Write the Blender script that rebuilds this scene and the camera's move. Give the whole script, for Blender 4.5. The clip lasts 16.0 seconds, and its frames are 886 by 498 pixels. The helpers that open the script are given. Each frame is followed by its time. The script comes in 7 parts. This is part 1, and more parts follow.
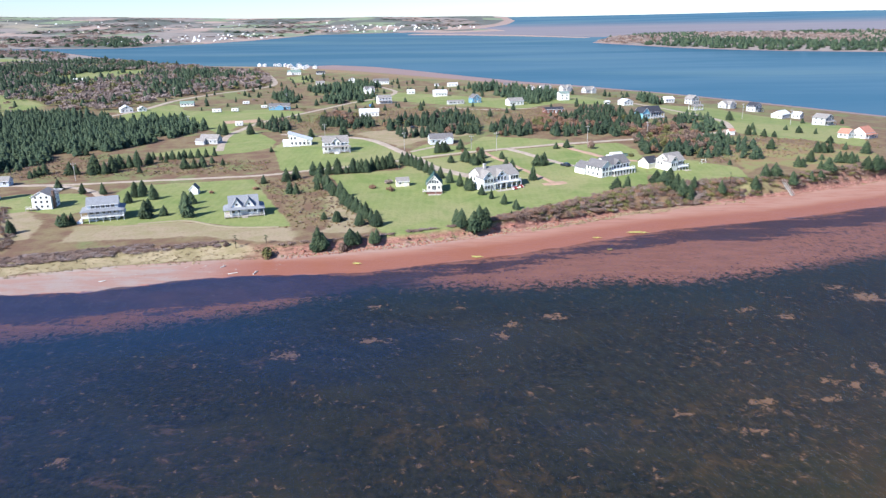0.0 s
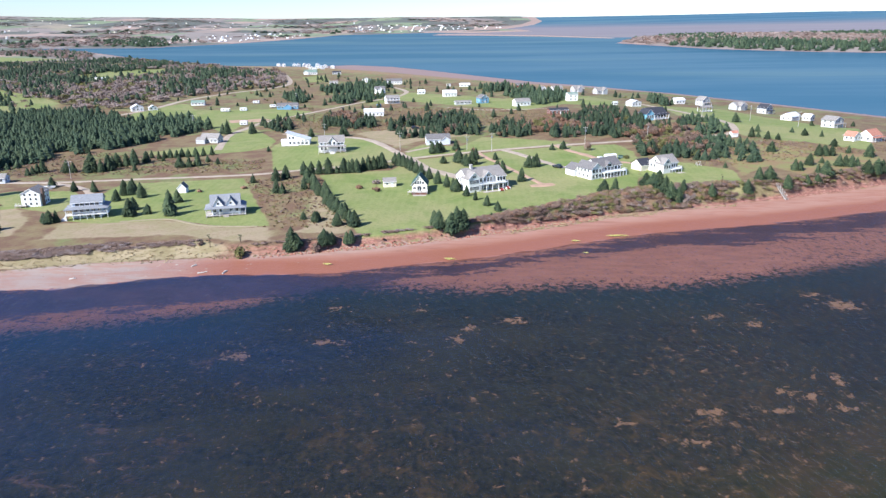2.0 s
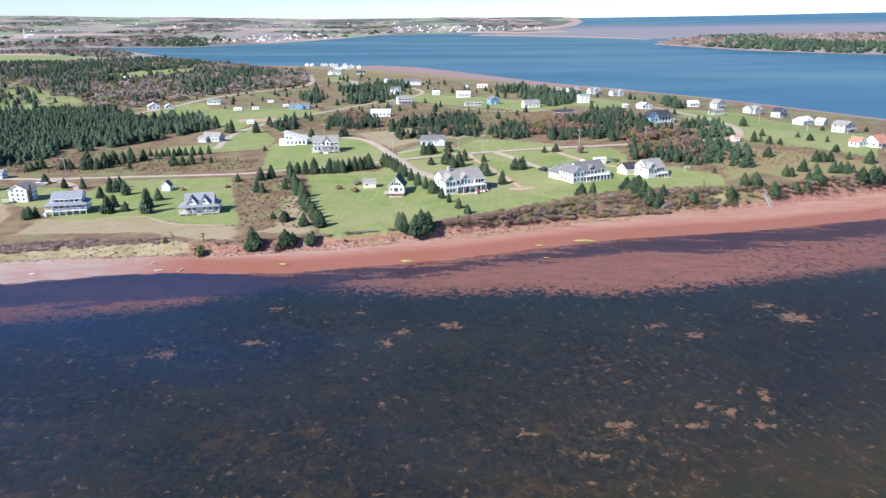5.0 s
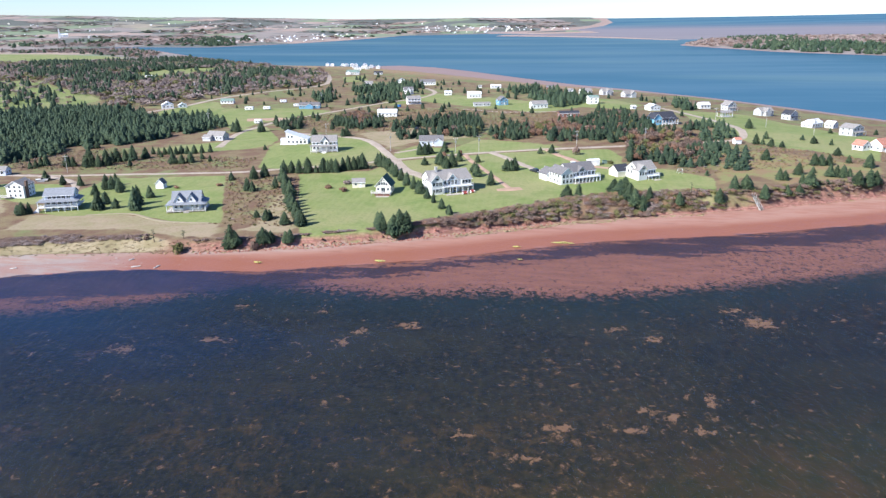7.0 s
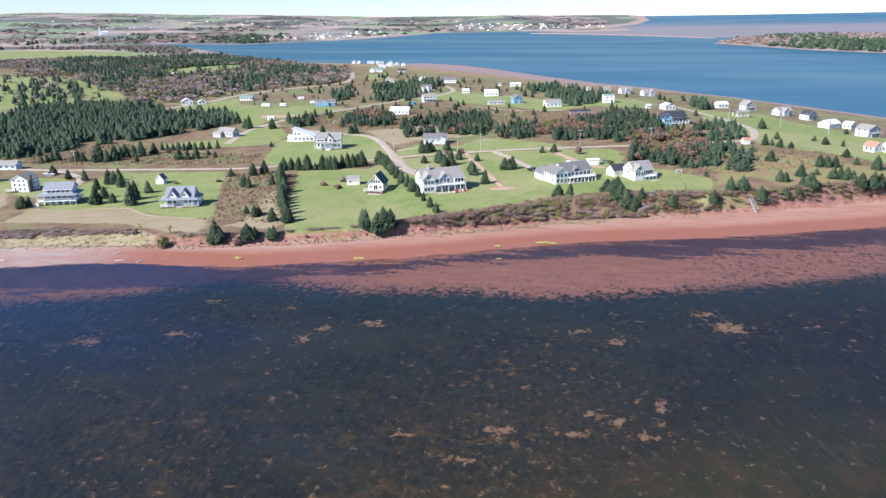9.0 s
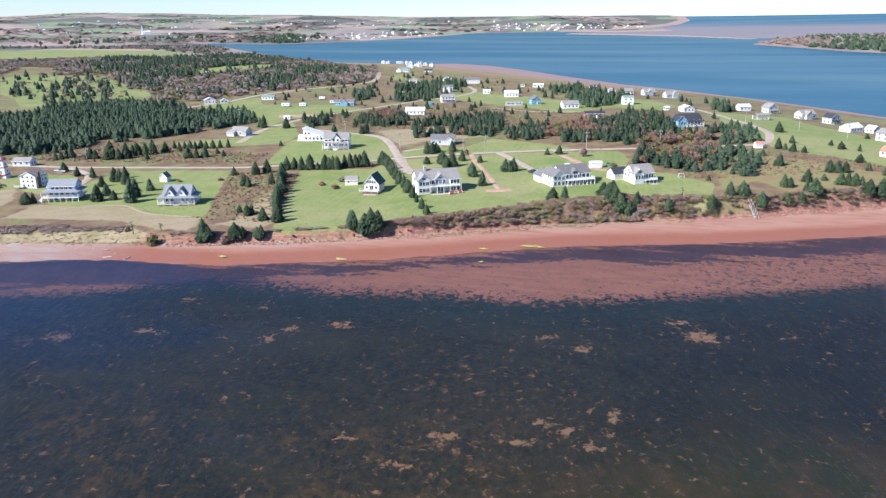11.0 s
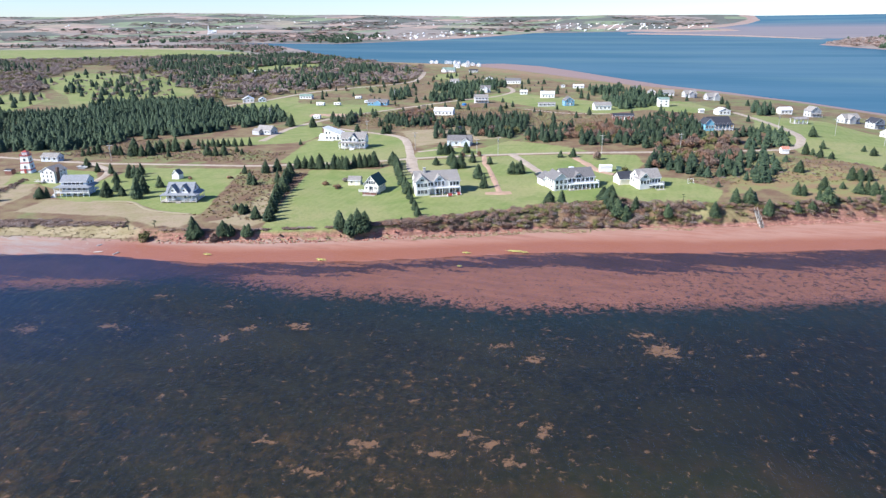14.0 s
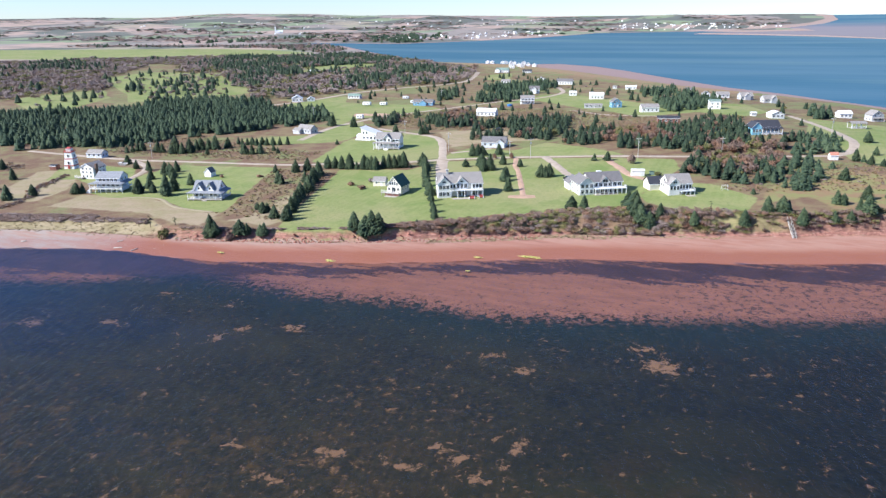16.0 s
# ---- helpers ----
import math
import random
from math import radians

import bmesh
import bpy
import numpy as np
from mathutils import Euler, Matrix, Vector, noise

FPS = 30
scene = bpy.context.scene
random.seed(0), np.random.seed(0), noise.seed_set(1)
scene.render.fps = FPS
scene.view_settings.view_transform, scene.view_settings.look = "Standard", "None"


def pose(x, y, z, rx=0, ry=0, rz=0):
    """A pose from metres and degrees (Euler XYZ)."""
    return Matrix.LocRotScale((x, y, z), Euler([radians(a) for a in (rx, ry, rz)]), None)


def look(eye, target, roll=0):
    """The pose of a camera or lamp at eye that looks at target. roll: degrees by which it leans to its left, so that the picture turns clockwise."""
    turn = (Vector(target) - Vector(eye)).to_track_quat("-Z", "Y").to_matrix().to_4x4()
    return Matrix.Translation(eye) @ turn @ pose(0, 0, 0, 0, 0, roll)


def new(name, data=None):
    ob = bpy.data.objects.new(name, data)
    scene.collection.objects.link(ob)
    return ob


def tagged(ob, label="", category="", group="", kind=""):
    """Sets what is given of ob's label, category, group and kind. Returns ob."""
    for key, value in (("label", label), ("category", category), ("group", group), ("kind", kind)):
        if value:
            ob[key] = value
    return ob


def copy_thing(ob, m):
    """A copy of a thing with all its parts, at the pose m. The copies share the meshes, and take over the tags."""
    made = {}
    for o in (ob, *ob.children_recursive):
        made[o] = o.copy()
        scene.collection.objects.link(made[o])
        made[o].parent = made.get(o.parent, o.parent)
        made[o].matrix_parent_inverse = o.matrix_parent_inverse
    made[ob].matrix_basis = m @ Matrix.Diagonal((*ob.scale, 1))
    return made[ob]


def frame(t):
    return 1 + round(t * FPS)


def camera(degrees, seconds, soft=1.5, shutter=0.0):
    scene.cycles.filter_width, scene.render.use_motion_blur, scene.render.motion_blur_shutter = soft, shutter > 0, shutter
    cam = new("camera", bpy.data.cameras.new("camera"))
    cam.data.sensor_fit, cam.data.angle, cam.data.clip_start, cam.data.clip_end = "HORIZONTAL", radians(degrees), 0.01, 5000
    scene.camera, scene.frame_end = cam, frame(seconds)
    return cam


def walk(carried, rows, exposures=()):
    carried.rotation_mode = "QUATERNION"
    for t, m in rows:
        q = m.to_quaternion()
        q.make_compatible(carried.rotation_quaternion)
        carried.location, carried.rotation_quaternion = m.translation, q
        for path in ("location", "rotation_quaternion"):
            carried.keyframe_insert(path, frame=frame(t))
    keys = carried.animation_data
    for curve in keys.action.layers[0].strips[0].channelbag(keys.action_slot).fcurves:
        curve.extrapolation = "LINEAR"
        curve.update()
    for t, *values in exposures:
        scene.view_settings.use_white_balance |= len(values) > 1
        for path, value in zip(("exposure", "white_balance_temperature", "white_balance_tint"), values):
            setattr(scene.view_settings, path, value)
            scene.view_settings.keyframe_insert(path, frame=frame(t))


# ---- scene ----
cam = camera(61.28, 16.0, 1.35)
PATH = [
    (0, (0.01, 0.00, 66.51), (0.01, 95.42, 36.60), -0.67),
    (1, (7.88, 0.98, 66.23), (6.11, 96.40, 36.36), -0.66),
    (2, (15.50, 2.39, 66.06), (11.88, 97.76, 36.23), -0.66),
    (3, (23.40, 3.63, 66.03), (17.98, 98.94, 36.24), -0.63),
    (4, (31.26, 4.66, 66.01), (24.00, 99.85, 36.26), -0.60),
    (6.5, (50.26, 6.47, 66.00), (38.58, 101.25, 36.32), -0.53),
    (7, (54.21, 6.94, 65.96), (41.48, 101.59, 36.30), -0.52),
    (8, (61.97, 8.27, 65.86), (47.09, 102.59, 36.14), -0.50),
    (9, (69.55, 9.78, 65.91), (52.33, 103.64, 36.01), -0.52),
    (11.5, (87.86, 15.44, 66.00), (64.66, 108.02, 36.17), -0.49),
    (12, (91.49, 16.68, 66.03), (67.08, 108.95, 36.19), -0.52),
    (13, (98.58, 19.46, 65.98), (71.64, 111.02, 36.16), -0.57),
    (14, (105.18, 22.96, 65.92), (75.48, 113.67, 36.11), -0.56),
    (15, (111.47, 27.16, 65.88), (78.25, 116.65, 36.08), -0.65),
    (16, (117.36, 31.70, 65.68), (79.96, 119.56, 35.95), -0.69),
]
walk(cam, [(t, look(eye, target, roll)) for t, eye, target, roll in PATH], [(0, 0.94, 6300, 10), (16, 0.94, 6300, 10)])

# ---- light ----
SUN_WAY = Vector((-0.74, -0.67, 0.0)).normalized()
SUN_ELEVATION = radians(38)
world = bpy.data.worlds.new("sky")
scene.world = world
world.use_nodes = True
wn = world.node_tree.nodes
sky = wn.new("ShaderNodeTexSky")
sky.sky_type = "NISHITA"
sky.sun_disc = False
sky.sun_elevation = SUN_ELEVATION
sky.sun_rotation = math.atan2(SUN_WAY.x, SUN_WAY.y)
sky.altitude = 0
sky.air_density = 1.0
sky.dust_density = 0.0
sky.ozone_density = 2.5
wn["Background"].inputs["Strength"].default_value = 0.073
tint = wn.new("ShaderNodeMix")
tint.data_type, tint.blend_type = "RGBA", "MULTIPLY"
tint.inputs[0].default_value = 1.0
tint.inputs[7].default_value = (0.76, 0.96, 1.40, 1)
world.node_tree.links.new(sky.outputs[0], tint.inputs[6])
world.node_tree.links.new(tint.outputs[2], wn["Background"].inputs["Color"])
sun_data = bpy.data.lights.new("sun", "SUN")
sun_data.energy = 5.0
sun_data.angle = radians(0.6)
sun_data.color = (1.0, 0.965, 0.91)
sun = new("sun", sun_data)
sun.matrix_world = look((0, 0, 300), Vector((0, 0, 300)) - (SUN_WAY * math.cos(SUN_ELEVATION) + Vector((0, 0, math.sin(SUN_ELEVATION)))))

# ---- materials ----
class Tree:
    """A short way to write node materials."""

    def __init__(self, name):
        self.mat = bpy.data.materials.new(name)
        self.mat.use_nodes = True
        self.tree = self.mat.node_tree
        self.bsdf = self.tree.nodes["Principled BSDF"]
        self.out = self.tree.nodes["Material Output"]

    def node(self, kind, **inputs):
        n = self.tree.nodes.new(kind)
        for key, value in inputs.items():
            self.put(n.inputs[key.replace("_", " ")], value)
        return n

    def put(self, socket, value):
        if isinstance(value, bpy.types.NodeSocket):
            self.tree.links.new(value, socket)
        else:
            socket.default_value = value

    def place(self, sx=1.0, sy=1.0, sz=1.0, turn=0.0):
        geo = self.node("ShaderNodeNewGeometry")
        m = self.node("ShaderNodeMapping")
        self.put(m.inputs["Vector"], geo.outputs["Position"])
        if turn:
            m.vector_type = "TEXTURE"
            sx, sy, sz = 1 / sx, 1 / sy, 1 / sz
        m.inputs["Scale"].default_value = (sx, sy, sz)
        m.inputs["Rotation"].default_value = (0.0, 0.0, turn)
        return m.outputs[0]

    def noise(self, scale, detail=4.0, rough=0.55, vector=None, distortion=0.0):
        n = self.node("ShaderNodeTexNoise", Scale=scale, Detail=detail, Roughness=rough, Distortion=distortion)
        self.put(n.inputs["Vector"], vector if vector is not None else self.place())
        return n.outputs["Fac"]

    def ramp(self, fac, low, high, out_low=0.0, out_high=1.0):
        n = self.node("ShaderNodeMapRange")
        n.interpolation_type = "SMOOTHSTEP"
        for key, value in (("Value", fac), ("From Min", low), ("From Max", high), ("To Min", out_low), ("To Max", out_high)):
            self.put(n.inputs[key], value)
        return n.outputs["Result"]

    def mix(self, fac, a, b):
        n = self.node("ShaderNodeMix")
        n.data_type = "RGBA"
        for socket, value in ((n.inputs[0], fac), (n.inputs[6], a), (n.inputs[7], b)):
            self.put(socket, (*value, 1) if isinstance(value, tuple) and len(value) == 3 else value)
        return n.outputs[2]

    def math(self, op, a, b=0.0):
        n = self.node("ShaderNodeMath")
        n.operation = op
        self.put(n.inputs[0], a)
        self.put(n.inputs[1], b)
        return n.outputs[0]

    def attr(self, name):
        n = self.node("ShaderNodeAttribute")
        n.attribute_name = name
        return n.outputs["Fac"]

    def random(self):
        return self.node("ShaderNodeObjectInfo").outputs["Random"]

    def island(self):
        return self.node("ShaderNodeNewGeometry").outputs["Random Per Island"]

    def bump(self, height, strength=0.3, distance=0.1):
        n = self.node("ShaderNodeBump", Strength=strength, Distance=distance, Height=height)
        self.put(self.bsdf.inputs["Normal"], n.outputs[0])
        return n.outputs[0]

    def finish(self, colour, rough=0.8, metal=0.0, spec=0.3):
        b = self.bsdf.inputs
        self.put(b["Base Color"], (*colour, 1) if isinstance(colour, tuple) and len(colour) == 3 else colour)
        self.put(b["Roughness"], rough)
        self.put(b["Metallic"], metal)
        self.put(b["Specular IOR Level"], spec)
        return self.mat


def siding(name, colour, pitch=0.2):
    t = Tree(name)
    z = t.node("ShaderNodeSeparateXYZ", Vector=t.node("ShaderNodeNewGeometry").outputs["Position"]).outputs[2]
    lap = t.math("FRACT", t.math("DIVIDE", z, pitch))
    t.bump(lap, 0.5, 0.03)
    dirt = t.ramp(t.noise(0.5, 5), 0.45, 0.8)
    dark = tuple(c * 0.8 for c in colour)
    shade = t.mix(t.math("MULTIPLY", t.ramp(lap, 0.0, 0.12, 1.0, 0.0), 0.35), t.mix(t.math("MULTIPLY", dirt, 0.5), colour, dark), tuple(c * 0.5 for c in colour))
    return t.finish(shade, 0.6)


def shingles(name, colour):
    t = Tree(name)
    brick = t.node("ShaderNodeTexBrick", Scale=2.2)
    brick.inputs["Color1"].default_value = (*(c * 1.12 for c in colour), 1)
    brick.inputs["Color2"].default_value = (*(c * 0.82 for c in colour), 1)
    brick.inputs["Mortar"].default_value = (*(c * 0.55 for c in colour), 1)
    brick.inputs["Mortar Size"].default_value = 0.015
    tc = t.node("ShaderNodeTexCoord")
    t.put(brick.inputs["Vector"], tc.outputs["Object"])
    streak = t.ramp(t.noise(0.9, 6, 0.6), 0.35, 0.75)
    t.bump(t.noise(9, 3), 0.25, 0.03)
    return t.finish(t.mix(t.math("MULTIPLY", streak, 0.45), brick.outputs[0], tuple(c * 0.7 for c in colour)), 0.85)


def mottled(name, a, b, scale=1.0, rough=0.85, spec=0.25, relief=0.25, metal=0.0):
    """Two tones in blotches, with finer grain."""
    t = Tree(name)
    big = t.ramp(t.noise(scale, 5, 0.6), 0.35, 0.68)
    fine = t.noise(scale * 9, 3, 0.6)
    colour = t.mix(big, a, b)
    colour = t.mix(t.math("MULTIPLY", t.ramp(fine, 0.4, 0.75), 0.35), colour, tuple(c * 0.6 for c in b))
    if relief:
        t.bump(fine, relief, 0.05)
    return t.finish(colour, rough, metal, spec)


def foliage(name, a, b, per_island=True, rough=0.75):
    """Leaves: each clump or frond has its own tone, and each tree too."""
    t = Tree(name)
    own = t.island() if per_island else t.random()
    colour = t.mix(t.ramp(own, 0.0, 1.0), a, b)
    tone = t.ramp(t.random(), 0.0, 1.0, 0.78, 1.22)
    grey = t.node("ShaderNodeHueSaturation", Saturation=1.0, Fac=1.0)
    t.put(grey.inputs["Value"], tone)
    t.put(grey.inputs["Color"], colour)
    patch = t.ramp(t.noise(0.03, 3), 0.35, 0.65)
    return t.finish(t.mix(t.math("MULTIPLY", patch, 0.25), grey.outputs[0], tuple(c * 0.75 for c in a)), rough, 0.0, 0.2)


WHITE = siding("white_clapboard", (0.76, 0.76, 0.74))
CREAM = siding("cream_clapboard", (0.74, 0.69, 0.56))
PALE_BLUE = siding("pale_blue_clapboard", (0.58, 0.63, 0.68))
BLUE = siding("blue_clapboard", (0.16, 0.34, 0.50))
TEAL = siding("teal_clapboard", (0.22, 0.48, 0.62))
GREY = siding("grey_clapboard", (0.45, 0.46, 0.47))
BROWN = siding("brown_red_clapboard", (0.20, 0.09, 0.07))
TRIM = mottled("white_trim", (0.80, 0.80, 0.79), (0.72, 0.72, 0.71), 2.0, 0.5, 0.4, 0.05)
ROOF_GREY = shingles("grey_shingles", (0.170, 0.163, 0.165))
ROOF_BLUEGREY = shingles("blue_grey_shingles", (0.25, 0.265, 0.29))
ROOF_PALE = shingles("weathered_pale_shingles", (0.275, 0.258, 0.245))
ROOF_DARK = shingles("charcoal_shingles", (0.045, 0.048, 0.062))
ROOF_GREEN = shingles("dark_green_shingles", (0.045, 0.10, 0.085))
ROOF_TEAL = shingles("teal_green_shingles", (0.19, 0.27, 0.235))
ROOF_ORANGE = shingles("orange_shingles", (0.46, 0.21, 0.15))
ROOF_WHITE = mottled("white_metal_roofing", (0.72, 0.73, 0.75), (0.6, 0.62, 0.65), 0.8, 0.4, 0.4, 0.1)
DECK = mottled("weathered_deck_boards", (0.42, 0.38, 0.34), (0.30, 0.27, 0.24), 1.5)
BRICK = mottled("chimney_brick", (0.20, 0.13, 0.10), (0.13, 0.085, 0.07), 3.0)
STONE_PALE = mottled("pale_chimney_stone", (0.50, 0.49, 0.46), (0.38, 0.37, 0.35), 2.0)
CONCRETE = mottled("concrete", (0.44, 0.40, 0.35), (0.34, 0.30, 0.26), 0.8)
BARK = mottled("bark", (0.12, 0.085, 0.065), (0.07, 0.05, 0.04), 3.0)
TIMBER = mottled("grey_timber", (0.46, 0.44, 0.41), (0.34, 0.32, 0.30), 1.5)
METAL = mottled("galvanised_metal", (0.5, 0.51, 0.52), (0.4, 0.4, 0.41), 2.0, 0.4, 0.5, 0.05, 0.8)
RED_PAINT = mottled("red_paint", (0.45, 0.09, 0.075), (0.33, 0.07, 0.06), 2.0, 0.5)
BLUE_PAINT = mottled("blue_plastic", (0.05, 0.22, 0.50), (0.04, 0.16, 0.40), 2.0, 0.5)
CAR_PAINT = mottled("dark_car_paint", (0.03, 0.035, 0.05), (0.025, 0.03, 0.04), 1.0, 0.25, 0.6, 0.0)
RUBBER = mottled("tyre_rubber", (0.02, 0.02, 0.02), (0.03, 0.03, 0.03), 3.0)
GRAVEL = mottled("pale_gravel", (0.41, 0.34, 0.275), (0.32, 0.26, 0.205), 0.35)
RED_CLAY = mottled("red_clay_track", (0.44, 0.29, 0.21), (0.34, 0.23, 0.16), 0.3)
ROCK = mottled("red_sandstone", (0.33, 0.15, 0.11), (0.22, 0.10, 0.08), 1.2, 0.9, 0.2, 0.5)
SPRUCE = foliage("spruce_needles", (0.026, 0.047, 0.028), (0.072, 0.098, 0.048))
FAR_SPRUCE_LEAF = foliage("dense_spruce", (0.027, 0.050, 0.032), (0.066, 0.092, 0.050))
WORN_GRASS = mottled("worn_grass", (0.30, 0.255, 0.165), (0.25, 0.215, 0.135), 0.4)
BARE = foliage("bare_grey_twigs", (0.215, 0.170, 0.155), (0.30, 0.24, 0.215))
RUSSET = foliage("russet_leaves", (0.215, 0.118, 0.080), (0.31, 0.19, 0.13))
OLIVE = foliage("olive_leaves", (0.105, 0.118, 0.045), (0.215, 0.19, 0.075))
ROSEBROWN = foliage("rose_brown_twigs", (0.165, 0.112, 0.092), (0.245, 0.175, 0.14))
STRAW = foliage("straw_grass", (0.33, 0.27, 0.15), (0.47, 0.39, 0.24))
HEATH_TUFT = foliage("heath_tufts", (0.20, 0.13, 0.08), (0.32, 0.24, 0.13))
WEED = mottled("yellow_green_weed", (0.56, 0.52, 0.20), (0.42, 0.40, 0.12), 1.5)


def glass_material():
    t = Tree("window_glass")
    return t.finish((0.03, 0.04, 0.05), 0.08, 0.0, 0.6)


GLASS = glass_material()


def ground_material():
    """Mown grass, dry grass, heath, fields, beach and sea bed, told apart by how far each place lies inside its stretch."""
    t = Tree("island_ground")
    wide = t.noise(0.02, 4, 0.6)
    mid = t.noise(0.14, 5, 0.62)
    fine = t.noise(1.1, 4, 0.65)
    rag = t.math("MULTIPLY", t.math("SUBTRACT", mid, 0.5), 7.0)
    # heath
    heath = t.mix(t.ramp(mid, 0.38, 0.62), (0.150, 0.092, 0.060), (0.195, 0.150, 0.082))
    heath = t.mix(t.math("MULTIPLY", t.attr("rear"), t.ramp(t.noise(0.035, 6, 0.65, t.place(0.7, 1.0)), 0.48, 0.58)), heath, t.mix(t.ramp(mid, 0.4, 0.6), (0.150, 0.158, 0.068), (0.215, 0.190, 0.092)))
    heath = t.mix(t.attr("marsh"), heath, t.mix(t.ramp(mid, 0.38, 0.6), (0.27, 0.165, 0.10), (0.235, 0.19, 0.105)))
    heath = t.mix(t.ramp(t.math("ADD", wide, t.math("MULTIPLY", t.math("SUBTRACT", mid, 0.5), 0.5)), 0.52, 0.64), heath, (0.155, 0.17, 0.07))
    heath = t.mix(t.math("MULTIPLY", t.ramp(fine, 0.5, 0.75), 0.6), heath, (0.09, 0.06, 0.035))
    # mown lawn
    stripe = t.math("SINE", t.math("MULTIPLY", t.node("ShaderNodeSeparateXYZ", Vector=t.place(1.0, 0.45)).outputs[0], 2.2))
    lawn = t.mix(t.ramp(mid, 0.36, 0.64), (0.165, 0.205, 0.066), (0.215, 0.235, 0.088))
    lawn = t.mix(t.math("MULTIPLY", t.ramp(stripe, -0.4, 0.6), 0.28), lawn, (0.235, 0.255, 0.105))
    lawn = t.mix(t.math("MULTIPLY", t.ramp(wide, 0.46, 0.60), 0.65), lawn, (0.265, 0.245, 0.120))
    lawn = t.mix(t.math("MULTIPLY", t.ramp(t.noise(0.045, 5, 0.65, None, 0.6), 0.52, 0.66), 0.6), lawn, (0.125, 0.185, 0.048))
    lawn = t.mix(t.math("MULTIPLY", t.ramp(fine, 0.46, 0.66), 0.5), lawn, (0.115, 0.16, 0.05))
    dry = t.mix(t.ramp(mid, 0.36, 0.64), (0.30, 0.24, 0.160), (0.25, 0.215, 0.122))
    dry = t.mix(t.attr("straw"), dry, t.mix(t.ramp(mid, 0.4, 0.62), (0.345, 0.285, 0.18), (0.25, 0.21, 0.115)))
    dry = t.mix(t.math("MULTIPLY", t.ramp(fine, 0.45, 0.75), 0.5), dry, (0.18, 0.12, 0.07))
    dry = t.mix(t.attr("east"), dry, t.mix(t.ramp(mid, 0.42, 0.60), (0.20, 0.195, 0.08), (0.225, 0.15, 0.085)))
    land = t.mix(t.ramp(t.math("ADD", t.attr("dry"), rag), -0.8, 0.8), heath, dry)
    # distant fields in blocks, and woods between them, haze greyed into their colours
    cell = t.node("ShaderNodeTexVoronoi", Scale=0.006, Randomness=0.9)
    cell.distance = "CHEBYCHEV"
    t.put(cell.inputs["Vector"], t.place(1.0, 0.55))
    split = t.node("ShaderNodeSeparateColor", Color=cell.outputs["Color"])
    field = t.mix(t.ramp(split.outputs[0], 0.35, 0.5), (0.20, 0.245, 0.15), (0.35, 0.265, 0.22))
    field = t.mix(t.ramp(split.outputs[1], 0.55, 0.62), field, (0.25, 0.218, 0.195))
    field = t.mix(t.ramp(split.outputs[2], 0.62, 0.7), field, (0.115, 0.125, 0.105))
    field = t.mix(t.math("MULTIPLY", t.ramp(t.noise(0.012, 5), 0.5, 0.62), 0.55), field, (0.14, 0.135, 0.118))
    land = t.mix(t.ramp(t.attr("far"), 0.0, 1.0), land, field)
    land = t.mix(t.ramp(t.math("ADD", t.attr("mown"), t.math("MULTIPLY", rag, 0.35)), -0.5, 0.5), land, lawn)
    # soil of the bank
    bank = t.mix(t.ramp(fine, 0.35, 0.65), (0.34, 0.165, 0.130), (0.20, 0.092, 0.072))
    bank = t.mix(t.ramp(t.noise(0.6, 4, vector=t.place(1, 1, 5)), 0.5, 0.7), bank, (0.36, 0.215, 0.175))
    bank = t.mix(t.math("MULTIPLY", t.ramp(t.noise(0.35, 6, 0.7, t.place(0.5, 1.0, 6.0)), 0.5, 0.6), 0.6), bank, (0.12, 0.062, 0.05))
    land = t.mix(t.attr("soil"), land, bank)
    # beach: pale and dry above, red and wet below
    strand = t.noise(0.30, 5, 0.6, t.place(0.35, 1.3))
    dune = t.attr("pale")
    sand = t.mix(t.ramp(strand, 0.38, 0.62), (0.300, 0.148, 0.110), (0.335, 0.182, 0.140))
    wrack = t.noise(0.5, 7, 0.7, t.place(0.16, 1.5), 0.5)
    sand = t.mix(t.math("MULTIPLY", t.ramp(wrack, 0.54, 0.66), 0.6), sand, (0.20, 0.10, 0.078))
    sand = t.mix(t.math("MULTIPLY", t.ramp(t.noise(0.09, 5, 0.6, t.place(0.4, 1.2), 0.5), 0.5, 0.64), 0.45), sand, (0.345, 0.212, 0.165))
    sand = t.mix(dune, sand, t.mix(t.ramp(strand, 0.4, 0.6), (0.315, 0.205, 0.165), (0.315, 0.262, 0.228)))
    wet = t.attr("wet")
    sand = t.mix(t.math("MULTIPLY", t.ramp(t.math("ADD", wet, t.math("MULTIPLY", t.math("SUBTRACT", strand, 0.5), 8.0)), -7.0, 1.0), t.ramp(dune, 0.0, 1.0, 0.9, 0.15)), sand, (0.255, 0.098, 0.060))
    sand = t.mix(t.math("MULTIPLY", t.math("MULTIPLY", t.attr("muddy"), t.ramp(dune, 0.0, 1.0, 1.0, 0.0)), 0.85), sand, (0.225, 0.175, 0.170))
    land = t.mix(t.ramp(t.math("ADD", t.attr("beach"), t.math("MULTIPLY", rag, 0.25)), -0.5, 0.5), land, sand)
    # sea bed: rosy flats with weed in streaks, then dark weed beds with bare patches
    streak = t.noise(0.11, 6, 0.62, t.place(0.35, 1.6), 0.6)
    flats = t.mix(t.ramp(strand, 0.35, 0.65), (0.40, 0.180, 0.130), (0.315, 0.145, 0.108))
    speck = t.noise(0.62, 8, 0.74, t.place(0.95, 0.85), 0.4)
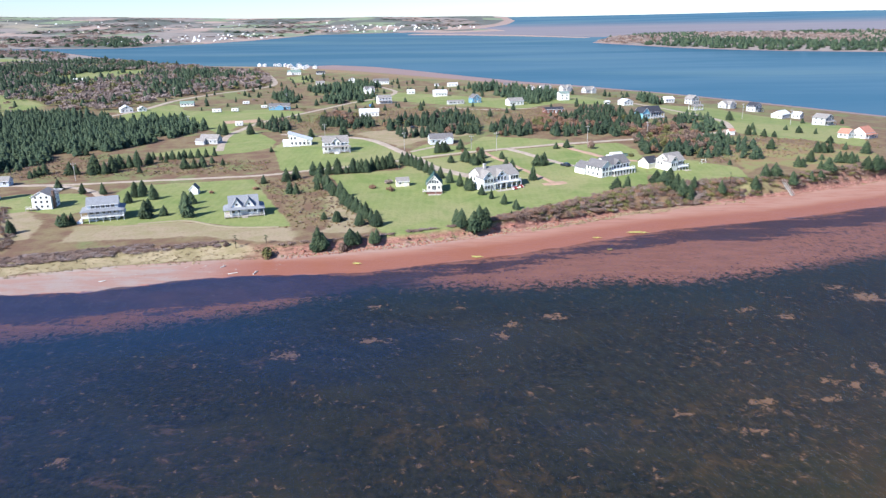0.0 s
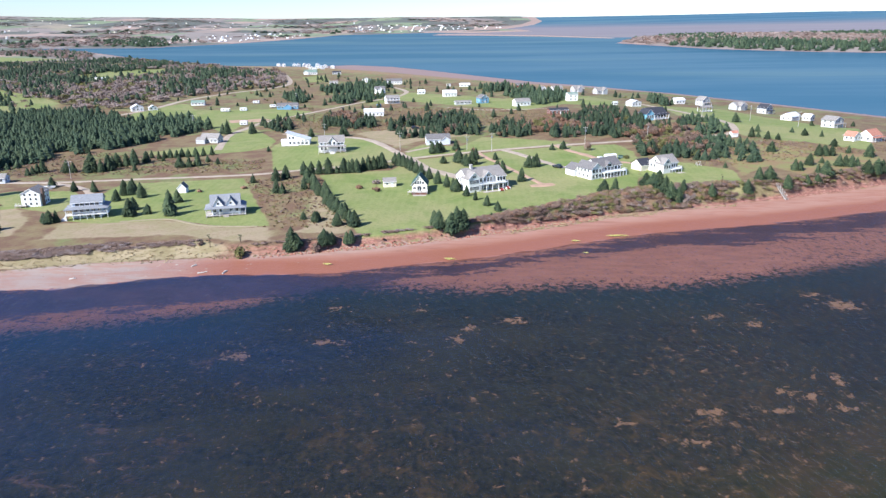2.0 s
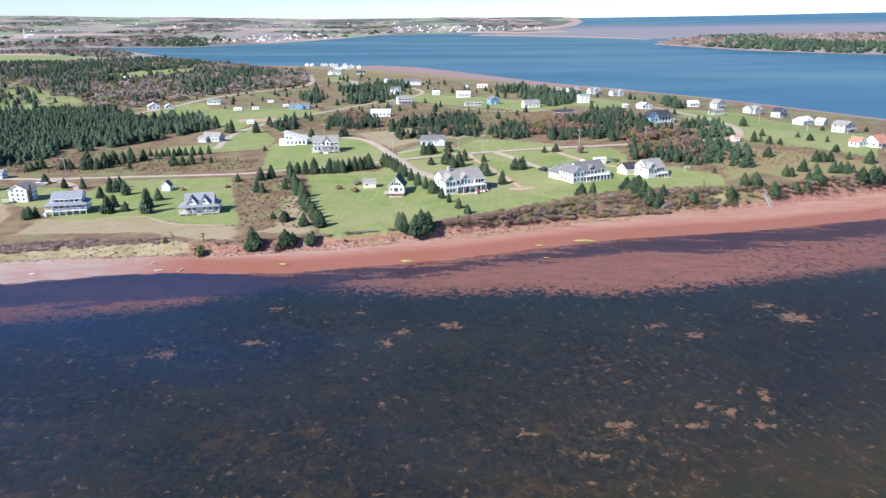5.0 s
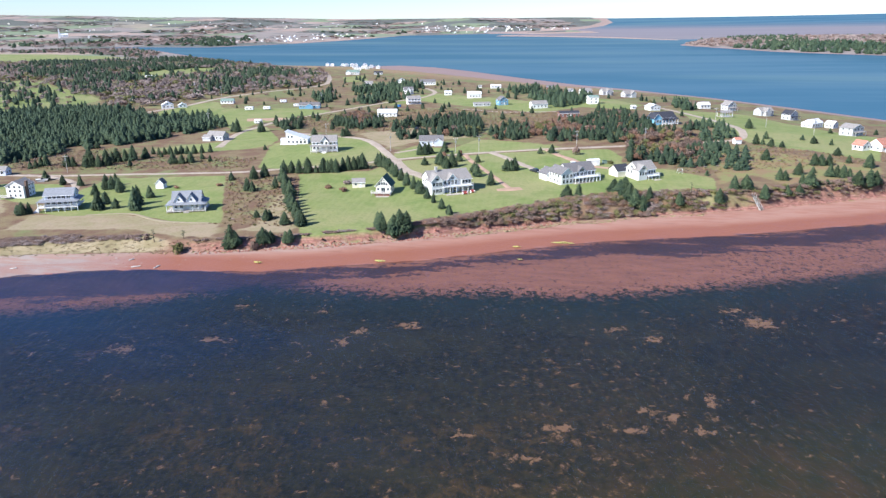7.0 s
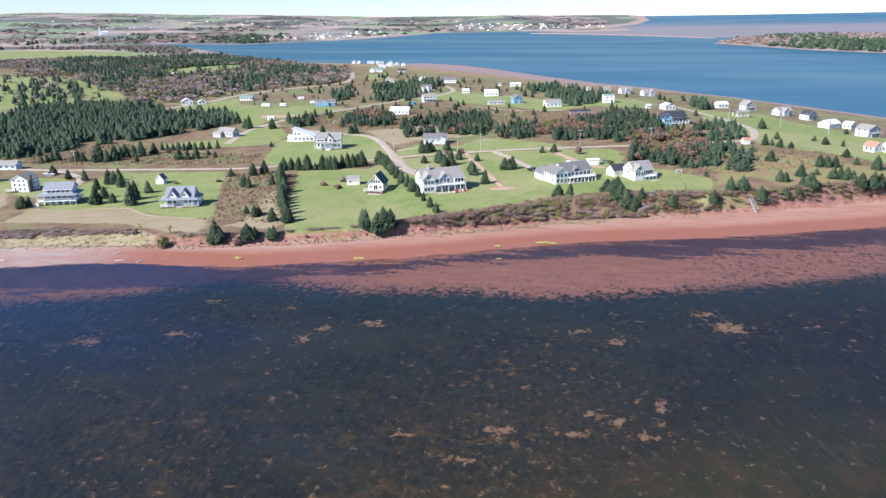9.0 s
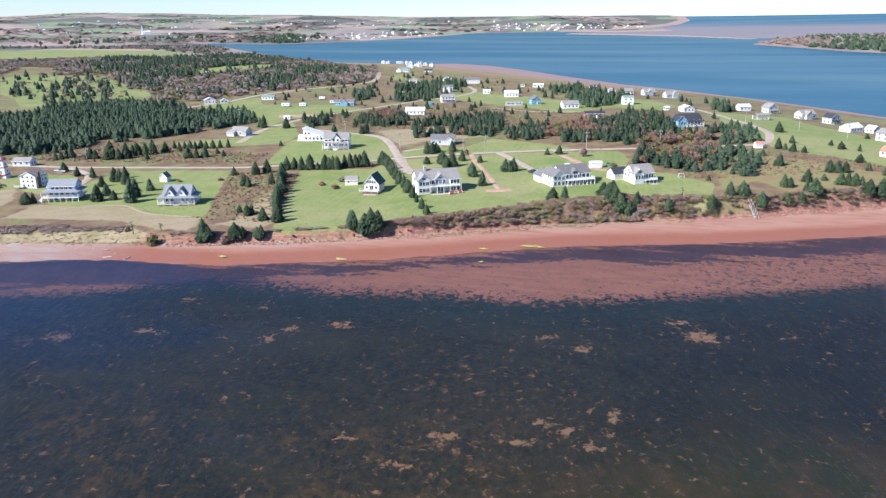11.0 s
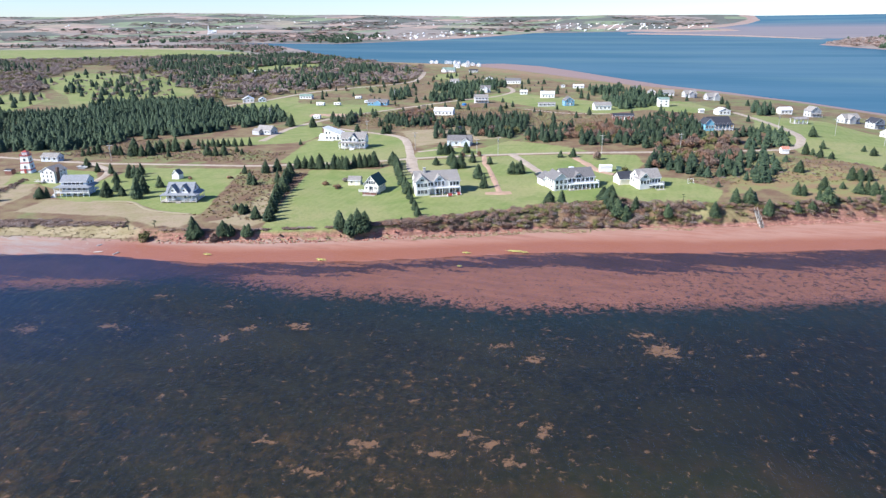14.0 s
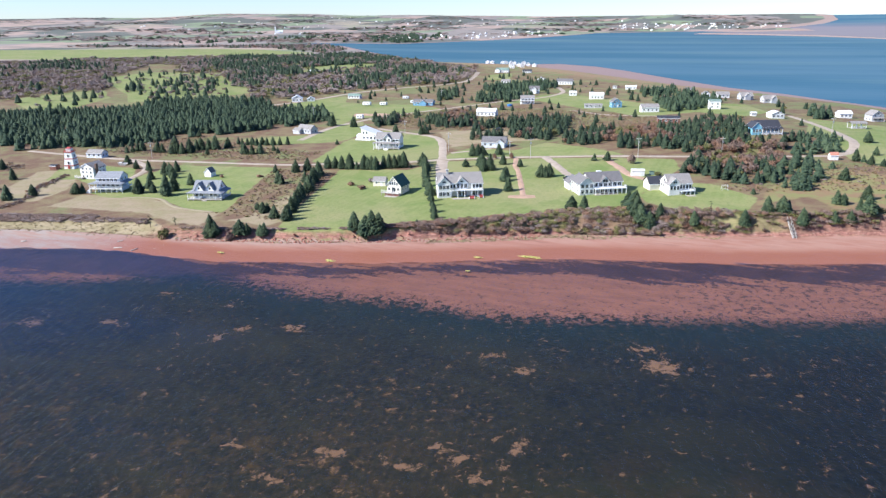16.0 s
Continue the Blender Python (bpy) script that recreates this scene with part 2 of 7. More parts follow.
    thick = t.math("ADD", speck, t.math("ADD", t.math("MULTIPLY", t.attr("west"), 0.03), t.math("MULTIPLY", t.attr("east"), 0.055)))
    flats = t.mix(t.math("MULTIPLY", t.ramp(thick, 0.57, 0.63), 0.85), flats, (0.08, 0.055, 0.055))
    gully = t.math("ADD", t.attr("channel"), t.math("MULTIPLY", t.math("SUBTRACT", streak, 0.52), 34.0))
    gully = t.math("ADD", gully, t.math("MULTIPLY", t.math("SUBTRACT", speck, 0.5), 22.0))
    gully = t.math("ADD", gully, t.math("MULTIPLY", t.attr("trough"), 5.0))
    # weed streaks; in the west, sky reflection is painted in as violet
    flats = t.mix(t.math("MULTIPLY", t.ramp(gully, -1.8, 2.6), 0.93), flats, t.mix(t.attr("west"), t.mix(t.ramp(mid, 0.4, 0.6), (0.078, 0.050, 0.066), (0.056, 0.040, 0.054)), t.mix(t.ramp(mid, 0.4, 0.6), (0.086, 0.062, 0.105), (0.062, 0.050, 0.088))))
    region = t.noise(0.022, 3, 0.5)
    bare = t.math("ADD", speck, t.math("MULTIPLY", t.math("SUBTRACT", region, 0.5), 0.28))
    bare = t.math("ADD", bare, t.math("SUBTRACT", t.math("MULTIPLY", t.attr("bald"), 0.085), 0.058))
    bed = t.mix(t.ramp(t.noise(1.1, 6, 0.72, t.place(1.0, 0.7)), 0.36, 0.66), (0.012, 0.015, 0.012), (0.044, 0.043, 0.028))
    bed = t.mix(t.math("MULTIPLY", t.ramp(t.noise(0.045, 5, 0.6, t.place(0.6, 1.2), 0.8), 0.46, 0.68), 0.6), bed, (0.052, 0.049, 0.025))
    gold = t.math("ADD", t.noise(0.42, 8, 0.76, t.place(0.9, 0.75), 0.6), t.math("MULTIPLY", t.math("SUBTRACT", t.noise(0.06, 4, 0.6), 0.5), 0.35))
    bed = t.mix(t.math("MULTIPLY", t.ramp(gold, 0.49, 0.66), t.ramp(t.attr("south"), 0.0, 1.0, 0.05, 0.65)), bed, (0.130, 0.078, 0.030))
    bed = t.mix(t.math("MULTIPLY", t.ramp(t.noise(0.2, 7, 0.72, t.place(0.7, 1.3), 0.4), 0.56, 0.66), t.ramp(t.attr("west"), 0.0, 1.0, 0.0, 0.5)), bed, (0.20, 0.11, 0.075))
    bed = t.mix(t.ramp(bare, 0.545, 0.72, 0.0, 0.72), bed, (0.21, 0.118, 0.056))
    bed = t.mix(t.math("MULTIPLY", t.ramp(t.attr("bald"), 0.1, 1.0), 0.12), bed, (0.10, 0.078, 0.035))
    bed = t.mix(t.math("MULTIPLY", t.attr("dense_weed"), 0.55), bed, (0.008, 0.010, 0.009))
    bed = t.mix(t.ramp(t.attr("green"), 0.0, 1.0, 0.0, 0.6), bed, t.mix(t.ramp(mid, 0.4, 0.62), (0.050, 0.053, 0.015), (0.100, 0.066, 0.025)))
    bed = t.mix(t.ramp(t.attr("flats"), -26.0, -2.0, 0.0, 0.6), bed, (0.014, 0.034, 0.034))
    bed = t.mix(t.ramp(t.math("ADD", t.attr("bare_spot"), t.math("MULTIPLY", t.math("SUBTRACT", speck, 0.5), 4.5)), 0.38, 0.85), bed, (0.31, 0.18, 0.105))
    edge = t.math("ADD", t.attr("flats"), t.math("MULTIPLY", t.math("SUBTRACT", speck, 0.5), 44.0))
    deep = t.mix(t.ramp(edge, -3.5, 3.5), bed, flats)
    land = t.mix(t.ramp(t.math("ADD", t.attr("offshore"), t.math("MULTIPLY", t.math("SUBTRACT", strand, 0.5), 9.0)), -0.9, 0.9), land, deep)
    n = t.node("ShaderNodeBump", Strength=0.55, Distance=0.25, Height=fine)
    t.put(t.bsdf.inputs["Normal"], n.outputs[0])
    gloss = t.ramp(wet, -6.0, 1.0, 0.9, 0.45)
    return t.finish(land, gloss, 0.0, 0.2)


def water_material(name, body, clear, ripple, tint=(0.6, 0.7, 0.7), streaks=0.0):
    """A rippled surface that mirrors the sky by its Fresnel share. clear: how much of the bed shows through."""
    t = Tree(name)
    t.tree.nodes.remove(t.bsdf)
    small = t.noise(ripple, 3, 0.6, t.place(1.0, 0.45)) if streaks else t.noise(1.0, 2.5, 0.5, t.place(0.75, 0.17, 1.0, 0.3), 0.15)
    n = t.node("ShaderNodeBump", Strength=0.35 if streaks else 0.8, Distance=0.25 if streaks else 1.3, Height=small)
    through_it = t.node("ShaderNodeBsdfTransparent", Color=(*tint, 1))
    if streaks:
        # the bay's diffuse blue holds reflected sky as well as water colour
        band = t.noise(0.004, 5, 0.6, t.place(0.35, 1.6))
        colour = t.mix(t.ramp(band, 0.38, 0.62), body, tuple(c * 1.0 + streaks for c in body))
        colour = t.mix(t.math("MULTIPLY", t.ramp(t.noise(0.0022, 4, 0.6, t.place(0.4, 1.5)), 0.48, 0.66), 0.6), colour, (0.085, 0.150, 0.170))
        colour = t.mix(t.ramp(t.attr("shoal"), 0.0, 1.0), colour, (0.30, 0.21, 0.20))
    else:
        colour = (*body, 1)
        # sky reflection put in as diffuse blue, stronger west than in the eastern shallows
        spot = t.node("ShaderNodeSeparateXYZ", Vector=t.place()).outputs
        sky_veil = t.math("ADD", t.ramp(spot[0], -130.0, 95.0, 1.0, 0.0), t.math("MULTIPLY", t.math("SUBTRACT", t.noise(0.02, 4, 0.55, t.place(0.6, 1.3)), 0.5), 1.6))
        sky_veil = t.math("MULTIPLY", t.ramp(sky_veil, 0.1, 1.2), t.ramp(spot[1], 30.0, 160.0))
        clear = t.math("SUBTRACT", clear, t.math("MULTIPLY", sky_veil, 0.42))
    solid = t.node("ShaderNodeBsdfDiffuse", Color=colour)
    base = t.node("ShaderNodeMixShader")
    t.put(base.inputs[0], clear)
    t.put(base.inputs[1], solid.outputs[0])
    t.put(base.inputs[2], through_it.outputs[0])
    mirror = t.node("ShaderNodeBsdfGlossy", Roughness=0.12 if streaks else 0.08)
    t.put(mirror.inputs["Normal"], n.outputs[0])
    fresnel = t.node("ShaderNodeFresnel", IOR=1.33)
    t.put(fresnel.inputs["Normal"], n.outputs[0])
    share = t.math("MULTIPLY", t.math("MINIMUM", fresnel.outputs[0], 0.6), 0.17 if streaks else 0.235)
    both = t.node("ShaderNodeMixShader")
    t.put(both.inputs[0], share)
    t.put(both.inputs[1], base.outputs[0])
    t.put(both.inputs[2], mirror.outputs[0])
    t.put(t.out.inputs["Surface"], both.outputs[0])
    return t.mat


GROUND = ground_material()
COVE = water_material("clear_cove_water", (0.015, 0.042, 0.108), 0.955, 1.6, (0.76, 0.755, 0.73))
BAY = water_material("blue_bay_water", (0.033, 0.098, 0.150), 0.0, 0.35, streaks=0.024)
GREEN_MOWN = [
    [(-120, 239), (-126, 277), (-126, 297), (-78, 303), (-48, 229), (-65, 230), (-84, 239), (-105, 235)],
    [(-47, 306), (-18, 312), (-10, 333), (31, 348), (54, 354), (85, 360), (89, 342), (87, 313), (81, 291), (76, 268), (65, 257), (46, 243), (29, 234), (13, 224), (4, 219), (-17, 214)],
    [(81, 291), (89, 313), (103, 314), (119, 296), (115, 269), (105, 267), (94, 274), (85, 282)],
    [(-70, 319), (-77, 347), (-85, 375), (-85, 389), (-82, 420), (-41, 400), (-25, 366), (-16, 341), (-29, 326), (-58, 317)],
    [(-13, 334), (-15, 356), (-9, 371), (11, 363), (22, 389), (48, 375), (65, 363), (28, 351), (8, 343)],
]
GREEN_MEADOW = [
    [(-158, 252), (-147, 258), (-130, 250), (-122, 262), (-140, 285), (-165, 285), (-176, 275)],
    [(-148, 368), (-135, 381), (-122, 390), (-115, 394), (-127, 445), (-115, 452), (-88, 399), (-87, 380), (-95, 368), (-124, 358)],
    [(-215, 496), (-229, 546), (-210, 596), (-184, 549), (-127, 551), (-95, 531), (-103, 505), (-126, 471), (-126, 433), (-136, 445), (-154, 472), (-207, 497)],
    [(143, 523), (181, 511), (200, 450), (222, 409), (193, 333), (165, 364), (154, 380), (149, 404), (139, 446)],
    [(-61, 565), (-40, 592), (10, 536), (26, 526), (50, 494), (80, 526), (107, 505), (122, 544), (106, 590), (40, 583), (1, 625), (-36, 653), (-56, 630)],
]
GREEN_FAR = [
    [(-464, 909), (-452, 995), (-393, 1019), (-359, 929), (-385, 862), (-423, 853)],
    [(-426, 627), (-388, 660), (-335, 611), (-330, 536), (-336, 508)],
    [(-540, 680), (-485, 780), (-328, 574), (-317, 524), (-361, 502)],
    [(-459, 474), (-471, 574), (-405, 527), (-353, 419), (-381, 428)],
    [(-495, 696), (-436, 718), (-376, 673), (-314, 601), (-313, 539), (-368, 535)],
    [(-465, 910), (-397, 1010), (-358, 923), (-392, 806)],
    [(-174, 857), (-152, 875), (-131, 801), (-150, 781)],
    [(-1900, 1180), (-1300, 1368), (-1064, 1438), (-907, 1419), (-680, 1300), (-745, 1165), (-850, 1060), (-980, 1010), (-1300, 960)],
    [(-585, 688), (-616, 791), (-505, 797), (-391, 664), (-350, 559), (-426, 563)],
    [(-483, 495), (-485, 546), (-465, 580), (-413, 530), (-418, 482), (-352, 415), (-408, 452)],
]
DRY_GRASS = [
    [(-178, 265), (-160, 234), (-139, 217), (-128, 222), (-133, 240), (-150, 262), (-163, 275)],
    [(-116, 217), (-119, 237), (-83, 237), (-64, 229), (-48, 228), (-43, 212), (-55, 213), (-75, 221), (-97, 218)],
    [(147, 357), (189, 322), (176, 287), (144, 286), (135, 303), (119, 286), (123, 314)],
    [(-36, 228), (-44, 281), (-22, 225), (-23, 219), (-40, 221)],
    [(-48, 417), (-20, 436), (24, 399), (-10, 384), (-21, 368)],
]
SPRUCE_WOODS = [
    [(-330, 486), (-322, 531), (-251, 537), (-215, 496), (-167, 491), (-142, 453), (-153, 415), (-163, 390), (-184, 365), (-188, 343), (-196, 317)],
    [(-384, 405), (-358, 430), (-302, 455), (-285, 490), (-227, 489), (-182, 459), (-146, 414), (-175, 391), (-187, 362), (-201, 331), (-245, 297)],
    [(135, 429), (156, 455), (152, 396), (144, 350), (138, 315), (130, 310), (123, 319), (118, 314), (113, 316), (123, 360)],
]
MIXED_WOODS = [
    [(-33, 438), (-17, 461), (12, 485), (22, 424), (22, 389), (2, 402), (-19, 385)],
    [(26, 409), (33, 429), (45, 439), (50, 397), (44, 380), (29, 386)],
    [(49, 427), (74, 448), (103, 488), (112, 423), (134, 423), (127, 394), (94, 377), (54, 379)],
    [(91, 360), (109, 394), (129, 381), (124, 323), (109, 312), (102, 325), (91, 330)],
    [(-79, 476), (-73, 512), (-49, 491), (-36, 436), (-54, 438), (-71, 449)],
    [(-108, 452), (-102, 478), (-88, 441), (-97, 427)],
]
RUSSET_GROVES = [
    [(97, 352), (94, 380), (101, 396), (124, 398), (131, 385), (127, 360), (112, 340)],
    [(48, 398), (47, 432), (56, 444), (66, 430), (84, 402), (72, 392)],
    [(-79, 476), (-73, 512), (-56, 497), (-50, 460)],
]
SPRUCE_GLADES = [
    [(-172, 328), (-183, 355), (-200, 372), (-164, 389), (-147, 417), (-119, 384), (-140, 366), (-130, 338)],
]
FAR_GROVES = [[(-1080, 2240), (-1000, 2450), (-721, 1890), (-759, 1800), (-920, 2035)]]
FAR_SPRUCE = [
    [(23, 674), (65, 699), (69, 659), (28, 632)],
    [(41, 611), (65, 628), (91, 606), (84, 546), (65, 520), (48, 573)],
    [(146, 565), (163, 576), (156, 525), (142, 523)],
    [(-122, 697), (-79, 754), (-47, 726), (-64, 671), (-107, 658)],
    [(-97, 610), (-78, 641), (-46, 629), (-47, 584), (-84, 571)],
    [(-141, 636), (-133, 660), (-110, 589), (-121, 581)],
    [(-465, 910), (-445, 1158), (-397, 1047), (-449, 952)],
]
DARK_STANDS = [
    [(-904, 813), (-934, 895), (-905, 966), (-704, 804), (-719, 732), (-760, 702)],
    [(-628, 904), (-734, 1108), (-552, 1257), (-390, 1064), (-294, 900), (-303, 798), (-361, 749), (-322, 641), (-352, 620), (-470, 741)],
    [(-330, 976), (-196, 859), (-157, 684), (-221, 617), (-259, 600)],
]
HEDGE_WOODS = [
    [(-1500, 1450), (-1110, 1500), (-886, 1455), (-612, 1240), (-704, 1457), (-870, 1640), (-1100, 1560), (-1500, 1520)],
]
BACK_WOODS = [
    [(-747, 1014), (-716, 1126), (-574, 1098), (-399, 806), (-322, 615), (-309, 540), (-436, 718), (-509, 714)],
    [(-372, 770), (-353, 913), (-328, 999), (-234, 979), (-162, 760), (-199, 696), (-230, 641), (-243, 564), (-277, 550), (-327, 649)],
    [(-1008, 1030), (-880, 1083), (-555, 1217), (-411, 955), (-558, 884), (-736, 925), (-802, 841)],
    [(-1027, 900), (-932, 982), (-705, 885), (-578, 689), (-459, 582), (-490, 544), (-488, 518), (-474, 474)],
    [(-532, 842), (-568, 1023), (-577, 1289), (-342, 1069), (-210, 869), (-252, 774), (-287, 631), (-312, 580), (-391, 664)],
]
TREES_COTTAGES = [
    (-123.7, 236.9, 4.5), (-122.4, 238.6, 4.1), (-126.5, 238.3, 3.3), (-139.7, 284.4, 4.3), (-131.1, 282.6, 4.7), (-114.9, 267.1, 4.5),
    (-100.3, 244.9, 6.2), (-116.4, 277, 6), (-107.6, 271.4, 5.9), (-102.3, 253.2, 4.7), (-94.7, 246.9, 3.7), (-85.9, 244.2, 8.5),
    (-89.3, 252.2, 7.1), (-90.5, 262.8, 4.8), (-36.4, 204.6, 7.4), (-153.2, 292.5, 4.4), (-35.2, 205.9, 4.7), (-151.6, 323.1, 9.1),
    (-145.6, 326.2, 7.6), (-145.7, 334.8, 6.6), (-132.8, 323.8, 3.7), (-138.8, 337.9, 7.8), (-135.8, 344, 5.6), (-177.4, 371.1, 3.7),
    (-162.3, 322.1, 5.9), (-159.6, 322.3, 4.8), (-174.3, 323.7, 5.4), (-176.2, 315.2, 3.7), (-114.9, 329.8, 5.4), (-110.4, 329.9, 4.8),
    (-107.4, 332.7, 5.4), (-106, 341.4, 3.3), (-99.3, 335.6, 3.3),
]
TREES_HEATH = [
    (-147.4, 322.8, 5.9), (-153.9, 322.3, 5.4), (-146.9, 333, 5.5), (-141.8, 336, 6.1), (-175.8, 322.4, 4.3), (-176.2, 319, 3.8),
    (-138, 355.2, 4.1), (-133.6, 352.7, 4), (-131.3, 354, 4), (-128.6, 354.7, 4.6), (-125.3, 354.1, 4.1), (-123.6, 356.7, 4.4),
    (-120.3, 356.1, 4.2), (-117, 356.7, 4.6), (-113.5, 358, 4.4), (-110.2, 360, 4.6), (-129, 346.5, 2.8), (-114, 277.1, 5.5),
    (-115.9, 283.3, 5.2),
]
TREES_ROADSIDE = [
    (-71.3, 293.7, 3.8), (-62.6, 296.1, 5.7), (-59.6, 300.6, 5.8), (-57.3, 275.6, 5.3), (-54.7, 273.8, 4.4), (-47.6, 279.9, 4.9),
    (-83.9, 366.2, 2.9), (-53.8, 307.6, 5.9), (-50.7, 308.6, 5.4), (-47.5, 308.6, 5.9), (-43.7, 308.6, 6.9), (-40.3, 308.7, 3.4),
    (-37.2, 310.1, 6.4), (-35.3, 309.6, 5.4), (-33.8, 310.1, 5.9), (-31.8, 310.1, 5.9), (-29.8, 313.4, 5.9), (-27.6, 314.3, 6.4),
    (-25.3, 314.8, 5.9), (-23.7, 316.2, 5.8), (-21.9, 317.1, 7), (-18.2, 316.2, 2),
]
TREES_DRIVE = [
    (-17.4, 326.9, 5.1), (-15.1, 321.9, 6), (-13.1, 319.5, 5.5), (-11.1, 316.1, 5.4), (-9.1, 311.4, 5.8), (-6.5, 305.6, 5.3),
    (-4.1, 300.4, 5.4), (-0.6, 293.3, 5), (3.1, 285, 5.3), (6.7, 278.7, 5.2), (9.3, 274.1, 4.7), (10.6, 271.6, 4.9),
    (14.3, 263.9, 4.1), (17.4, 257.5, 3.6), (21.3, 249.4, 3.9), (24.7, 242.3, 3.4), (22.2, 234.5, 1.8),
]
TREES_LAWN = [
    (-38.7, 236.4, 2.7), (-34.3, 233.2, 3.8), (-33.9, 235.2, 3.1), (-26.4, 228.8, 4.4), (-27.3, 209.9, 4.8), (-26.4, 211.1, 4.1),
    (-25.2, 212.4, 3.8), (-21, 208.1, 3.7), (-19.7, 208.2, 4.1), (6, 224.4, 5.7), (11.4, 212.4, 7.4), (13.5, 213.4, 6.4),
    (4.3, 226.8, 5), (9.7, 222.2, 6.3), (-2.1, 347.7, 5.9), (1.7, 350.4, 4.9), (0.4, 348.8, 5.4), (8.8, 352.9, 5.4),
    (10.4, 326.3, 5.5), (3.8, 324, 3.5), (13.9, 319.1, 4.9), (-124.3, 429.7, 8.2), (-109.4, 429.2, 6.8), (-71.5, 409.8, 5.2),
    (-53, 408.5, 5.7), (-96.8, 490.6, 4.6), (-54.3, 406.2, 5.1),
]
TREES_ESTATE = [
    (11, 323.9, 5), (14.5, 316.7, 3.9), (16.6, 319, 6.9), (18.1, 331.1, 5.1), (26.5, 328.4, 3.5), (28.5, 301.4, 5.5),
    (26.9, 308.6, 4.3), (35.4, 285.7, 5.7), (40.2, 312, 5.2), (41.8, 312, 4.7), (43.3, 312.9, 5.7), (53.5, 348, 3.1),
    (58.8, 349.5, 4.2), (63.5, 265.9, 4.8), (67.4, 266.1, 5.2), (24.6, 242.9, 3.4), (21.2, 250, 3.5), (22.3, 234.5, 1.8),
    (80.3, 274.8, 5), (83.4, 268.4, 7.2), (86, 262.3, 6), (88.8, 260.9, 5.4), (91.5, 265.7, 4.7), (82.1, 271.6, 5.6),
    (84.6, 263.8, 6.2),
]
TREES_MEADOW = [
    (101.5, 261.7, 4.7), (122, 277.6, 5.7), (126.3, 278.9, 5.7), (128.1, 280.6, 4.1), (131.2, 275.9, 2.4), (132.2, 260.8, 5.3),
    (145.6, 263.2, 3.8), (142.4, 295.5, 4.7), (144.4, 295.6, 3.8), (150.6, 287.3, 5.6), (148.4, 288.8, 4.2), (158.3, 308.3, 2.7),
    (147.4, 332.4, 4.8), (167, 326, 4.2), (169.4, 324.2, 4.6), (165, 302.4, 4.7), (157.4, 289.9, 2.1), (163.6, 367.5, 3.2),
    (159.6, 369.7, 4.2), (180.2, 391.6, 2.8), (181.6, 380.5, 3.8), (188.1, 375.7, 3.2), (164.1, 395.4, 4), (154.8, 377.9, 5.4),
    (157.5, 376.4, 3.2), (164, 429.5, 5.5), (128.2, 413.8, 4.2), (132.3, 422, 3.7), (115.9, 264.1, 5.4), (116, 270.2, 4),
    (117.4, 301.4, 2.2),
]
TREES_POINT = [
    (180, 345, 3.7), (163.6, 323.5, 5.2), (166.4, 323.4, 4.7), (179, 329.2, 3.6), (183.9, 321.5, 5.8), (162.8, 302.8, 4.9),
    (167, 301.7, 4.9), (169.1, 301.6, 3.8), (169.8, 294.1, 5.3), (174.4, 294, 6.4), (152, 304.7, 5), (177, 294, 5.3),
    (141.1, 262.6, 3.8), (204.6, 425.6, 3), (211.4, 426, 2.7), (228.2, 427.2, 3),
]

# ---- the lie of the land ----
def inside(px, py, poly):
    """Signed distance of many points to a polygon, positive inside."""
    best = np.full(px.shape, 1e9)
    odd = np.zeros(px.shape, bool)
    for (ax, ay), (bx, by) in zip(poly, poly[1:] + poly[:1]):
        dx, dy = bx - ax, by - ay
        s = np.clip(((px - ax) * dx + (py - ay) * dy) / (dx * dx + dy * dy + 1e-9), 0, 1)
        best = np.minimum(best, np.hypot(px - ax - s * dx, py - ay - s * dy))
        cross = (ay > py) != (by > py)
        odd ^= cross & (px < (bx - ax) * (py - ay) / (by - ay + 1e-12) + ax)
    return np.where(odd, best, -best)


def union(px, py, polys):
    return np.max([inside(px, py, p) for p in polys], axis=0)


WATERLINE = [(-5200, -1500), (-1000, -90), (-300, 128), (-112, 177), (-90, 179), (-72, 186), (-55, 190), (-22, 191), (0, 199), (19, 205), (36, 213), (70, 229), (115, 241), (157, 257), (300, 318), (400, 350)]
BANK_FOOT = [(-1000, -70), (-300, 143), (-119, 189), (-92, 197), (-54, 203), (-43, 206), (-27, 210.5), (-9, 215.5), (2, 220), (23, 229), (49, 242.5), (64, 250.5), (87, 257.5), (105, 263), (131, 272), (156, 283), (178, 294), (300, 335), (400, 354)]
FLATS_EDGE = [(-300, 98), (-97, 149.5), (-60, 160), (-45, 166), (-33, 173), (-18, 181), (0, 181.5), (18, 180), (40, 184), (66, 184), (94, 193), (126, 203), (150, 214), (300, 270)]
BAY_SHORE = [(298, 478), (268, 532), (234, 590), (189, 660), (124, 730), (54, 787), (-13, 865), (-100, 965), (-204, 1060), (-388, 1108), (-600, 1370), (-818, 1640), (-1040, 1735)]
FAR_SHORE = [(-992, 1826), (-742, 1790), (-617, 2036), (-533, 2327), (-455, 2830), (-147, 2990), (120, 3250), (330, 3900), (420, 4400), (430, 5200)]
MAINLAND = WATERLINE[:-1] + [(390, 352), (330, 405)] + BAY_SHORE + FAR_SHORE + [(-5200, 5200)]
ISLE = [(352, 1800), (404, 1655), (464, 1480), (531, 1395), (600, 1330), (760, 1240), (1500, 1000), (2600, 1500), (2300, 2500), (938, 2340), (742, 2350), (559, 2250), (430, 2060)]
SPIT = [(-120, 2690), (66, 2580), (238, 2420), (400, 2160), (430, 2200), (275, 2500), (85, 2680), (-100, 2790)]
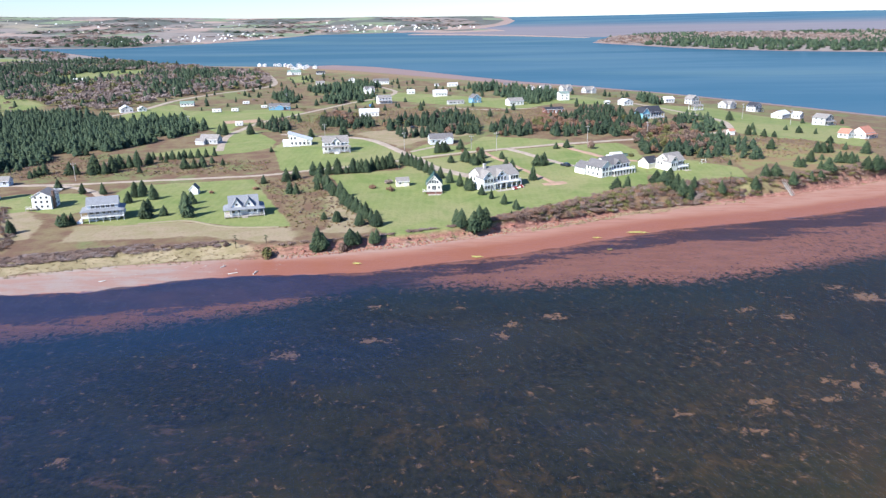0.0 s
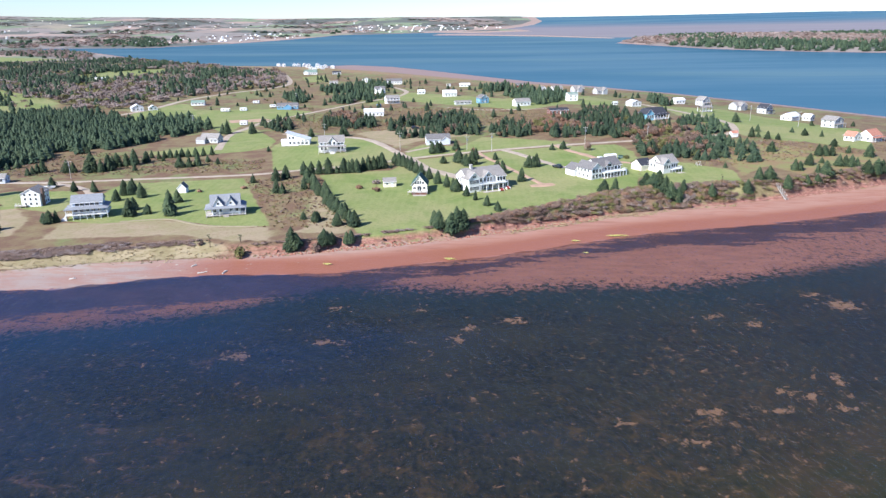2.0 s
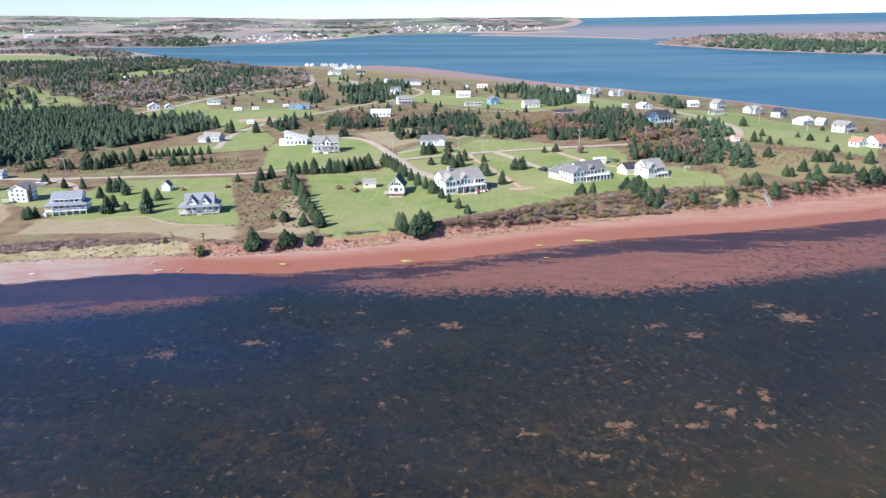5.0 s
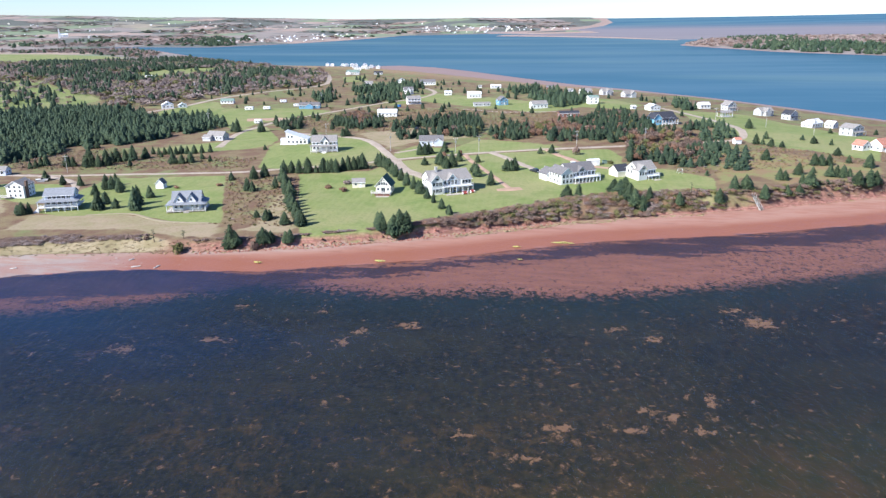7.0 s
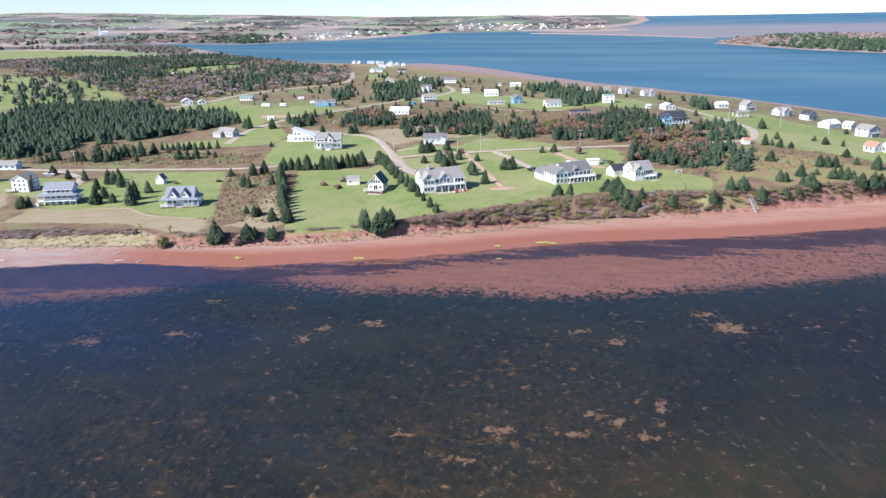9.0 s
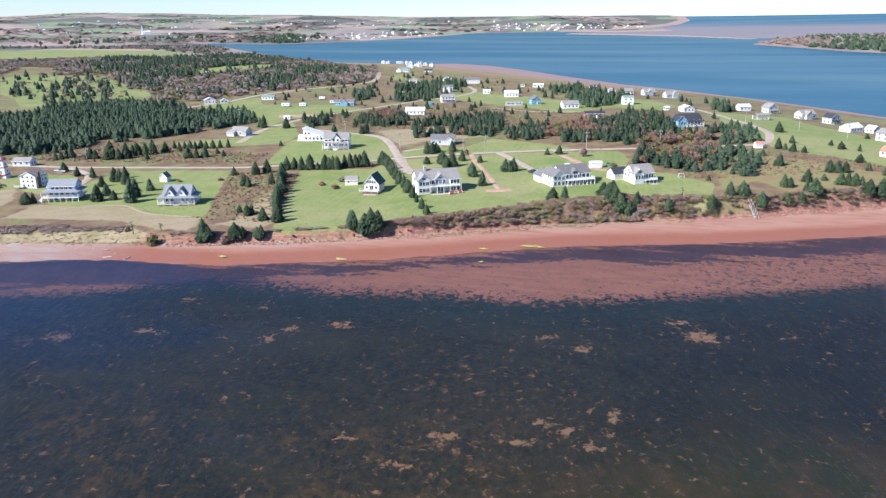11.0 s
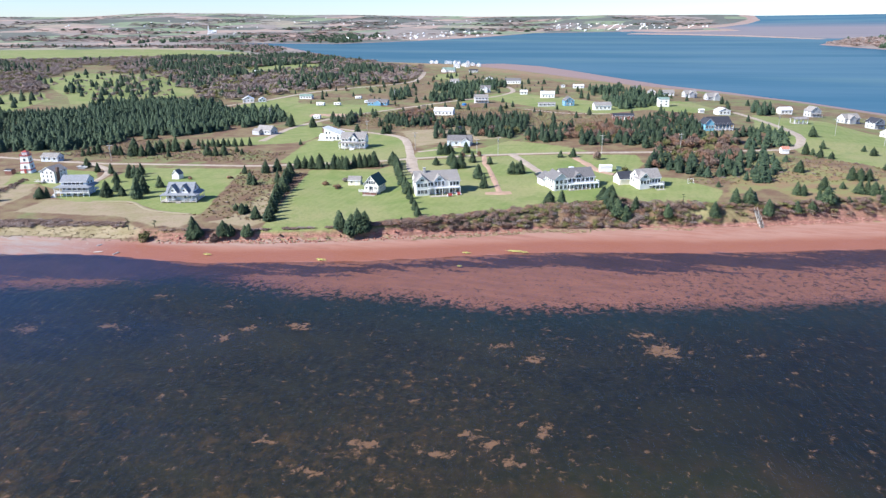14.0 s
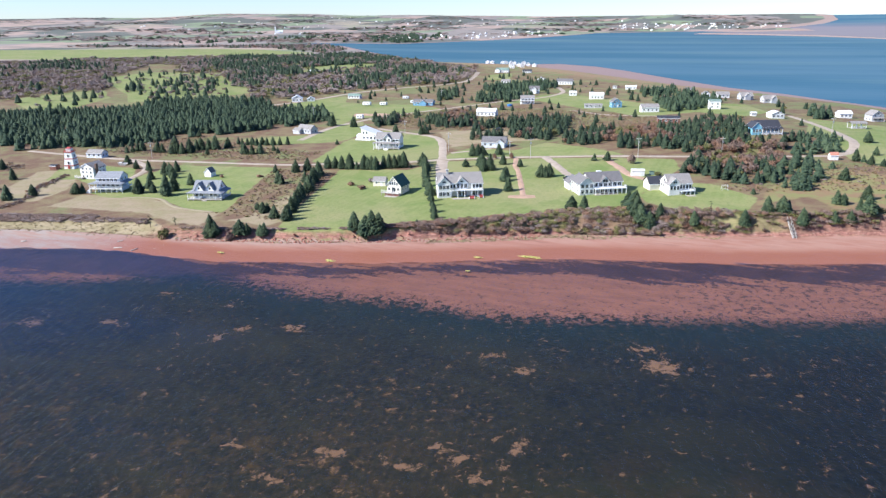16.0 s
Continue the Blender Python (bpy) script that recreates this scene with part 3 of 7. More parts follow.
SANDS = [(-140, 3020), (40, 2930), (260, 3060), (230, 3300), (110, 3290)]
FLAT_BAR = [(-205, 1062), (-150, 1085), (-90, 1040), (-42, 975), (34, 855), (87, 777), (135, 728), (180, 668), (120, 722), (65, 768), (19, 805), (-20, 865), (-62, 915), (-135, 990)]


def shore(line, x):
    return np.interp(x, [p[0] for p in line], [p[1] for p in line])


def lift(x, y):
    """The rise that brings the farthest shore and the open sea up to the true horizon."""
    r = np.hypot(x - 60, y)
    return 43.5 * np.clip((r - 2500) / 2400, 0, 1.2) ** 2


def swell(x, y, cx, cy, s):
    return np.exp(-((x - cx) ** 2 + (y - cy) ** 2) / (2 * s * s))


def ripple(x, y):
    return 0.5 * np.sin(x * 0.11 + 1.3 * np.sin(y * 0.07)) + 0.5 * np.sin(y * 0.13 + 1.7 * np.sin(x * 0.09 + 2))


def terrain(x, y):
    """Height of the ground, with what the ground material needs to know of each place."""
    x, y = np.asarray(x, float), np.asarray(y, float)
    foot, edge = shore(BANK_FOOT, x), shore(WATERLINE, x)
    plain = 3.2 + 0.012 * np.clip(x, -150, 150) + 3.8 * swell(x, y, 120, 430, 110) + 1.5 * swell(x, y, 205, 490, 65)
    up = y - foot + 0.5 * np.sin(x * 0.9) * 0.6 + 0.35 * np.sin(x * 2.3 + 1)
    # a low dune in the west, a cliff in the middle, a sloping bank in the east
    width = np.interp(x, [-110, -62, -45, 15, 40, 75, 130, 180], [16, 13, 3.2, 2.0, 6.0, 9.0, 7.0, 6.0])
    s = np.clip(up / width, 0, 1)
    climb = s * s * (3 - 2 * s)
    near = np.where(up < 0, 0.75 * np.clip((y - edge) / np.maximum(foot - edge, 1), 0, 1), 0.75 + (plain - 0.75) * climb)
    near = near + 0.12 * ripple(x, y) * np.clip(up / 20, 0, 1)
    sea = edge - y
    near = np.where(sea > 0, -0.03 - 0.009 * sea - 0.0001 * sea * sea, near)
    near = near + 0.018 * (np.sin(x * 0.33 + 2.1 * np.sin(y * 0.21)) + 0.7 * np.sin(x * 0.83 - y * 0.9) + 0.6 * np.sin(x * 0.13 + y * 0.57)) * np.clip(1 - np.abs(sea + 1) / 9, 0, 1) * np.interp(x, [-70, -20], [1.6, 0.7])
    lift_here = lift(x, y)
    land_in = np.maximum(inside(x, y, MAINLAND), np.maximum(np.maximum(inside(x, y, ISLE), inside(x, y, SANDS)), inside(x, y, SPIT)))
    bar = inside(x, y, FLAT_BAR)
    r = np.hypot(x - 60, y)
    hills = np.clip((r - 2300) / 2200, 0, 1) * (20 + 9 * np.sin(x * 0.0019 + 0.6) + 5 * np.sin(x * 0.0043 + y * 0.002) + 3 * np.sin(x * 0.011))
    hills = hills * np.clip(land_in / 700, 0, 1) * np.interp(x, [-1500, -200, 250], [1.0, 1.0, 0.35])
    back = np.where(land_in > 0, np.minimum(0.05 + land_in * 0.05, plain), np.maximum(-3, land_in * 0.06)) + hills
    back = np.where(land_in < 6, np.maximum(back, np.clip(bar * 0.02, -1, 0.3)), back) + lift_here
    t = np.clip((y - foot - 60) / 60, 0, 1)
    on_coast = (x > -600) & (x < 350)
    z = np.where(on_coast, near * (1 - t) + back * t, np.where(y < edge, -2.0, back))
    z = np.where((y < edge) & ~on_coast, -2.0, z)
    info = {"offshore": np.clip(sea, -30, 200), "flats": np.clip(y - shore(FLATS_EDGE, x), -60, 60),
            "beach": np.maximum(np.clip(np.where(y < foot + 12, foot - y + 0.3, -20), -20, 20), np.where((y > foot + 60) & (x > -1000), np.clip(np.where((y > 2150) & (x > -160) & (x < 445), 60, 11) - land_in, -20, 20), -20)),
            "wet": np.clip(np.where(y < foot + 12, edge + 9 - y, -20), -20, 10),
            "pale": 1.0 * ((y > 2150) & (x > -160) & (x < 445)) + np.clip((-48 - x) / 25, 0, 1) * 1.0 * (y < foot + 12) + np.clip(1.2 - (foot - y) / 5.0, 0, 0.7) * np.interp(x, [-48, 10, 60], [1.0, 0.7, 0.2]) * (x > -48) * (y < foot + 3),
            "soil": np.clip(up / 0.6, 0, 1) * np.clip((width * 0.93 - up) / 0.8, 0, 1) * np.clip((x + 60) / 20, 0, 1) * (y < foot + 20) * np.where(up > 2.0, np.interp(x, [22, 48, 118, 140], [1.0, 0.2, 0.2, 0.75]), 1.0),
            "dune": np.clip(up / 2, 0, 1) * np.clip((width - up) / 4, 0, 1) * np.clip((-45 - x) / 15, 0, 1),
            "channel": np.clip(np.minimum(sea - 0.5, np.interp(x, [-110, -60, -30, 0, 60, 95, 150], [20, 20, 16, 11, 12, 17, 17]) - sea), -20, 20),
            "east": np.clip((x - 95) / 15, 0, 1),
            "west": np.clip((-18 - x) / 25, 0, 1),
            "south": np.clip((142 - y) / 30, 0, 1) * np.clip((x + 45) / 60, 0.25, 1),
            "dense_weed": np.clip((x - 70 + 0.35 * (140 - y)) / 55, 0, 1),
            "rear": np.clip((y - 425) / 50, 0, 1),
            "trough": np.clip((-6 - x) / 25, 0, 1) * np.clip((sea + 1) / 2, 0, 1) * np.clip((19 - sea) / 4, 0, 1),
            "marsh": np.clip((land_in - 6) / 6, 0, 1) * np.clip((70 - land_in) / 30, 0, 1) * np.clip((y - 660) / 60, 0, 1) * (x > -300) * (y < 1150),
            "muddy": np.clip((y - foot - 60) / 20, 0, 1),
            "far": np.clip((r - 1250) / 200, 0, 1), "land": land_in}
    return z, info


def ground_z(x, y):
    return float(terrain(np.array([x]), np.array([y]))[0][0])


def mesh_of(name, verts, faces, mats, index=None, smooth=False):
    """A mesh from arrays: faces all of one size."""
    me = bpy.data.meshes.new(name)
    verts, faces = np.asarray(verts, np.float32), np.asarray(faces, np.int32)
    n, k = faces.shape
    me.vertices.add(len(verts))
    me.vertices.foreach_set("co", verts.ravel())
    me.loops.add(n * k)
    me.loops.foreach_set("vertex_index", faces.ravel())
    me.polygons.add(n)
    me.polygons.foreach_set("loop_start", np.arange(0, n * k, k, dtype=np.int32))
    for m in mats if isinstance(mats, (list, tuple)) else [mats]:
        me.materials.append(m)
    if index is not None:
        me.polygons.foreach_set("material_index", np.asarray(index, np.int32))
    me.polygons.foreach_set("use_smooth", np.full(n, smooth))
    me.update(calc_edges=True)
    return me


def grid_mesh(name, xs, ys, height, mat, smooth=True):
    gx, gy = np.meshgrid(xs, ys)
    z, info = height(gx.ravel(), gy.ravel())
    nx = len(xs)
    i = (np.arange(len(ys) - 1)[:, None] * nx + np.arange(nx - 1)[None]).ravel()
    me = mesh_of(name, np.stack([gx.ravel(), gy.ravel(), z], 1), np.stack([i, i + 1, i + 1 + nx, i + nx], 1), mat, None, smooth)
    for key, value in info.items():
        me.attributes.new(key, "FLOAT", "POINT").data.foreach_set("value", np.asarray(value, np.float32))
    return me


def spread(start, stop, step, growth):
    out = [start]
    while out[-1] < stop:
        out.append(out[-1] + step)
        step *= growth
    return out


east = spread(215, 5000, 2.2, 1.05)
west = [-v for v in spread(215, 5000, 2.2, 1.05)]
XS = np.array(sorted(west + list(np.arange(-213.5, 213.6, 1.5)) + east))
YS = np.array([-1500, -700, -300, -100, 0, 40] + list(np.arange(70, 195, 1.3)) + list(np.arange(195, 300, 0.9)) + spread(300.5, 4960, 1.3, 1.0118))

# bare spots on the sea bed: middle, half length, half width
BARE_SPOTS = [(104.2, 172.3, 4.5, 2.6), (-32.1, 141.4, 3.2, 1.6), (-16.4, 148.3, 3.9, 1.0), (15.2, 156.0, 1.8, 1.2), (12.9, 150.8, 1.4, 1.5), (25.6, 160.7, 3.6, 1.0), (70.8, 163.9, 2.2, 1.1), (79.6, 160.2, 2.7, 1.1), (99.2, 178.4, 2.6, 1.0), (86.4, 135.3, 1.5, 1.9), (123.1, 175.8, 1.5, 1.1)]
BARE_SPOTS_SOUTH = [(-62.6, 104.4, 2.6, 1.3), (85.6, 129.6, 1.6, 1.4), (70.3, 123.6, 4.7, 1.0), (57.0, 122.3, 2.7, 1.1), (83.0, 124.4, 3.8, 1.1), (42.0, 118.3, 3.4, 1.0), (54.0, 112.5, 4.0, 0.9), (74.5, 130.1, 3.0, 1.2), (-16.3, 167.0, 2.8, 1.3), (3.7, 166.7, 1.6, 1.2), (58.9, 122.9, 3.1, 1.3), (78.7, 128.6, 2.1, 1.3)]


def ground_height(x, y):
    z, info = terrain(x, y)
    info["mown"] = np.clip(union(x, y, GREEN_MOWN + GREEN_MEADOW + GREEN_FAR), -12, 12)
    info["straw"] = info.pop("dune")
    info["dry"] = np.clip(np.maximum(union(x, y, DRY_GRASS), info["straw"] * 3 - 1.5), -12, 12)
    info["green"] = np.clip(1.3 * swell(x, y, 118, 112, 16) + 1.2 * swell(x, y, 62, 82, 14) + 1.0 * swell(x, y, 88, 96, 16), 0, 1)
    info["bald"] = swell(x, y, 65, 118, 26) + 0.8 * swell(x, y, -70, 158, 16) + 0.6 * swell(x, y, 0, 100, 20) + 0.5 * swell(x, y, 130, 120, 25)
    wob = 1 + 0.3 * np.sin(x * 1.9 + y * 0.8) + 0.2 * np.sin(x * 0.7 - y * 2.3)
    info["bare_spot"] = np.max([np.exp(-(((x - cx) / (0.85 * rx)) ** 2 + ((y - cy) / (1.3 * ry)) ** 2) * wob) for cx, cy, rx, ry in BARE_SPOTS + [(a, b, 0.75 * c, 0.75 * d) for a, b, c, d in BARE_SPOTS_SOUTH]], axis=0)
    info.pop("land")
    return z, info


def structure(name, me, label, category):
    return tagged(new(name, me), label, category, kind="structure")


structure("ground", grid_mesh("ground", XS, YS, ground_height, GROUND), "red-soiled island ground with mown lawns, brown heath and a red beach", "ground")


def flat_level(x, y):
    return lift(x, y), {}


def bay_level(x, y):
    shoal = np.clip((y - np.interp(x, [-150, 60, 240, 440, 5000], [2700, 2600, 2440, 2190, 2190])) / 60, 0, 1) * np.clip((4300 - y) / 900, 0, 1) * np.clip((x + 150) / 150, 0, 1) * 0.55
    return lift(x, y), {"shoal": shoal}


COVE_YS = np.array([-1500, -600, -100] + list(np.arange(0, 390, 30)) + [380])
structure("water", grid_mesh("water", np.array(sorted([-v for v in spread(400, 5000, 60, 1.3)] + list(np.arange(-380, 400, 40)) + spread(400, 5000, 60, 1.3))), COVE_YS, flat_level, COVE), "clear dark shallow sea water over weed beds", "water")
structure("bay_water", grid_mesh("bay_water", np.concatenate([np.arange(-1200, 1200, 40), np.arange(1200, 5000, 200)]), np.array(list(np.arange(380, 5000, 40))), bay_level, BAY), "wind-streaked deep blue bay water", "water")

# ---- builders ----
def empty(name, x, y, z, rot=0.0, label="", category="", group="", size=1.0):
    ob = new(name)
    ob.matrix_basis = pose(x, y, z, 0, 0, rot) @ Matrix.Diagonal((size, size, size, 1))
    return tagged(ob, label, category, group)


def part(name, bm, mat, parent, label=""):
    if isinstance(bm, bmesh.types.BMesh):
        me = bpy.data.meshes.new(name)
        bmesh.ops.recalc_face_normals(bm, faces=bm.faces)
        bm.to_mesh(me)
        bm.free()
        me.materials.append(mat)
    else:
        me = bm
    ob = new(name, me)
    ob.parent = parent
    return tagged(ob, label) if label else ob


def box(bm, x0, x1, y0, y1, z0, z1):
    v = [bm.verts.new((x, y, z)) for z in (z0, z1) for x, y in ((x0, y0), (x1, y0), (x1, y1), (x0, y1))]
    for f in ((3, 2, 1, 0), (4, 5, 6, 7), (0, 1, 5, 4), (1, 2, 6, 5), (2, 3, 7, 6), (3, 0, 4, 7)):
        bm.faces.new([v[i] for i in f])
    return v


def boxed(*args):
    bm = bmesh.new()
    for a in args:
        box(bm, *a)
    return bm


def prism(bm, outline, axis, a, b):
    """An outline in (side, z) drawn out along x or y from a to b."""
    ends = []
    for at in (a, b):
        ends.append([bm.verts.new((at, s, z) if axis == "x" else (s, at, z)) for s, z in outline])
    n = len(outline)
    bm.faces.new(ends[0])
    bm.faces.new(ends[1][::-1])
    for i in range(n):
        bm.faces.new((ends[0][i], ends[1][i], ends[1][(i + 1) % n], ends[0][(i + 1) % n]))


def slab(bm, corners, thick):
    top = [bm.verts.new(c) for c in corners]
    low = [bm.verts.new((c[0], c[1], c[2] - thick)) for c in corners]
    n = len(corners)
    bm.faces.new(top)
    bm.faces.new(low[::-1])
    for i in range(n):
        bm.faces.new((top[i], low[i], low[(i + 1) % n], top[(i + 1) % n]))


def block(parent, x0, y0, w, d, h, axis, rise, wall, roof, z0=0.0, over=0.45, foot=True):
    """One gabled body: its walls and its roof, ridge along x or y."""
    x1, y1 = x0 + w, y0 + d
    bm = bmesh.new()
    if axis == "x":
        prism(bm, [(y0, z0 - 1.0), (y1, z0 - 1.0), (y1, z0 + h), ((y0 + y1) / 2, z0 + h + rise), (y0, z0 + h)], "x", x0, x1)
    else:
        prism(bm, [(x0, z0 - 1.0), (x1, z0 - 1.0), (x1, z0 + h), ((x0 + x1) / 2, z0 + h + rise), (x0, z0 + h)], "y", y0, y1)
    part("wall", bm, wall, parent)
    bm = bmesh.new()
    half = (d if axis == "x" else w) / 2
    drop = over * rise / half
    top, low, g = z0 + h + rise + 0.14, z0 + h - drop + 0.14, over * 0.8
    if axis == "x":
        ym = (y0 + y1) / 2
        slab(bm, [(x0 - g, y0 - over, low), (x1 + g, y0 - over, low), (x1 + g, ym, top), (x0 - g, ym, top)], 0.13)
        slab(bm, [(x0 - g, ym, top), (x1 + g, ym, top), (x1 + g, y1 + over, low), (x0 - g, y1 + over, low)], 0.13)
    else:
        xm = (x0 + x1) / 2
        slab(bm, [(x0 - over, y0 - g, low), (xm, y0 - g, top), (xm, y1 + g, top), (x0 - over, y1 + g, low)], 0.13)
        slab(bm, [(xm, y0 - g, top), (x1 + over, y0 - g, low), (x1 + over, y1 + g, low), (xm, y1 + g, top)], 0.13)
    part("roof", bm, roof, parent)
    bm = bmesh.new()
    if axis == "x":
        box(bm, x0 - g, x1 + g, y0 - over - 0.05, y0 - over, low - 0.24, low - 0.02)
        part("fascia", bm, TRIM, parent, "white painted fascia board")
        bm = boxed((x0 - g, x1 + g, y1 + over, y1 + over + 0.05, low - 0.24, low - 0.02))
        part("fascia", bm, TRIM, parent, "white painted fascia board")
    else:
        for y, s in ((y0 - g, -1), (y1 + g, 1)):
            xm = (x0 + x1) / 2
            a, b = sorted((y + s * 0.003, y + s * 0.06))
            bm = bmesh.new()
            prism(bm, [(x0 - over, low - 0.22), (xm, top - 0.24), (x1 + over, low - 0.22), (x1 + over, low), (xm, top - 0.02), (x0 - over, low)], "y", a, b)
            part("fascia", bm, TRIM, parent, "white painted fascia board")


def window(parent, side, at, along, z, w, h, trim=TRIM, name="window"):
    """A trimmed window in a wall. side: f front, b back, l left, r right; at: the wall's plane; along: its middle."""
    fr, gl = bmesh.new(), bmesh.new()
    t = 0.11

    def lay(bm, a0, a1, z0, z1, d0, d1):
        if side in "fb":
            s = -1 if side == "f" else 1
            box(bm, a0, a1, *sorted((at + s * d0, at + s * d1)), z0, z1)
        else:
            s = -1 if side == "l" else 1
            box(bm, *sorted((at + s * d0, at + s * d1)), a0, a1, z0, z1)

    a0, a1 = along - w / 2, along + w / 2
    lay(fr, a0 - t, a1 + t, z - t, z + h + t, 0.0, 0.08)
    lay(gl, a0, a1, z, z + h, 0.02, 0.085)
    ob = part(name, fr, trim, parent)
    part("pane", gl, GLASS, ob, "dark reflecting pane")
    if w > 0.95:
        bar = bmesh.new()
        lay(bar, along - 0.035, along + 0.035, z, z + h, 0.06, 0.1)
        part("mullion", bar, trim, ob)
    return ob


def door(parent, side, at, along, z, w=0.95, h=2.05, mat=TRIM, name="door"):
    bm, k = bmesh.new(), bmesh.new()
    s = -1 if side in "fl" else 1
    if side in "fb":
        box(bm, along - w / 2, along + w / 2, *sorted((at, at + s * 0.06)), z, z + h)
        box(k, along + w * 0.32, along + w * 0.4, *sorted((at + s * 0.06, at + s * 0.12)), z + 0.95, z + 1.05)
    else:
        box(bm, *sorted((at, at + s * 0.06)), along - w / 2, along + w / 2, z, z + h)
        box(k, *sorted((at + s * 0.06, at + s * 0.12)), along + w * 0.32, along + w * 0.4, z + 0.95, z + 1.05)
    ob = part(name, bm, mat, parent)
    part("handle", k, METAL, ob)


def rail(parent, x0, y0, x1, y1, z, high=0.95, mat=None):
    """A railing with balusters between two ends."""
    bm = bmesh.new()
    n = max(2, int(math.hypot(x1 - x0, y1 - y0) / 0.45))
    for i in range(n + 1):
        x, y = x0 + (x1 - x0) * i / n, y0 + (y1 - y0) * i / n
        box(bm, x - 0.03, x + 0.03, y - 0.03, y + 0.03, z, z + high)
    ax, bx = sorted((x0, x1))
    ay, by = sorted((y0, y1))
    for zz in (z + high, z + 0.12):
        box(bm, ax - 0.05, bx + 0.05, ay - 0.05, by + 0.05, zz, zz + 0.07)
    part("railing", bm, mat or TRIM, parent)


def post(parent, x, y, z0, z1, mat=None, r=0.09):
    part("post", boxed((x - r, x + r, y - r, y + r, z0, z1)), mat or TRIM, parent)


def steps(parent, x0, x1, y, z, mat=None):
    """Steps down to the front from a deck at height z."""
    bm, n = bmesh.new(), max(2, round(z / 0.18))
    for i in range(n):
        box(bm, x0, x1, y - 0.28 * (i + 1), y - 0.28 * i, -0.3, z - z / n * (i + 1) + 0.02)
    part("steps", bm, mat or DECK, parent)


def chimney(parent, x, y, z0, z1, mat, w=0.9, d=0.7):
    part("chimney", boxed((x - w / 2, x + w / 2, y - d / 2, y + d / 2, z0, z1 - 0.2), (x - w / 2 - 0.08, x + w / 2 + 0.08, y - d / 2 - 0.08, y + d / 2 + 0.08, z1 - 0.2, z1)), mat, parent)


def dormer(parent, xm, y0, z, w, h, rise, depth, wall, roof):
    """A gabled dormer that faces the front."""
    bm = bmesh.new()
    prism(bm, [(xm - w / 2, z), (xm + w / 2, z), (xm + w / 2, z + h), (xm, z + h + rise), (xm - w / 2, z + h)], "y", y0, y0 + depth)
    ob = part("dormer", bm, wall, parent)
    bm = bmesh.new()
    o, drop = 0.3, 0.3 * rise / (w / 2)
    slab(bm, [(xm - w / 2 - o, y0 - 0.35, z + h - drop + 0.1), (xm, y0 - 0.35, z + h + rise + 0.1), (xm, y0 + depth, z + h + rise + 0.1), (xm - w / 2 - o, y0 + depth, z + h - drop + 0.1)], 0.12)
    slab(bm, [(xm, y0 - 0.35, z + h + rise + 0.1), (xm + w / 2 + o, y0 - 0.35, z + h - drop + 0.1), (xm + w / 2 + o, y0 + depth, z + h - drop + 0.1), (xm, y0 + depth, z + h + rise + 0.1)], 0.12)
    part("dormer_roof", bm, roof, ob)


def row_of_windows(parent, side, at, a0, a1, n, z, w=0.9, h=1.3):
    for i in range(n):
        window(parent, side, at, a0 + (a1 - a0) * (i + 0.5) / n, z, w, h)


# ---- houses by the shore ----
def dormered_farmhouse():
    x, y = -66.5, 243.5
    e = empty("farmhouse", x, y, ground_z(x, y), 16, "white farmhouse with blue-grey roof, twin dormers and wraparound porch", "house", size=0.86)
    block(e, -5.5, 0, 11, 8, 3.4, "x", 3.4, WHITE, ROOF_BLUEGREY, 0.7)
    for xm in (-2.75, 2.0):
        dormer(e, xm, -0.45, 3.7, 4.0, 0.3, 3.15, 4.4, WHITE, ROOF_BLUEGREY)
        window(e, "f", -0.45, xm, 4.5, 0.8, 0.8)
    part("porch_floor", boxed((-7.6, 7.6, -2.2, 0, 0.35, 0.62), (5.5, 7.6, 0, 8.2, 0.35, 0.62), (-7.6, -5.5, 0, 6, 0.35, 0.62)), DECK, e)
    bm = bmesh.new()
    slab(bm, [(-7.9, -2.5, 3.2), (7.9, -2.5, 3.2), (5.5, 0, 4.0), (-5.5, 0, 4.0)], 0.14)
    slab(bm, [(7.9, -2.5, 3.2), (7.9, 8.4, 3.2), (5.5, 8.4, 4.0), (5.5, 0, 4.0)], 0.14)
    slab(bm, [(-7.9, -2.5, 3.2), (-5.5, 0, 4.0), (-5.5, 6.2, 4.0), (-7.9, 6.2, 3.2)], 0.14)
    part("porch_roof", bm, ROOF_BLUEGREY, e)
    for px in (-7.4, -4.9, -2.4, 2.4, 4.9, 7.4):
        post(e, px, -2.0, 0.6, 3.08)
        part("footing", boxed((px - 0.15, px + 0.15, -2.15, -1.85, -0.8, 0.36)), CONCRETE, e)
    for py in (1.0, 4.4, 8.0):
        post(e, 7.4, py, 0.6, 3.08)
    rail(e, -7.4, -2.0, -1.2, -2.0, 0.62)
    rail(e, 1.2, -2.0, 7.4, -2.0, 0.62)
    rail(e, 7.4, -2.0, 7.4, 8.0, 0.62)
    steps(e, -1.1, 1.1, -2.2, 0.6)
    row_of_windows(e, "f", 0, -5.2, -1.0, 2, 1.5, 1.0, 1.5)
    row_of_windows(e, "f", 0, 1.0, 5.2, 2, 1.5, 1.0, 1.5)
    door(e, "f", 0, 0, 0.62)
    row_of_windows(e, "r", 5.5, 1, 7, 2, 1.5, 1.0, 1.4)
    window(e, "r", 5.5, 4, 4.6, 0.9, 1.2)
    window(e, "l", -5.5, 4, 4.6, 0.9, 1.2)


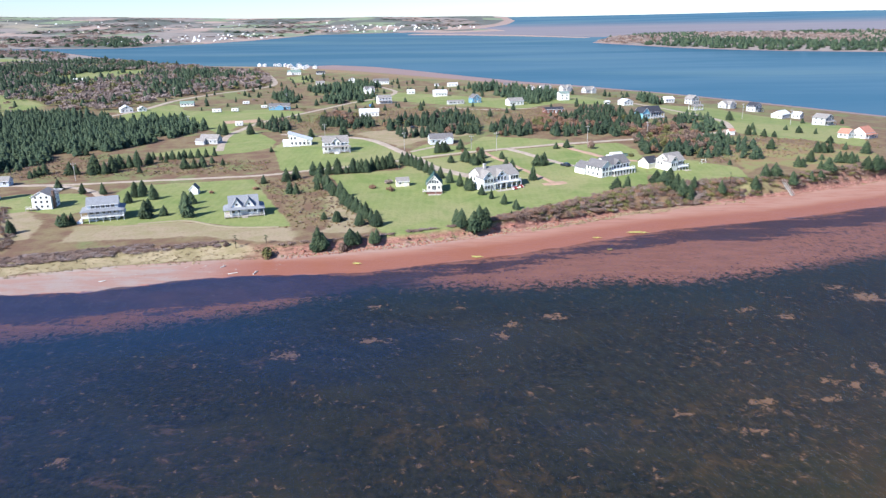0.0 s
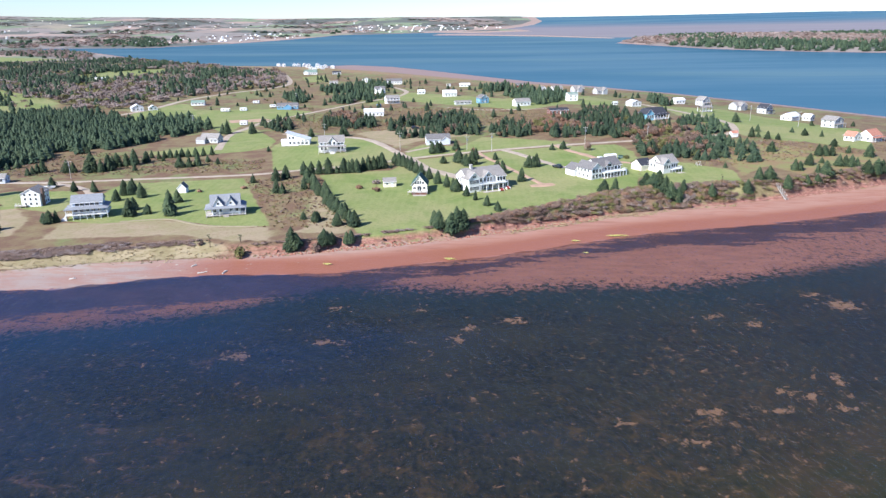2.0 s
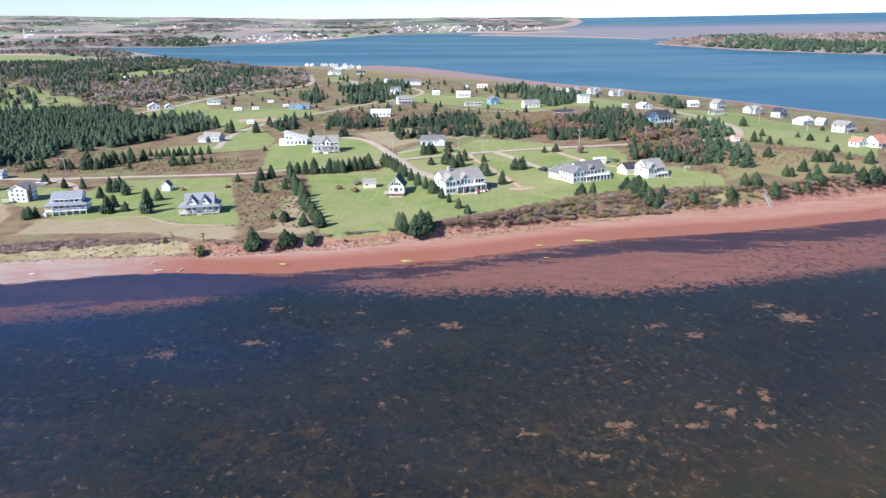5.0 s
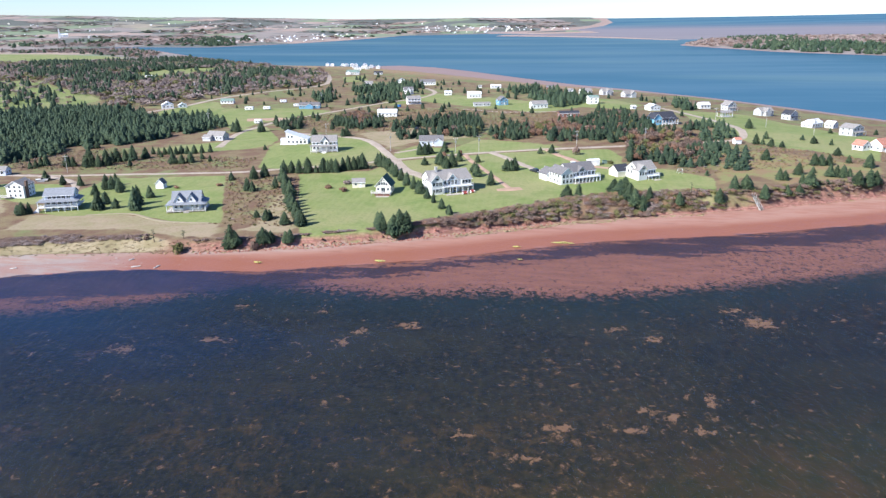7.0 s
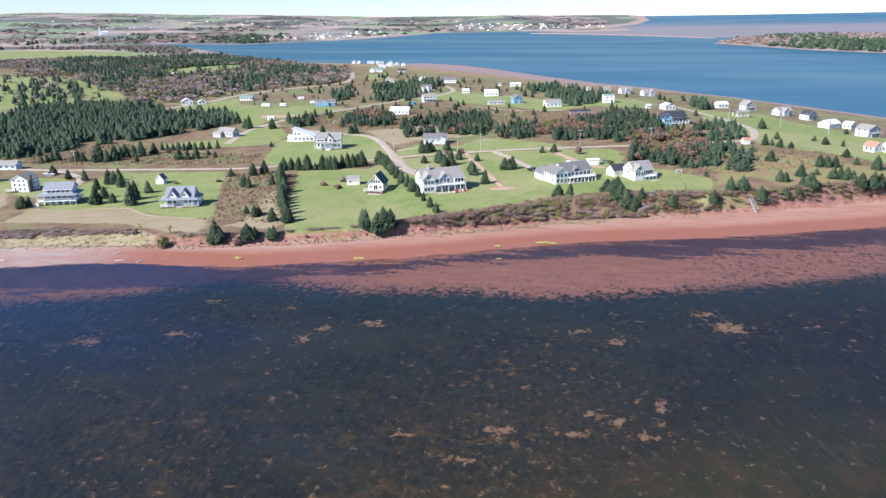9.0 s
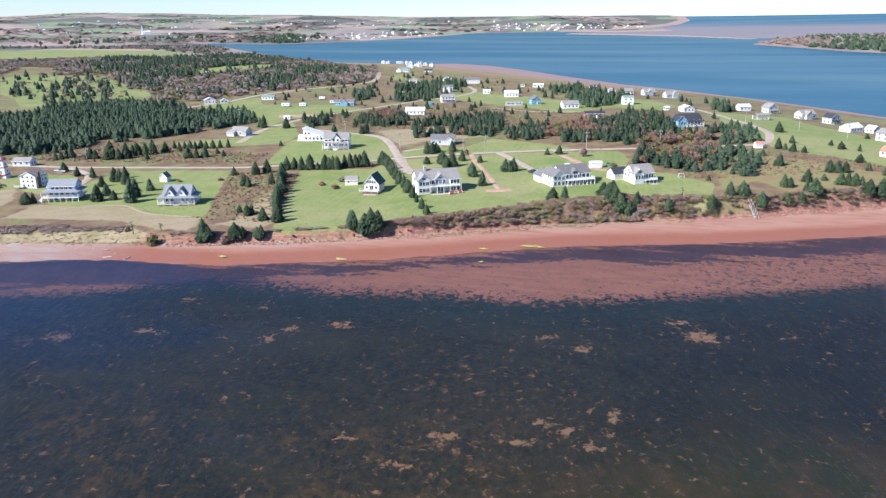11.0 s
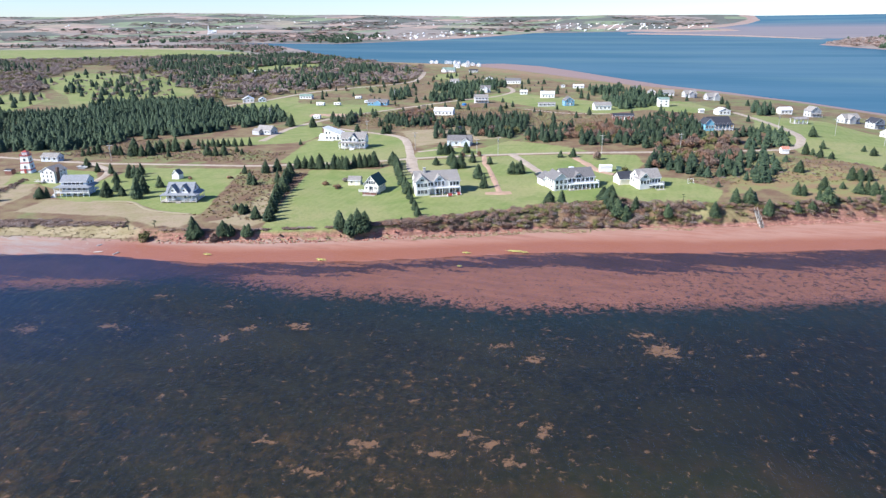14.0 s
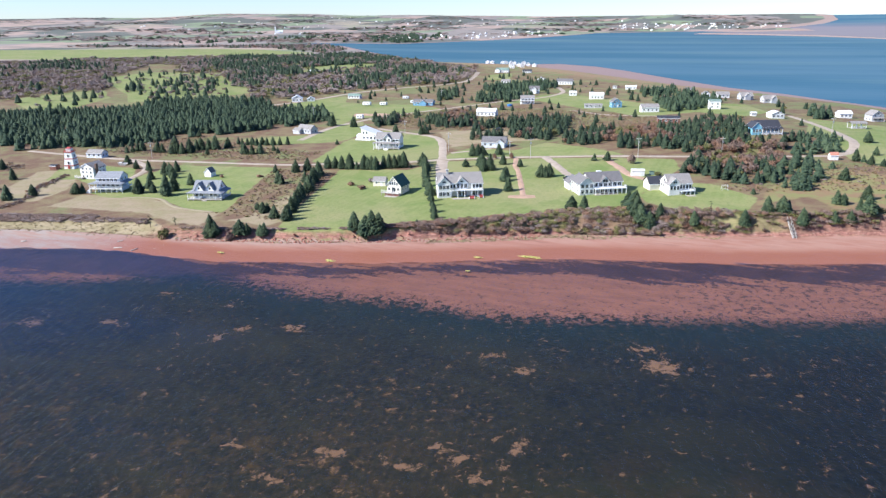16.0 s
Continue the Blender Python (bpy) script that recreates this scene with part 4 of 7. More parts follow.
def decked_house():
    x, y = -114, 243
    e = empty("beach_house", x, y, ground_z(x, y), 18, "two-storey pale house with grey roof and white wraparound veranda", "house", size=0.86)
    block(e, -5.2, 0.5, 11.2, 7.5, 6.1, "x", 2.2, PALE_BLUE, ROOF_BLUEGREY, 0.3)
    part("veranda_floor", boxed((-7.4, 8.0, -2.3, 0.5, 1.75, 2.0), (6.0, 8.0, 0.5, 8, 1.75, 2.0)), TRIM, e)
    bm = bmesh.new()
    slab(bm, [(-7.7, -2.6, 4.2), (8.3, -2.6, 4.2), (6.0, 0.5, 4.75), (-5.2, 0.5, 4.75)], 0.14)
    slab(bm, [(8.3, -2.6, 4.2), (8.3, 8.3, 4.2), (6.0, 8.3, 4.75), (6.0, 0.5, 4.75)], 0.14)
    slab(bm, [(-7.7, -2.6, 4.2), (-5.2, 0.5, 4.75), (-5.2, 7, 4.75), (-7.7, 7, 4.2)], 0.14)
    part("veranda_roof", bm, ROOF_BLUEGREY, e)
    for i in range(7):
        px = -7.2 + 15.0 * i / 6
        post(e, px, -2.1, -1.0, 4.2, r=0.1)
    rail(e, -7.2, -2.1, 7.8, -2.1, 2.0)
    rail(e, 7.8, -2.1, 7.8, 7.8, 2.0)
    row_of_windows(e, "f", 0.5, -5, 5.8, 5, 2.7, 1.2, 1.3)
    row_of_windows(e, "f", 0.5, -4, 5, 5, 5.0, 1.3, 1.0)
    row_of_windows(e, "r", 6.0, 1, 7, 2, 5.1, 0.9, 0.9)
    row_of_windows(e, "f", 0.5, -4, 5, 3, 0.4, 1.6, 1.1)
    bm = bmesh.new()
    for i in range(10):
        box(bm, -9.6 + 0.25 * i, -9.35 + 0.25 * i, -2.0, -0.8, -0.5, 0.2 + 0.18 * i)
    part("outside_stairs", bm, TRIM, e)


def tall_house():
    x, y = -143, 260
    e = empty("tall_house", x, y, ground_z(x, y), 6, "tall white three-storey gabled house with brown chimney", "house", size=0.8)
    block(e, -4.2, 0, 8.4, 9.5, 5.6, "y", 2.3, WHITE, ROOF_PALE, 0.3)
    chimney(e, 4.65, 2.2, -0.5, 8.0, BRICK, 0.8, 1.5)
    for z in (0.9, 3.0, 5.0):
        row_of_windows(e, "f", 0, -3.6, 3.6, 3, z, 0.85, 1.0)
        row_of_windows(e, "r", 4.2, 4, 9, 2, z, 0.8, 1.0)
    part("deck", boxed((-6.5, -1.5, -2.2, 0, 0.7, 0.95)), DECK, e)
    for px in (-6.3, -4, -1.7):
        post(e, px, -2.1, -0.8, 0.7, DECK)
    rail(e, -6.4, -2.1, -1.6, -2.1, 0.95)


def lookout_tower():
    x, y = -170, 276
    e = empty("lighthouse", x, y, ground_z(x, y), 20, "white wooden lighthouse with red bands and lantern room", "lighthouse", size=0.98)

    def taper(w0, w1, z0, z1):
        bm = bmesh.new()
        lo = [bm.verts.new((sx * w0, sy * w0, z0)) for sx, sy in ((-1, -1), (1, -1), (1, 1), (-1, 1))]
        hi = [bm.verts.new((sx * w1, sy * w1, z1)) for sx, sy in ((-1, -1), (1, -1), (1, 1), (-1, 1))]
        bm.faces.new(lo[::-1])
        bm.faces.new(hi)
        for i in range(4):
            bm.faces.new((lo[i], lo[(i + 1) % 4], hi[(i + 1) % 4], hi[i]))
        return bm

    part("tower", taper(2.45, 1.65, -0.6, 7.6), WHITE, e)
    part("gallery", boxed((-1.95, 1.95, -1.95, 1.95, 7.6, 7.85)), RED_PAINT, e, "red painted gallery deck")
    for a in (-1.85, 1.85):
        rail(e, -1.85, a, 1.85, a, 7.85, 0.8, RED_PAINT)
        rail(e, a, -1.85, a, 1.85, 7.85, 0.8, RED_PAINT)
    part("lantern_room", taper(1.15, 1.1, 7.85, 9.3), TRIM, e)
    part("lantern_roof", taper(1.35, 0.5, 9.3, 9.9), RED_PAINT, e, "red pointed lantern roof")
    part("band", taper(2.42, 2.36, 1.3, 1.75), RED_PAINT, e, "red painted band")
    part("band", taper(2.02, 1.96, 4.4, 4.85), RED_PAINT, e, "red painted band")
    for z, w in ((2.3, 2.24), (5.4, 1.86)):
        window(e, "f", -w, 0, z, 0.8, 1.1)
        window(e, "r", w, 0, z, 0.8, 1.1)
    door(e, "f", -2.56, 0, 0.0, mat=RED_PAINT)


def a_cottage():
    x, y = -3.0, 269.5
    e = empty("cottage", x, y, ground_z(x, y), 0, "cream gabled cottage with dark green roof and front deck", "house", size=0.85)
    block(e, -3.2, 0, 6.4, 8.5, 3.2, "y", 3.7, CREAM, ROOF_GREEN, 0.9, 0.5)
    part("deck", boxed((-5.0, 3.6, -2.4, 0, 0.95, 1.15)), DECK, e)
    for px in (-4.8, -2.2, 0.6, 3.4):
        post(e, px, -2.2, -0.5, 0.95, DECK)
    part("lattice", boxed((-3.2, 3.5, -2.1, -2.02, 0.0, 0.9)), BROWN, e, "brown skirting under the deck")
    rail(e, -4.9, -2.3, 3.5, -2.3, 1.15)
    rail(e, 3.5, -2.3, 3.5, 0, 1.15)
    for px in (-1.55, -0.52, 0.52, 1.55):
        window(e, "f", 0, px, 4.2, 0.75, 1.1 if abs(px) > 1 else 1.4)
    row_of_windows(e, "f", 0, -1.0, 1.0, 2, 6.0, 0.45, 0.5)
    window(e, "f", 0, -2.1, 1.9, 1.0, 1.1)
    window(e, "f", 0, 2.1, 1.9, 1.0, 1.1)
    window(e, "f", 0, 0, 1.2, 1.7, 2.0, name="patio_door")
    row_of_windows(e, "r", 3.2, 1, 7.5, 3, 2.0, 0.8, 1.1)
    part("patio", boxed((-2.5, 3.0, -4.4, -2.5, -0.3, 0.08)), CONCRETE, e)
    x, y = -15, 281
    s = empty("garden_shed", x, y, ground_z(x, y), 12, "small cream garden shed with pale roof beside the cottage", "shed")
    block(s, -2.4, 0, 4.8, 3.4, 2.1, "x", 1.2, CREAM, ROOF_PALE, 0.0, 0.25)
    door(s, "f", 0, 0.9, 0.0)
    window(s, "f", 0, -1.1, 1.0, 0.6, 0.7)


def big_house():
    x, y = 21.5, 273
    e = empty("large_house", x, y, ground_z(x, y), 28, "large white shore house with grey gabled roof and balcony", "house", size=0.89)
    block(e, -8.8, 0.8, 17.6, 9.5, 5.4, "x", 3.0, WHITE, ROOF_PALE, 0.2)
    block(e, -9.0, -1.6, 5.0, 6, 5.4, "y", 2.5, WHITE, ROOF_PALE, 0.2)
    block(e, -1.6, -0.2, 4.6, 5, 5.2, "y", 2.3, PALE_BLUE, ROOF_PALE, 0.2)
    block(e, 4.6, -0.4, 4.4, 7, 5.2, "x", 1.8, WHITE, ROOF_PALE, 0.2)
    chimney(e, -4.6, 5.0, 5, 10.1, STONE_PALE, 0.9, 1.2)
    part("dark_roof_strip", boxed((4.1, 4.5, 0.3, 0.55, 5.5, 5.65)), ROOF_DARK, e)
    row_of_windows(e, "f", -1.6, -8.6, -4.4, 3, 3.5, 1.1, 1.4)
    row_of_windows(e, "f", -1.6, -8.6, -4.4, 3, 0.8, 1.1, 1.4)
    window(e, "f", -1.6, -6.5, 5.9, 1.3, 0.7)
    row_of_windows(e, "f", -0.2, -1.5, 2.9, 3, 3.3, 1.0, 1.9)
    window(e, "f", -0.2, 0.7, 5.7, 1.2, 0.7)
    row_of_windows(e, "f", -0.4, 4.8, 8.8, 3, 3.3, 0.95, 1.6)
    row_of_windows(e, "f", -0.4, 4.8, 8.8, 3, 0.5, 1.0, 1.6)
    row_of_windows(e, "f", 0.8, -4.0, -1.6, 2, 3.3, 0.8, 1.4)
    row_of_windows(e, "l", -8.8, 2, 9.5, 3, 3.4, 0.9, 1.3)
    row_of_windows(e, "l", -8.8, 2, 9.5, 3, 0.8, 0.9, 1.3)
    row_of_windows(e, "r", 9.0, 1, 6, 2, 3.4, 0.9, 1.3)
    part("balcony", boxed((-4.0, 4.6, -2.6, -0.25, 2.75, 2.95)), TRIM, e)
    rail(e, -4.0, -2.55, 9.0, -2.55, 2.95)
    part("balcony", boxed((4.6, 9.0, -2.6, -0.45, 2.75, 2.95)), TRIM, e)
    for px in (-3.9, -1.2, 1.6, 4.4, 6.7, 8.9):
        post(e, px, -2.45, -0.5, 2.75, r=0.11)
    row_of_windows(e, "f", -0.2, -1.5, 2.9, 2, 0.3, 1.5, 2.0)
    part("terrace", boxed((-3.5, 9.0, -5.2, -2.7, -0.6, 0.1)), CONCRETE, e, "pale paved terrace")


def patio_set():
    """Red umbrella-shaded seats on the terrace of the large house."""
    for i, (dx, dy, w) in enumerate(((3.6, -5.2, 0.9), (7.0, -4.0, 0.7))):
        a = radians(28)
        x, y = 21.5 + dx * math.cos(a) - dy * math.sin(a), 273 + dx * math.sin(a) + dy * math.cos(a)
        e = empty("garden_sofa", x, y, ground_z(x, y) + 0.1, 28, "red cushioned garden sofa on the terrace", "garden seat", "garden seats")
        part("seat", boxed((-w, w, -0.4, 0.4, 0.2, 0.5)), RED_PAINT, e)
        part("backrest", boxed((-w, w, 0.4, 0.6, 0.2, 1.0)), RED_PAINT, e)
        for sx in (-1, 1):
            part("armrest", boxed((sx * w - 0.1, sx * w + 0.1, -0.4, 0.6, 0.0, 0.7)), TRIM, e)


def grand_house():
    x, y = 68, 289
    e = empty("veranda_house", x, y, ground_z(x, y), 32, "large white house with dark grey roof and pillared veranda", "house", size=0.82)
    block(e, -5.0, 0.8, 15.0, 9.5, 4.9, "x", 3.2, WHITE, ROOF_GREY, 0.2)
    block(e, -9.5, -0.6, 6.5, 10.5, 4.6, "y", 2.6, WHITE, ROOF_GREY, 0.2)
    block(e, -10.5, 10.0, 7.5, 7.0, 2.8, "y", 2.3, WHITE, ROOF_GREY, 0.2)
    dormer(e, 2.2, 0.3, 4.4, 4.4, 0.6, 2.2, 5.0, WHITE, ROOF_GREY)
    window(e, "f", 0.3, 2.2, 4.9, 2.2, 1.1)
    part("veranda_floor", boxed((-3.0, 11.0, -2.4, 0.8, 2.35, 2.55)), TRIM, e)
    part("veranda_slab", boxed((-3.2, 11.2, -2.8, 0.8, -0.7, 0.12)), CONCRETE, e)
    for i in range(8):
        post(e, -2.8 + 13.6 * i / 7, -2.2, 0.1, 2.35, r=0.14)
    rail(e, -2.9, -2.3, 10.9, -2.3, 2.55)
    rail(e, 10.9, -2.3, 10.9, 0.8, 2.55)
    row_of_windows(e, "f", 0.8, -2.8, 9.8, 6, 3.0, 1.4, 1.6)
    row_of_windows(e, "f", 0.8, -2.8, 9.8, 6, 0.3, 1.6, 1.9)
    row_of_windows(e, "f", -0.6, -9.2, -3.3, 3, 2.9, 1.1, 1.5)
    row_of_windows(e, "f", -0.6, -9.2, -3.3, 3, 0.5, 1.1, 1.6)
    row_of_windows(e, "l", -9.5, 0.5, 9.5, 4, 2.9, 0.9, 1.3)
    row_of_windows(e, "l", -9.5, 0.5, 9.5, 3, 0.6, 0.9, 1.3)
    row_of_windows(e, "r", 10.0, 2, 9.5, 3, 3.0, 0.9, 1.4)
    door(e, "l", -10.5, 12.2, 0.1, 2.4, 2.2, name="garage_door")
    door(e, "l", -10.5, 15.2, 0.1, 2.4, 2.2, name="garage_door")
    part("valley_flashing", boxed((-3.05, -2.75, -0.9, -0.7, 4.6, 4.9)), TRIM, e)
    part("cupola", boxed((0.2, 2.2, 5.4, 7.0, 7.6, 8.7)), TRIM, e, "white roof lantern")


def white_house():
    x, y = 94, 296
    e = empty("gabled_house", x, y, ground_z(x, y), 30, "white gabled house with grey roof and raised front deck", "house", size=0.84)
    block(e, -5.0, 0, 10.0, 8.5, 4.2, "x", 3.0, WHITE, ROOF_PALE, 0.4)
    block(e, -5.2, -1.4, 4.6, 5, 4.2, "y", 2.3, WHITE, ROOF_PALE, 0.4)
    block(e, -9.5, 8.6, 6.5, 7.0, 2.6, "x", 2.4, CREAM, ROOF_DARK, 0.2)
    part("deck", boxed((-0.6, 5.6, -2.6, 0, 1.5, 1.72)), TRIM, e)
    for px in (-0.4, 1.6, 3.6, 5.4):
        post(e, px, -2.4, -0.6, 1.5)
    rail(e, -0.6, -2.5, 5.6, -2.5, 1.72)
    rail(e, 5.6, -2.5, 5.6, 0, 1.72)
    row_of_windows(e, "f", 0, -0.4, 5.0, 4, 2.2, 0.9, 1.5)
    row_of_windows(e, "f", 0, -0.4, 5.0, 3, 0.2, 1.2, 1.0)
    row_of_windows(e, "f", -1.4, -5.0, -0.8, 3, 2.2, 0.85, 1.5)
    window(e, "f", -1.4, -2.9, 4.9, 1.4, 0.8)
    row_of_windows(e, "l", -5.0, 1, 8, 3, 2.3, 0.9, 1.3)
    window(e, "l", -5.0, 4.2, 4.8, 1.2, 1.1)
    row_of_windows(e, "r", 5.0, 1, 8, 3, 2.3, 0.9, 1.3)
    part("patio", boxed((1.5, 6.5, -5.0, -2.9, -0.6, 0.1)), CONCRETE, e)


def modern_house():
    x, y = -75, 382
    e = empty("modern_house", x, y, ground_z(x, y), 6, "white modern house with one tall slanting roof", "house", size=0.9)
    bm = bmesh.new()
    prism(bm, [(-3.5, -1), (9, -1), (9, 3.2), (-3.5, 7.2)], "y", 0, 8)
    part("wall", bm, WHITE, e)
    bm = bmesh.new()
    slab(bm, [(-4.1, -0.5, 7.55), (9.5, -0.5, 3.2), (9.5, 8.5, 3.2), (-4.1, 8.5, 7.55)], 0.2)
    part("roof", bm, ROOF_WHITE, e)
    block(e, -7.0, 1, 3.5, 6, 2.4, "x", 0.8, WHITE, ROOF_WHITE, 0.0, 0.2)
    row_of_windows(e, "f", 0, -3, 1, 2, 3.8, 0.9, 1.2)
    row_of_windows(e, "f", 0, -3, 8.5, 5, 0.7, 1.3, 1.5)
    row_of_windows(e, "f", 0, 4, 8, 2, 2.6, 0.7, 0.6)
    part("deck", boxed((-6.5, 3, -2.5, 0, 0.2, 0.45)), TRIM, e)
    rail(e, -6.5, -2.4, 3, -2.4, 0.45)
    x, y = -51, 359
    e = empty("white_farmhouse", x, y, ground_z(x, y), 12, "white farmhouse with pale grey roof, cross gable and porch", "house", size=1.0)
    block(e, -6, 0, 12, 8, 4.6, "x", 2.5, WHITE, ROOF_PALE, 0.4)
    block(e, -2, -1.2, 4.2, 5, 4.6, "y", 2.2, WHITE, ROOF_PALE, 0.4)
    part("porch_floor", boxed((-6.6, 6.6, -3, -1.25, 0.6, 0.8)), DECK, e)
    bm = bmesh.new()
    slab(bm, [(-6.8, -3.2, 3.1), (6.8, -3.2, 3.1), (6.8, -1.3, 3.6), (-6.8, -1.3, 3.6)], 0.12)
    part("porch_roof", bm, ROOF_PALE, e)
    for i in range(6):
        post(e, -6.4 + 12.8 * i / 5, -2.9, -0.6, 3.0)
    rail(e, -6.4, -2.9, 6.4, -2.9, 0.8)
    steps(e, -1, 1, -3.0, 0.8, TRIM)
    row_of_windows(e, "f", 0, -5.8, -2.2, 2, 3.8, 0.8, 1.1)
    row_of_windows(e, "f", 0, 2.4, 5.8, 2, 3.8, 0.8, 1.1)
    row_of_windows(e, "f", -1.2, -1.8, 2.0, 2, 3.9, 0.9, 1.2)
    row_of_windows(e, "f", 0, -5.8, -2.2, 2, 1.3, 0.9, 1.4)
    row_of_windows(e, "f", 0, 2.4, 5.8, 2, 1.3, 0.9, 1.4)
    row_of_windows(e, "r", 6, 1, 7, 2, 1.4, 0.9, 1.3)


# ---- the houses farther back ----
def plain_house(x, y, rot, w, d, h, rise, axis, wall, roof, label, name="house", wing=None, porch=False, storeys=1, deckside=False):
    e = empty(name, x, y, ground_z(x, y), rot, label, "house", size=0.84)
    block(e, -w / 2, 0, w, d, h, axis, rise, wall, roof, 0.2, 0.35)
    if wing:
        wx, wy, ww, wd, wh, wr, wa = wing
        block(e, wx, wy, ww, wd, wh, wa, wr, wall, roof, 0.2, 0.3)
    n = max(2, int(w / 3.0))
    for s in range(storeys):
        row_of_windows(e, "f", 0, -w / 2 + 0.3, w / 2 - 0.3, n, 1.1 + 2.4 * s, 1.1, 1.2)
        row_of_windows(e, "r", w / 2, 0.6, d - 0.6, 2, 1.1 + 2.4 * s, 0.9, 1.1)
        row_of_windows(e, "l", -w / 2, 0.6, d - 0.6, 2, 1.1 + 2.4 * s, 0.9, 1.1)
    if axis == "y":
        window(e, "f", 0, 0, h + 0.6, 1.0, 1.0)
    door(e, "f", 0, w * 0.06, 0.2)
    if porch:
        part("porch_floor", boxed((-w / 2, w / 2, -2.0, 0, 0.1, 0.35)), DECK, e)
        bm = bmesh.new()
        slab(bm, [(-w / 2 - 0.2, -2.2, 2.5), (w / 2 + 0.2, -2.2, 2.5), (w / 2 + 0.2, -0.02, 2.9), (-w / 2 - 0.2, -0.02, 2.9)], 0.12)
        part("porch_roof", bm, roof, e)
        for i in range(4):
            post(e, -w / 2 + 0.2 + (w - 0.4) * i / 3, -1.85, -0.4, 2.4)
    return e


def rear_houses():
    H = plain_house
    H(-181, 299, 10, 10, 6, 2.6, 1.7, "x", PALE_BLUE, ROOF_PALE, "low pale bungalow with weathered grey roof by the lighthouse", "bungalow")
    H(-124, 397, -10, 12, 7, 3.0, 2.6, "x", GREY, ROOF_PALE, "grey house with pale grey roof and lean-to on the green", wing=(-7.5, -3, 6, 5, 2.2, 1.4, "x"))
    H(-227, 546, 30, 10, 9, 3.0, 2.6, "y", WHITE, ROOF_WHITE, "white metal-roofed barn beside the road", "barn")
    H(-218, 552, 30, 7, 6, 2.2, 1.8, "y", WHITE, ROOF_WHITE, "small white metal-roofed barn", "barn")
    H(0, 371, 10, 14, 8, 2.9, 2.6, "x", PALE_BLUE, ROOF_GREY, "pale blue bungalow with grey roof and white entrance gable", "bungalow", wing=(1.5, -2.0, 5, 6, 2.7, 1.8, "y"))
    H(-117, 547, 8, 18, 8, 2.8, 2.2, "x", BLUE, ROOF_GREY, "long blue-grey bungalow with grey roof", "bungalow", wing=(-2.5, -2, 6, 6, 2.6, 1.8, "y"))
    H(-47, 491, 5, 15, 8, 3.2, 2.2, "x", WHITE, ROOF_WHITE, "long white house with white roof behind bare trees")
    H(-42, 568, 20, 12, 8, 4.8, 2.2, "x", WHITE, ROOF_PALE, "white two-storey house with grey roof and porch", porch=True, storeys=2)
    H(-61, 651, 15, 10, 8, 4.6, 2.3, "x", WHITE, ROOF_GREY, "white two-storey house with cross gable", storeys=2, wing=(-2, -2, 4, 5, 4.4, 2, "y"))
    H(26, 551, 25, 8, 8, 4.2, 2.8, "y", BLUE, ROOF_GREY, "tall blue gabled house with white trim", storeys=2)
    H(11, 546, 15, 14, 6, 2.2, 0.9, "x", GREY, ROOF_PALE, "low grey garage building with shallow roof", "garage")
    H(52, 523, 20, 13, 8, 3.4, 2.2, "x", WHITE, ROOF_PALE, "white house with weathered grey roof among spruces")
    H(70, 465, 12, 14, 8, 3.0, 1.2, "x", BROWN, ROOF_DARK, "brown-red building with shallow charcoal roof", "hall")
    H(89, 547, 10, 8.5, 8, 5.8, 1.0, "x", WHITE, ROOF_TEAL, "tall white boxy house with thin green roof", storeys=2)
    H(126, 509, 25, 9, 8, 2.8, 1.9, "y", WHITE, ROOF_WHITE, "small white gabled house by the road")
    H(113, 513, 20, 3.6, 3, 1.9, 0.7, "x", WHITE, ROOF_WHITE, "small white shed on the grass", "shed")
    H(164, 543, 20, 9, 7, 3.0, 1.9, "x", WHITE, ROOF_WHITE, "white house with white roof near the bay")
    H(180, 536, 30, 8.5, 8, 4.4, 2.9, "y", GREY, ROOF_PALE, "grey steep-gabled shore house with deck", porch=True, storeys=2)
    H(196, 511, 30, 12, 8, 3.6, 2.6, "x", GREY, ROOF_PALE, "grey shore house with two gables", wing=(-4, -2.5, 5, 6, 3.4, 2.4, "y"), porch=False)
    H(206, 490, 35, 8, 8, 4.2, 2.6, "y", GREY, ROOF_DARK, "grey steep-gabled shore house with dark porch", porch=True, storeys=2)
    H(207, 452, 40, 12, 8, 2.8, 2.3, "x", WHITE, ROOF_WHITE, "low white bungalow with white roof", "bungalow")
    H(217, 453, 40, 6, 6, 2.5, 2.0, "y", WHITE, ROOF_WHITE, "white gabled garage beside the bungalow", "garage")
    H(214, 414, 35, 10, 9, 4.6, 2.2, "y", GREY, ROOF_PALE, "grey two-storey shore house with glazed deck", porch=True, storeys=2)
    H(197, 359, 35, 6.5, 6, 2.6, 2.3, "y", WHITE, ROOF_ORANGE, "white garage with orange roof", "garage")
    H(206, 359, 35, 10, 8, 3.2, 3.0, "x", WHITE, ROOF_ORANGE, "white house with bright orange roof", porch=True)
    H(77, 644, 20, 6, 6, 2.6, 1.8, "y", WHITE, ROOF_PALE, "small white cottage by the bay", "bay_cottage")
    H(89, 643, 20, 11, 6, 2.8, 2.2, "x", WHITE, ROOF_PALE, "white cottage with grey roof by the bay", "bay_cottage")
    H(106, 636, 25, 11, 8, 3.4, 2.8, "x", GREY, ROOF_PALE, "grey shore house with cross gable by the bay", "bay_house", wing=(-2.5, -2, 5, 6, 3.4, 2.4, "y"))
    H(122, 620, 25, 11, 8, 3.2, 2.9, "x", GREY, ROOF_PALE, "grey steep-roofed shore house by the bay", "bay_house", wing=(0, -2, 5, 6, 3.2, 2.6, "y"))
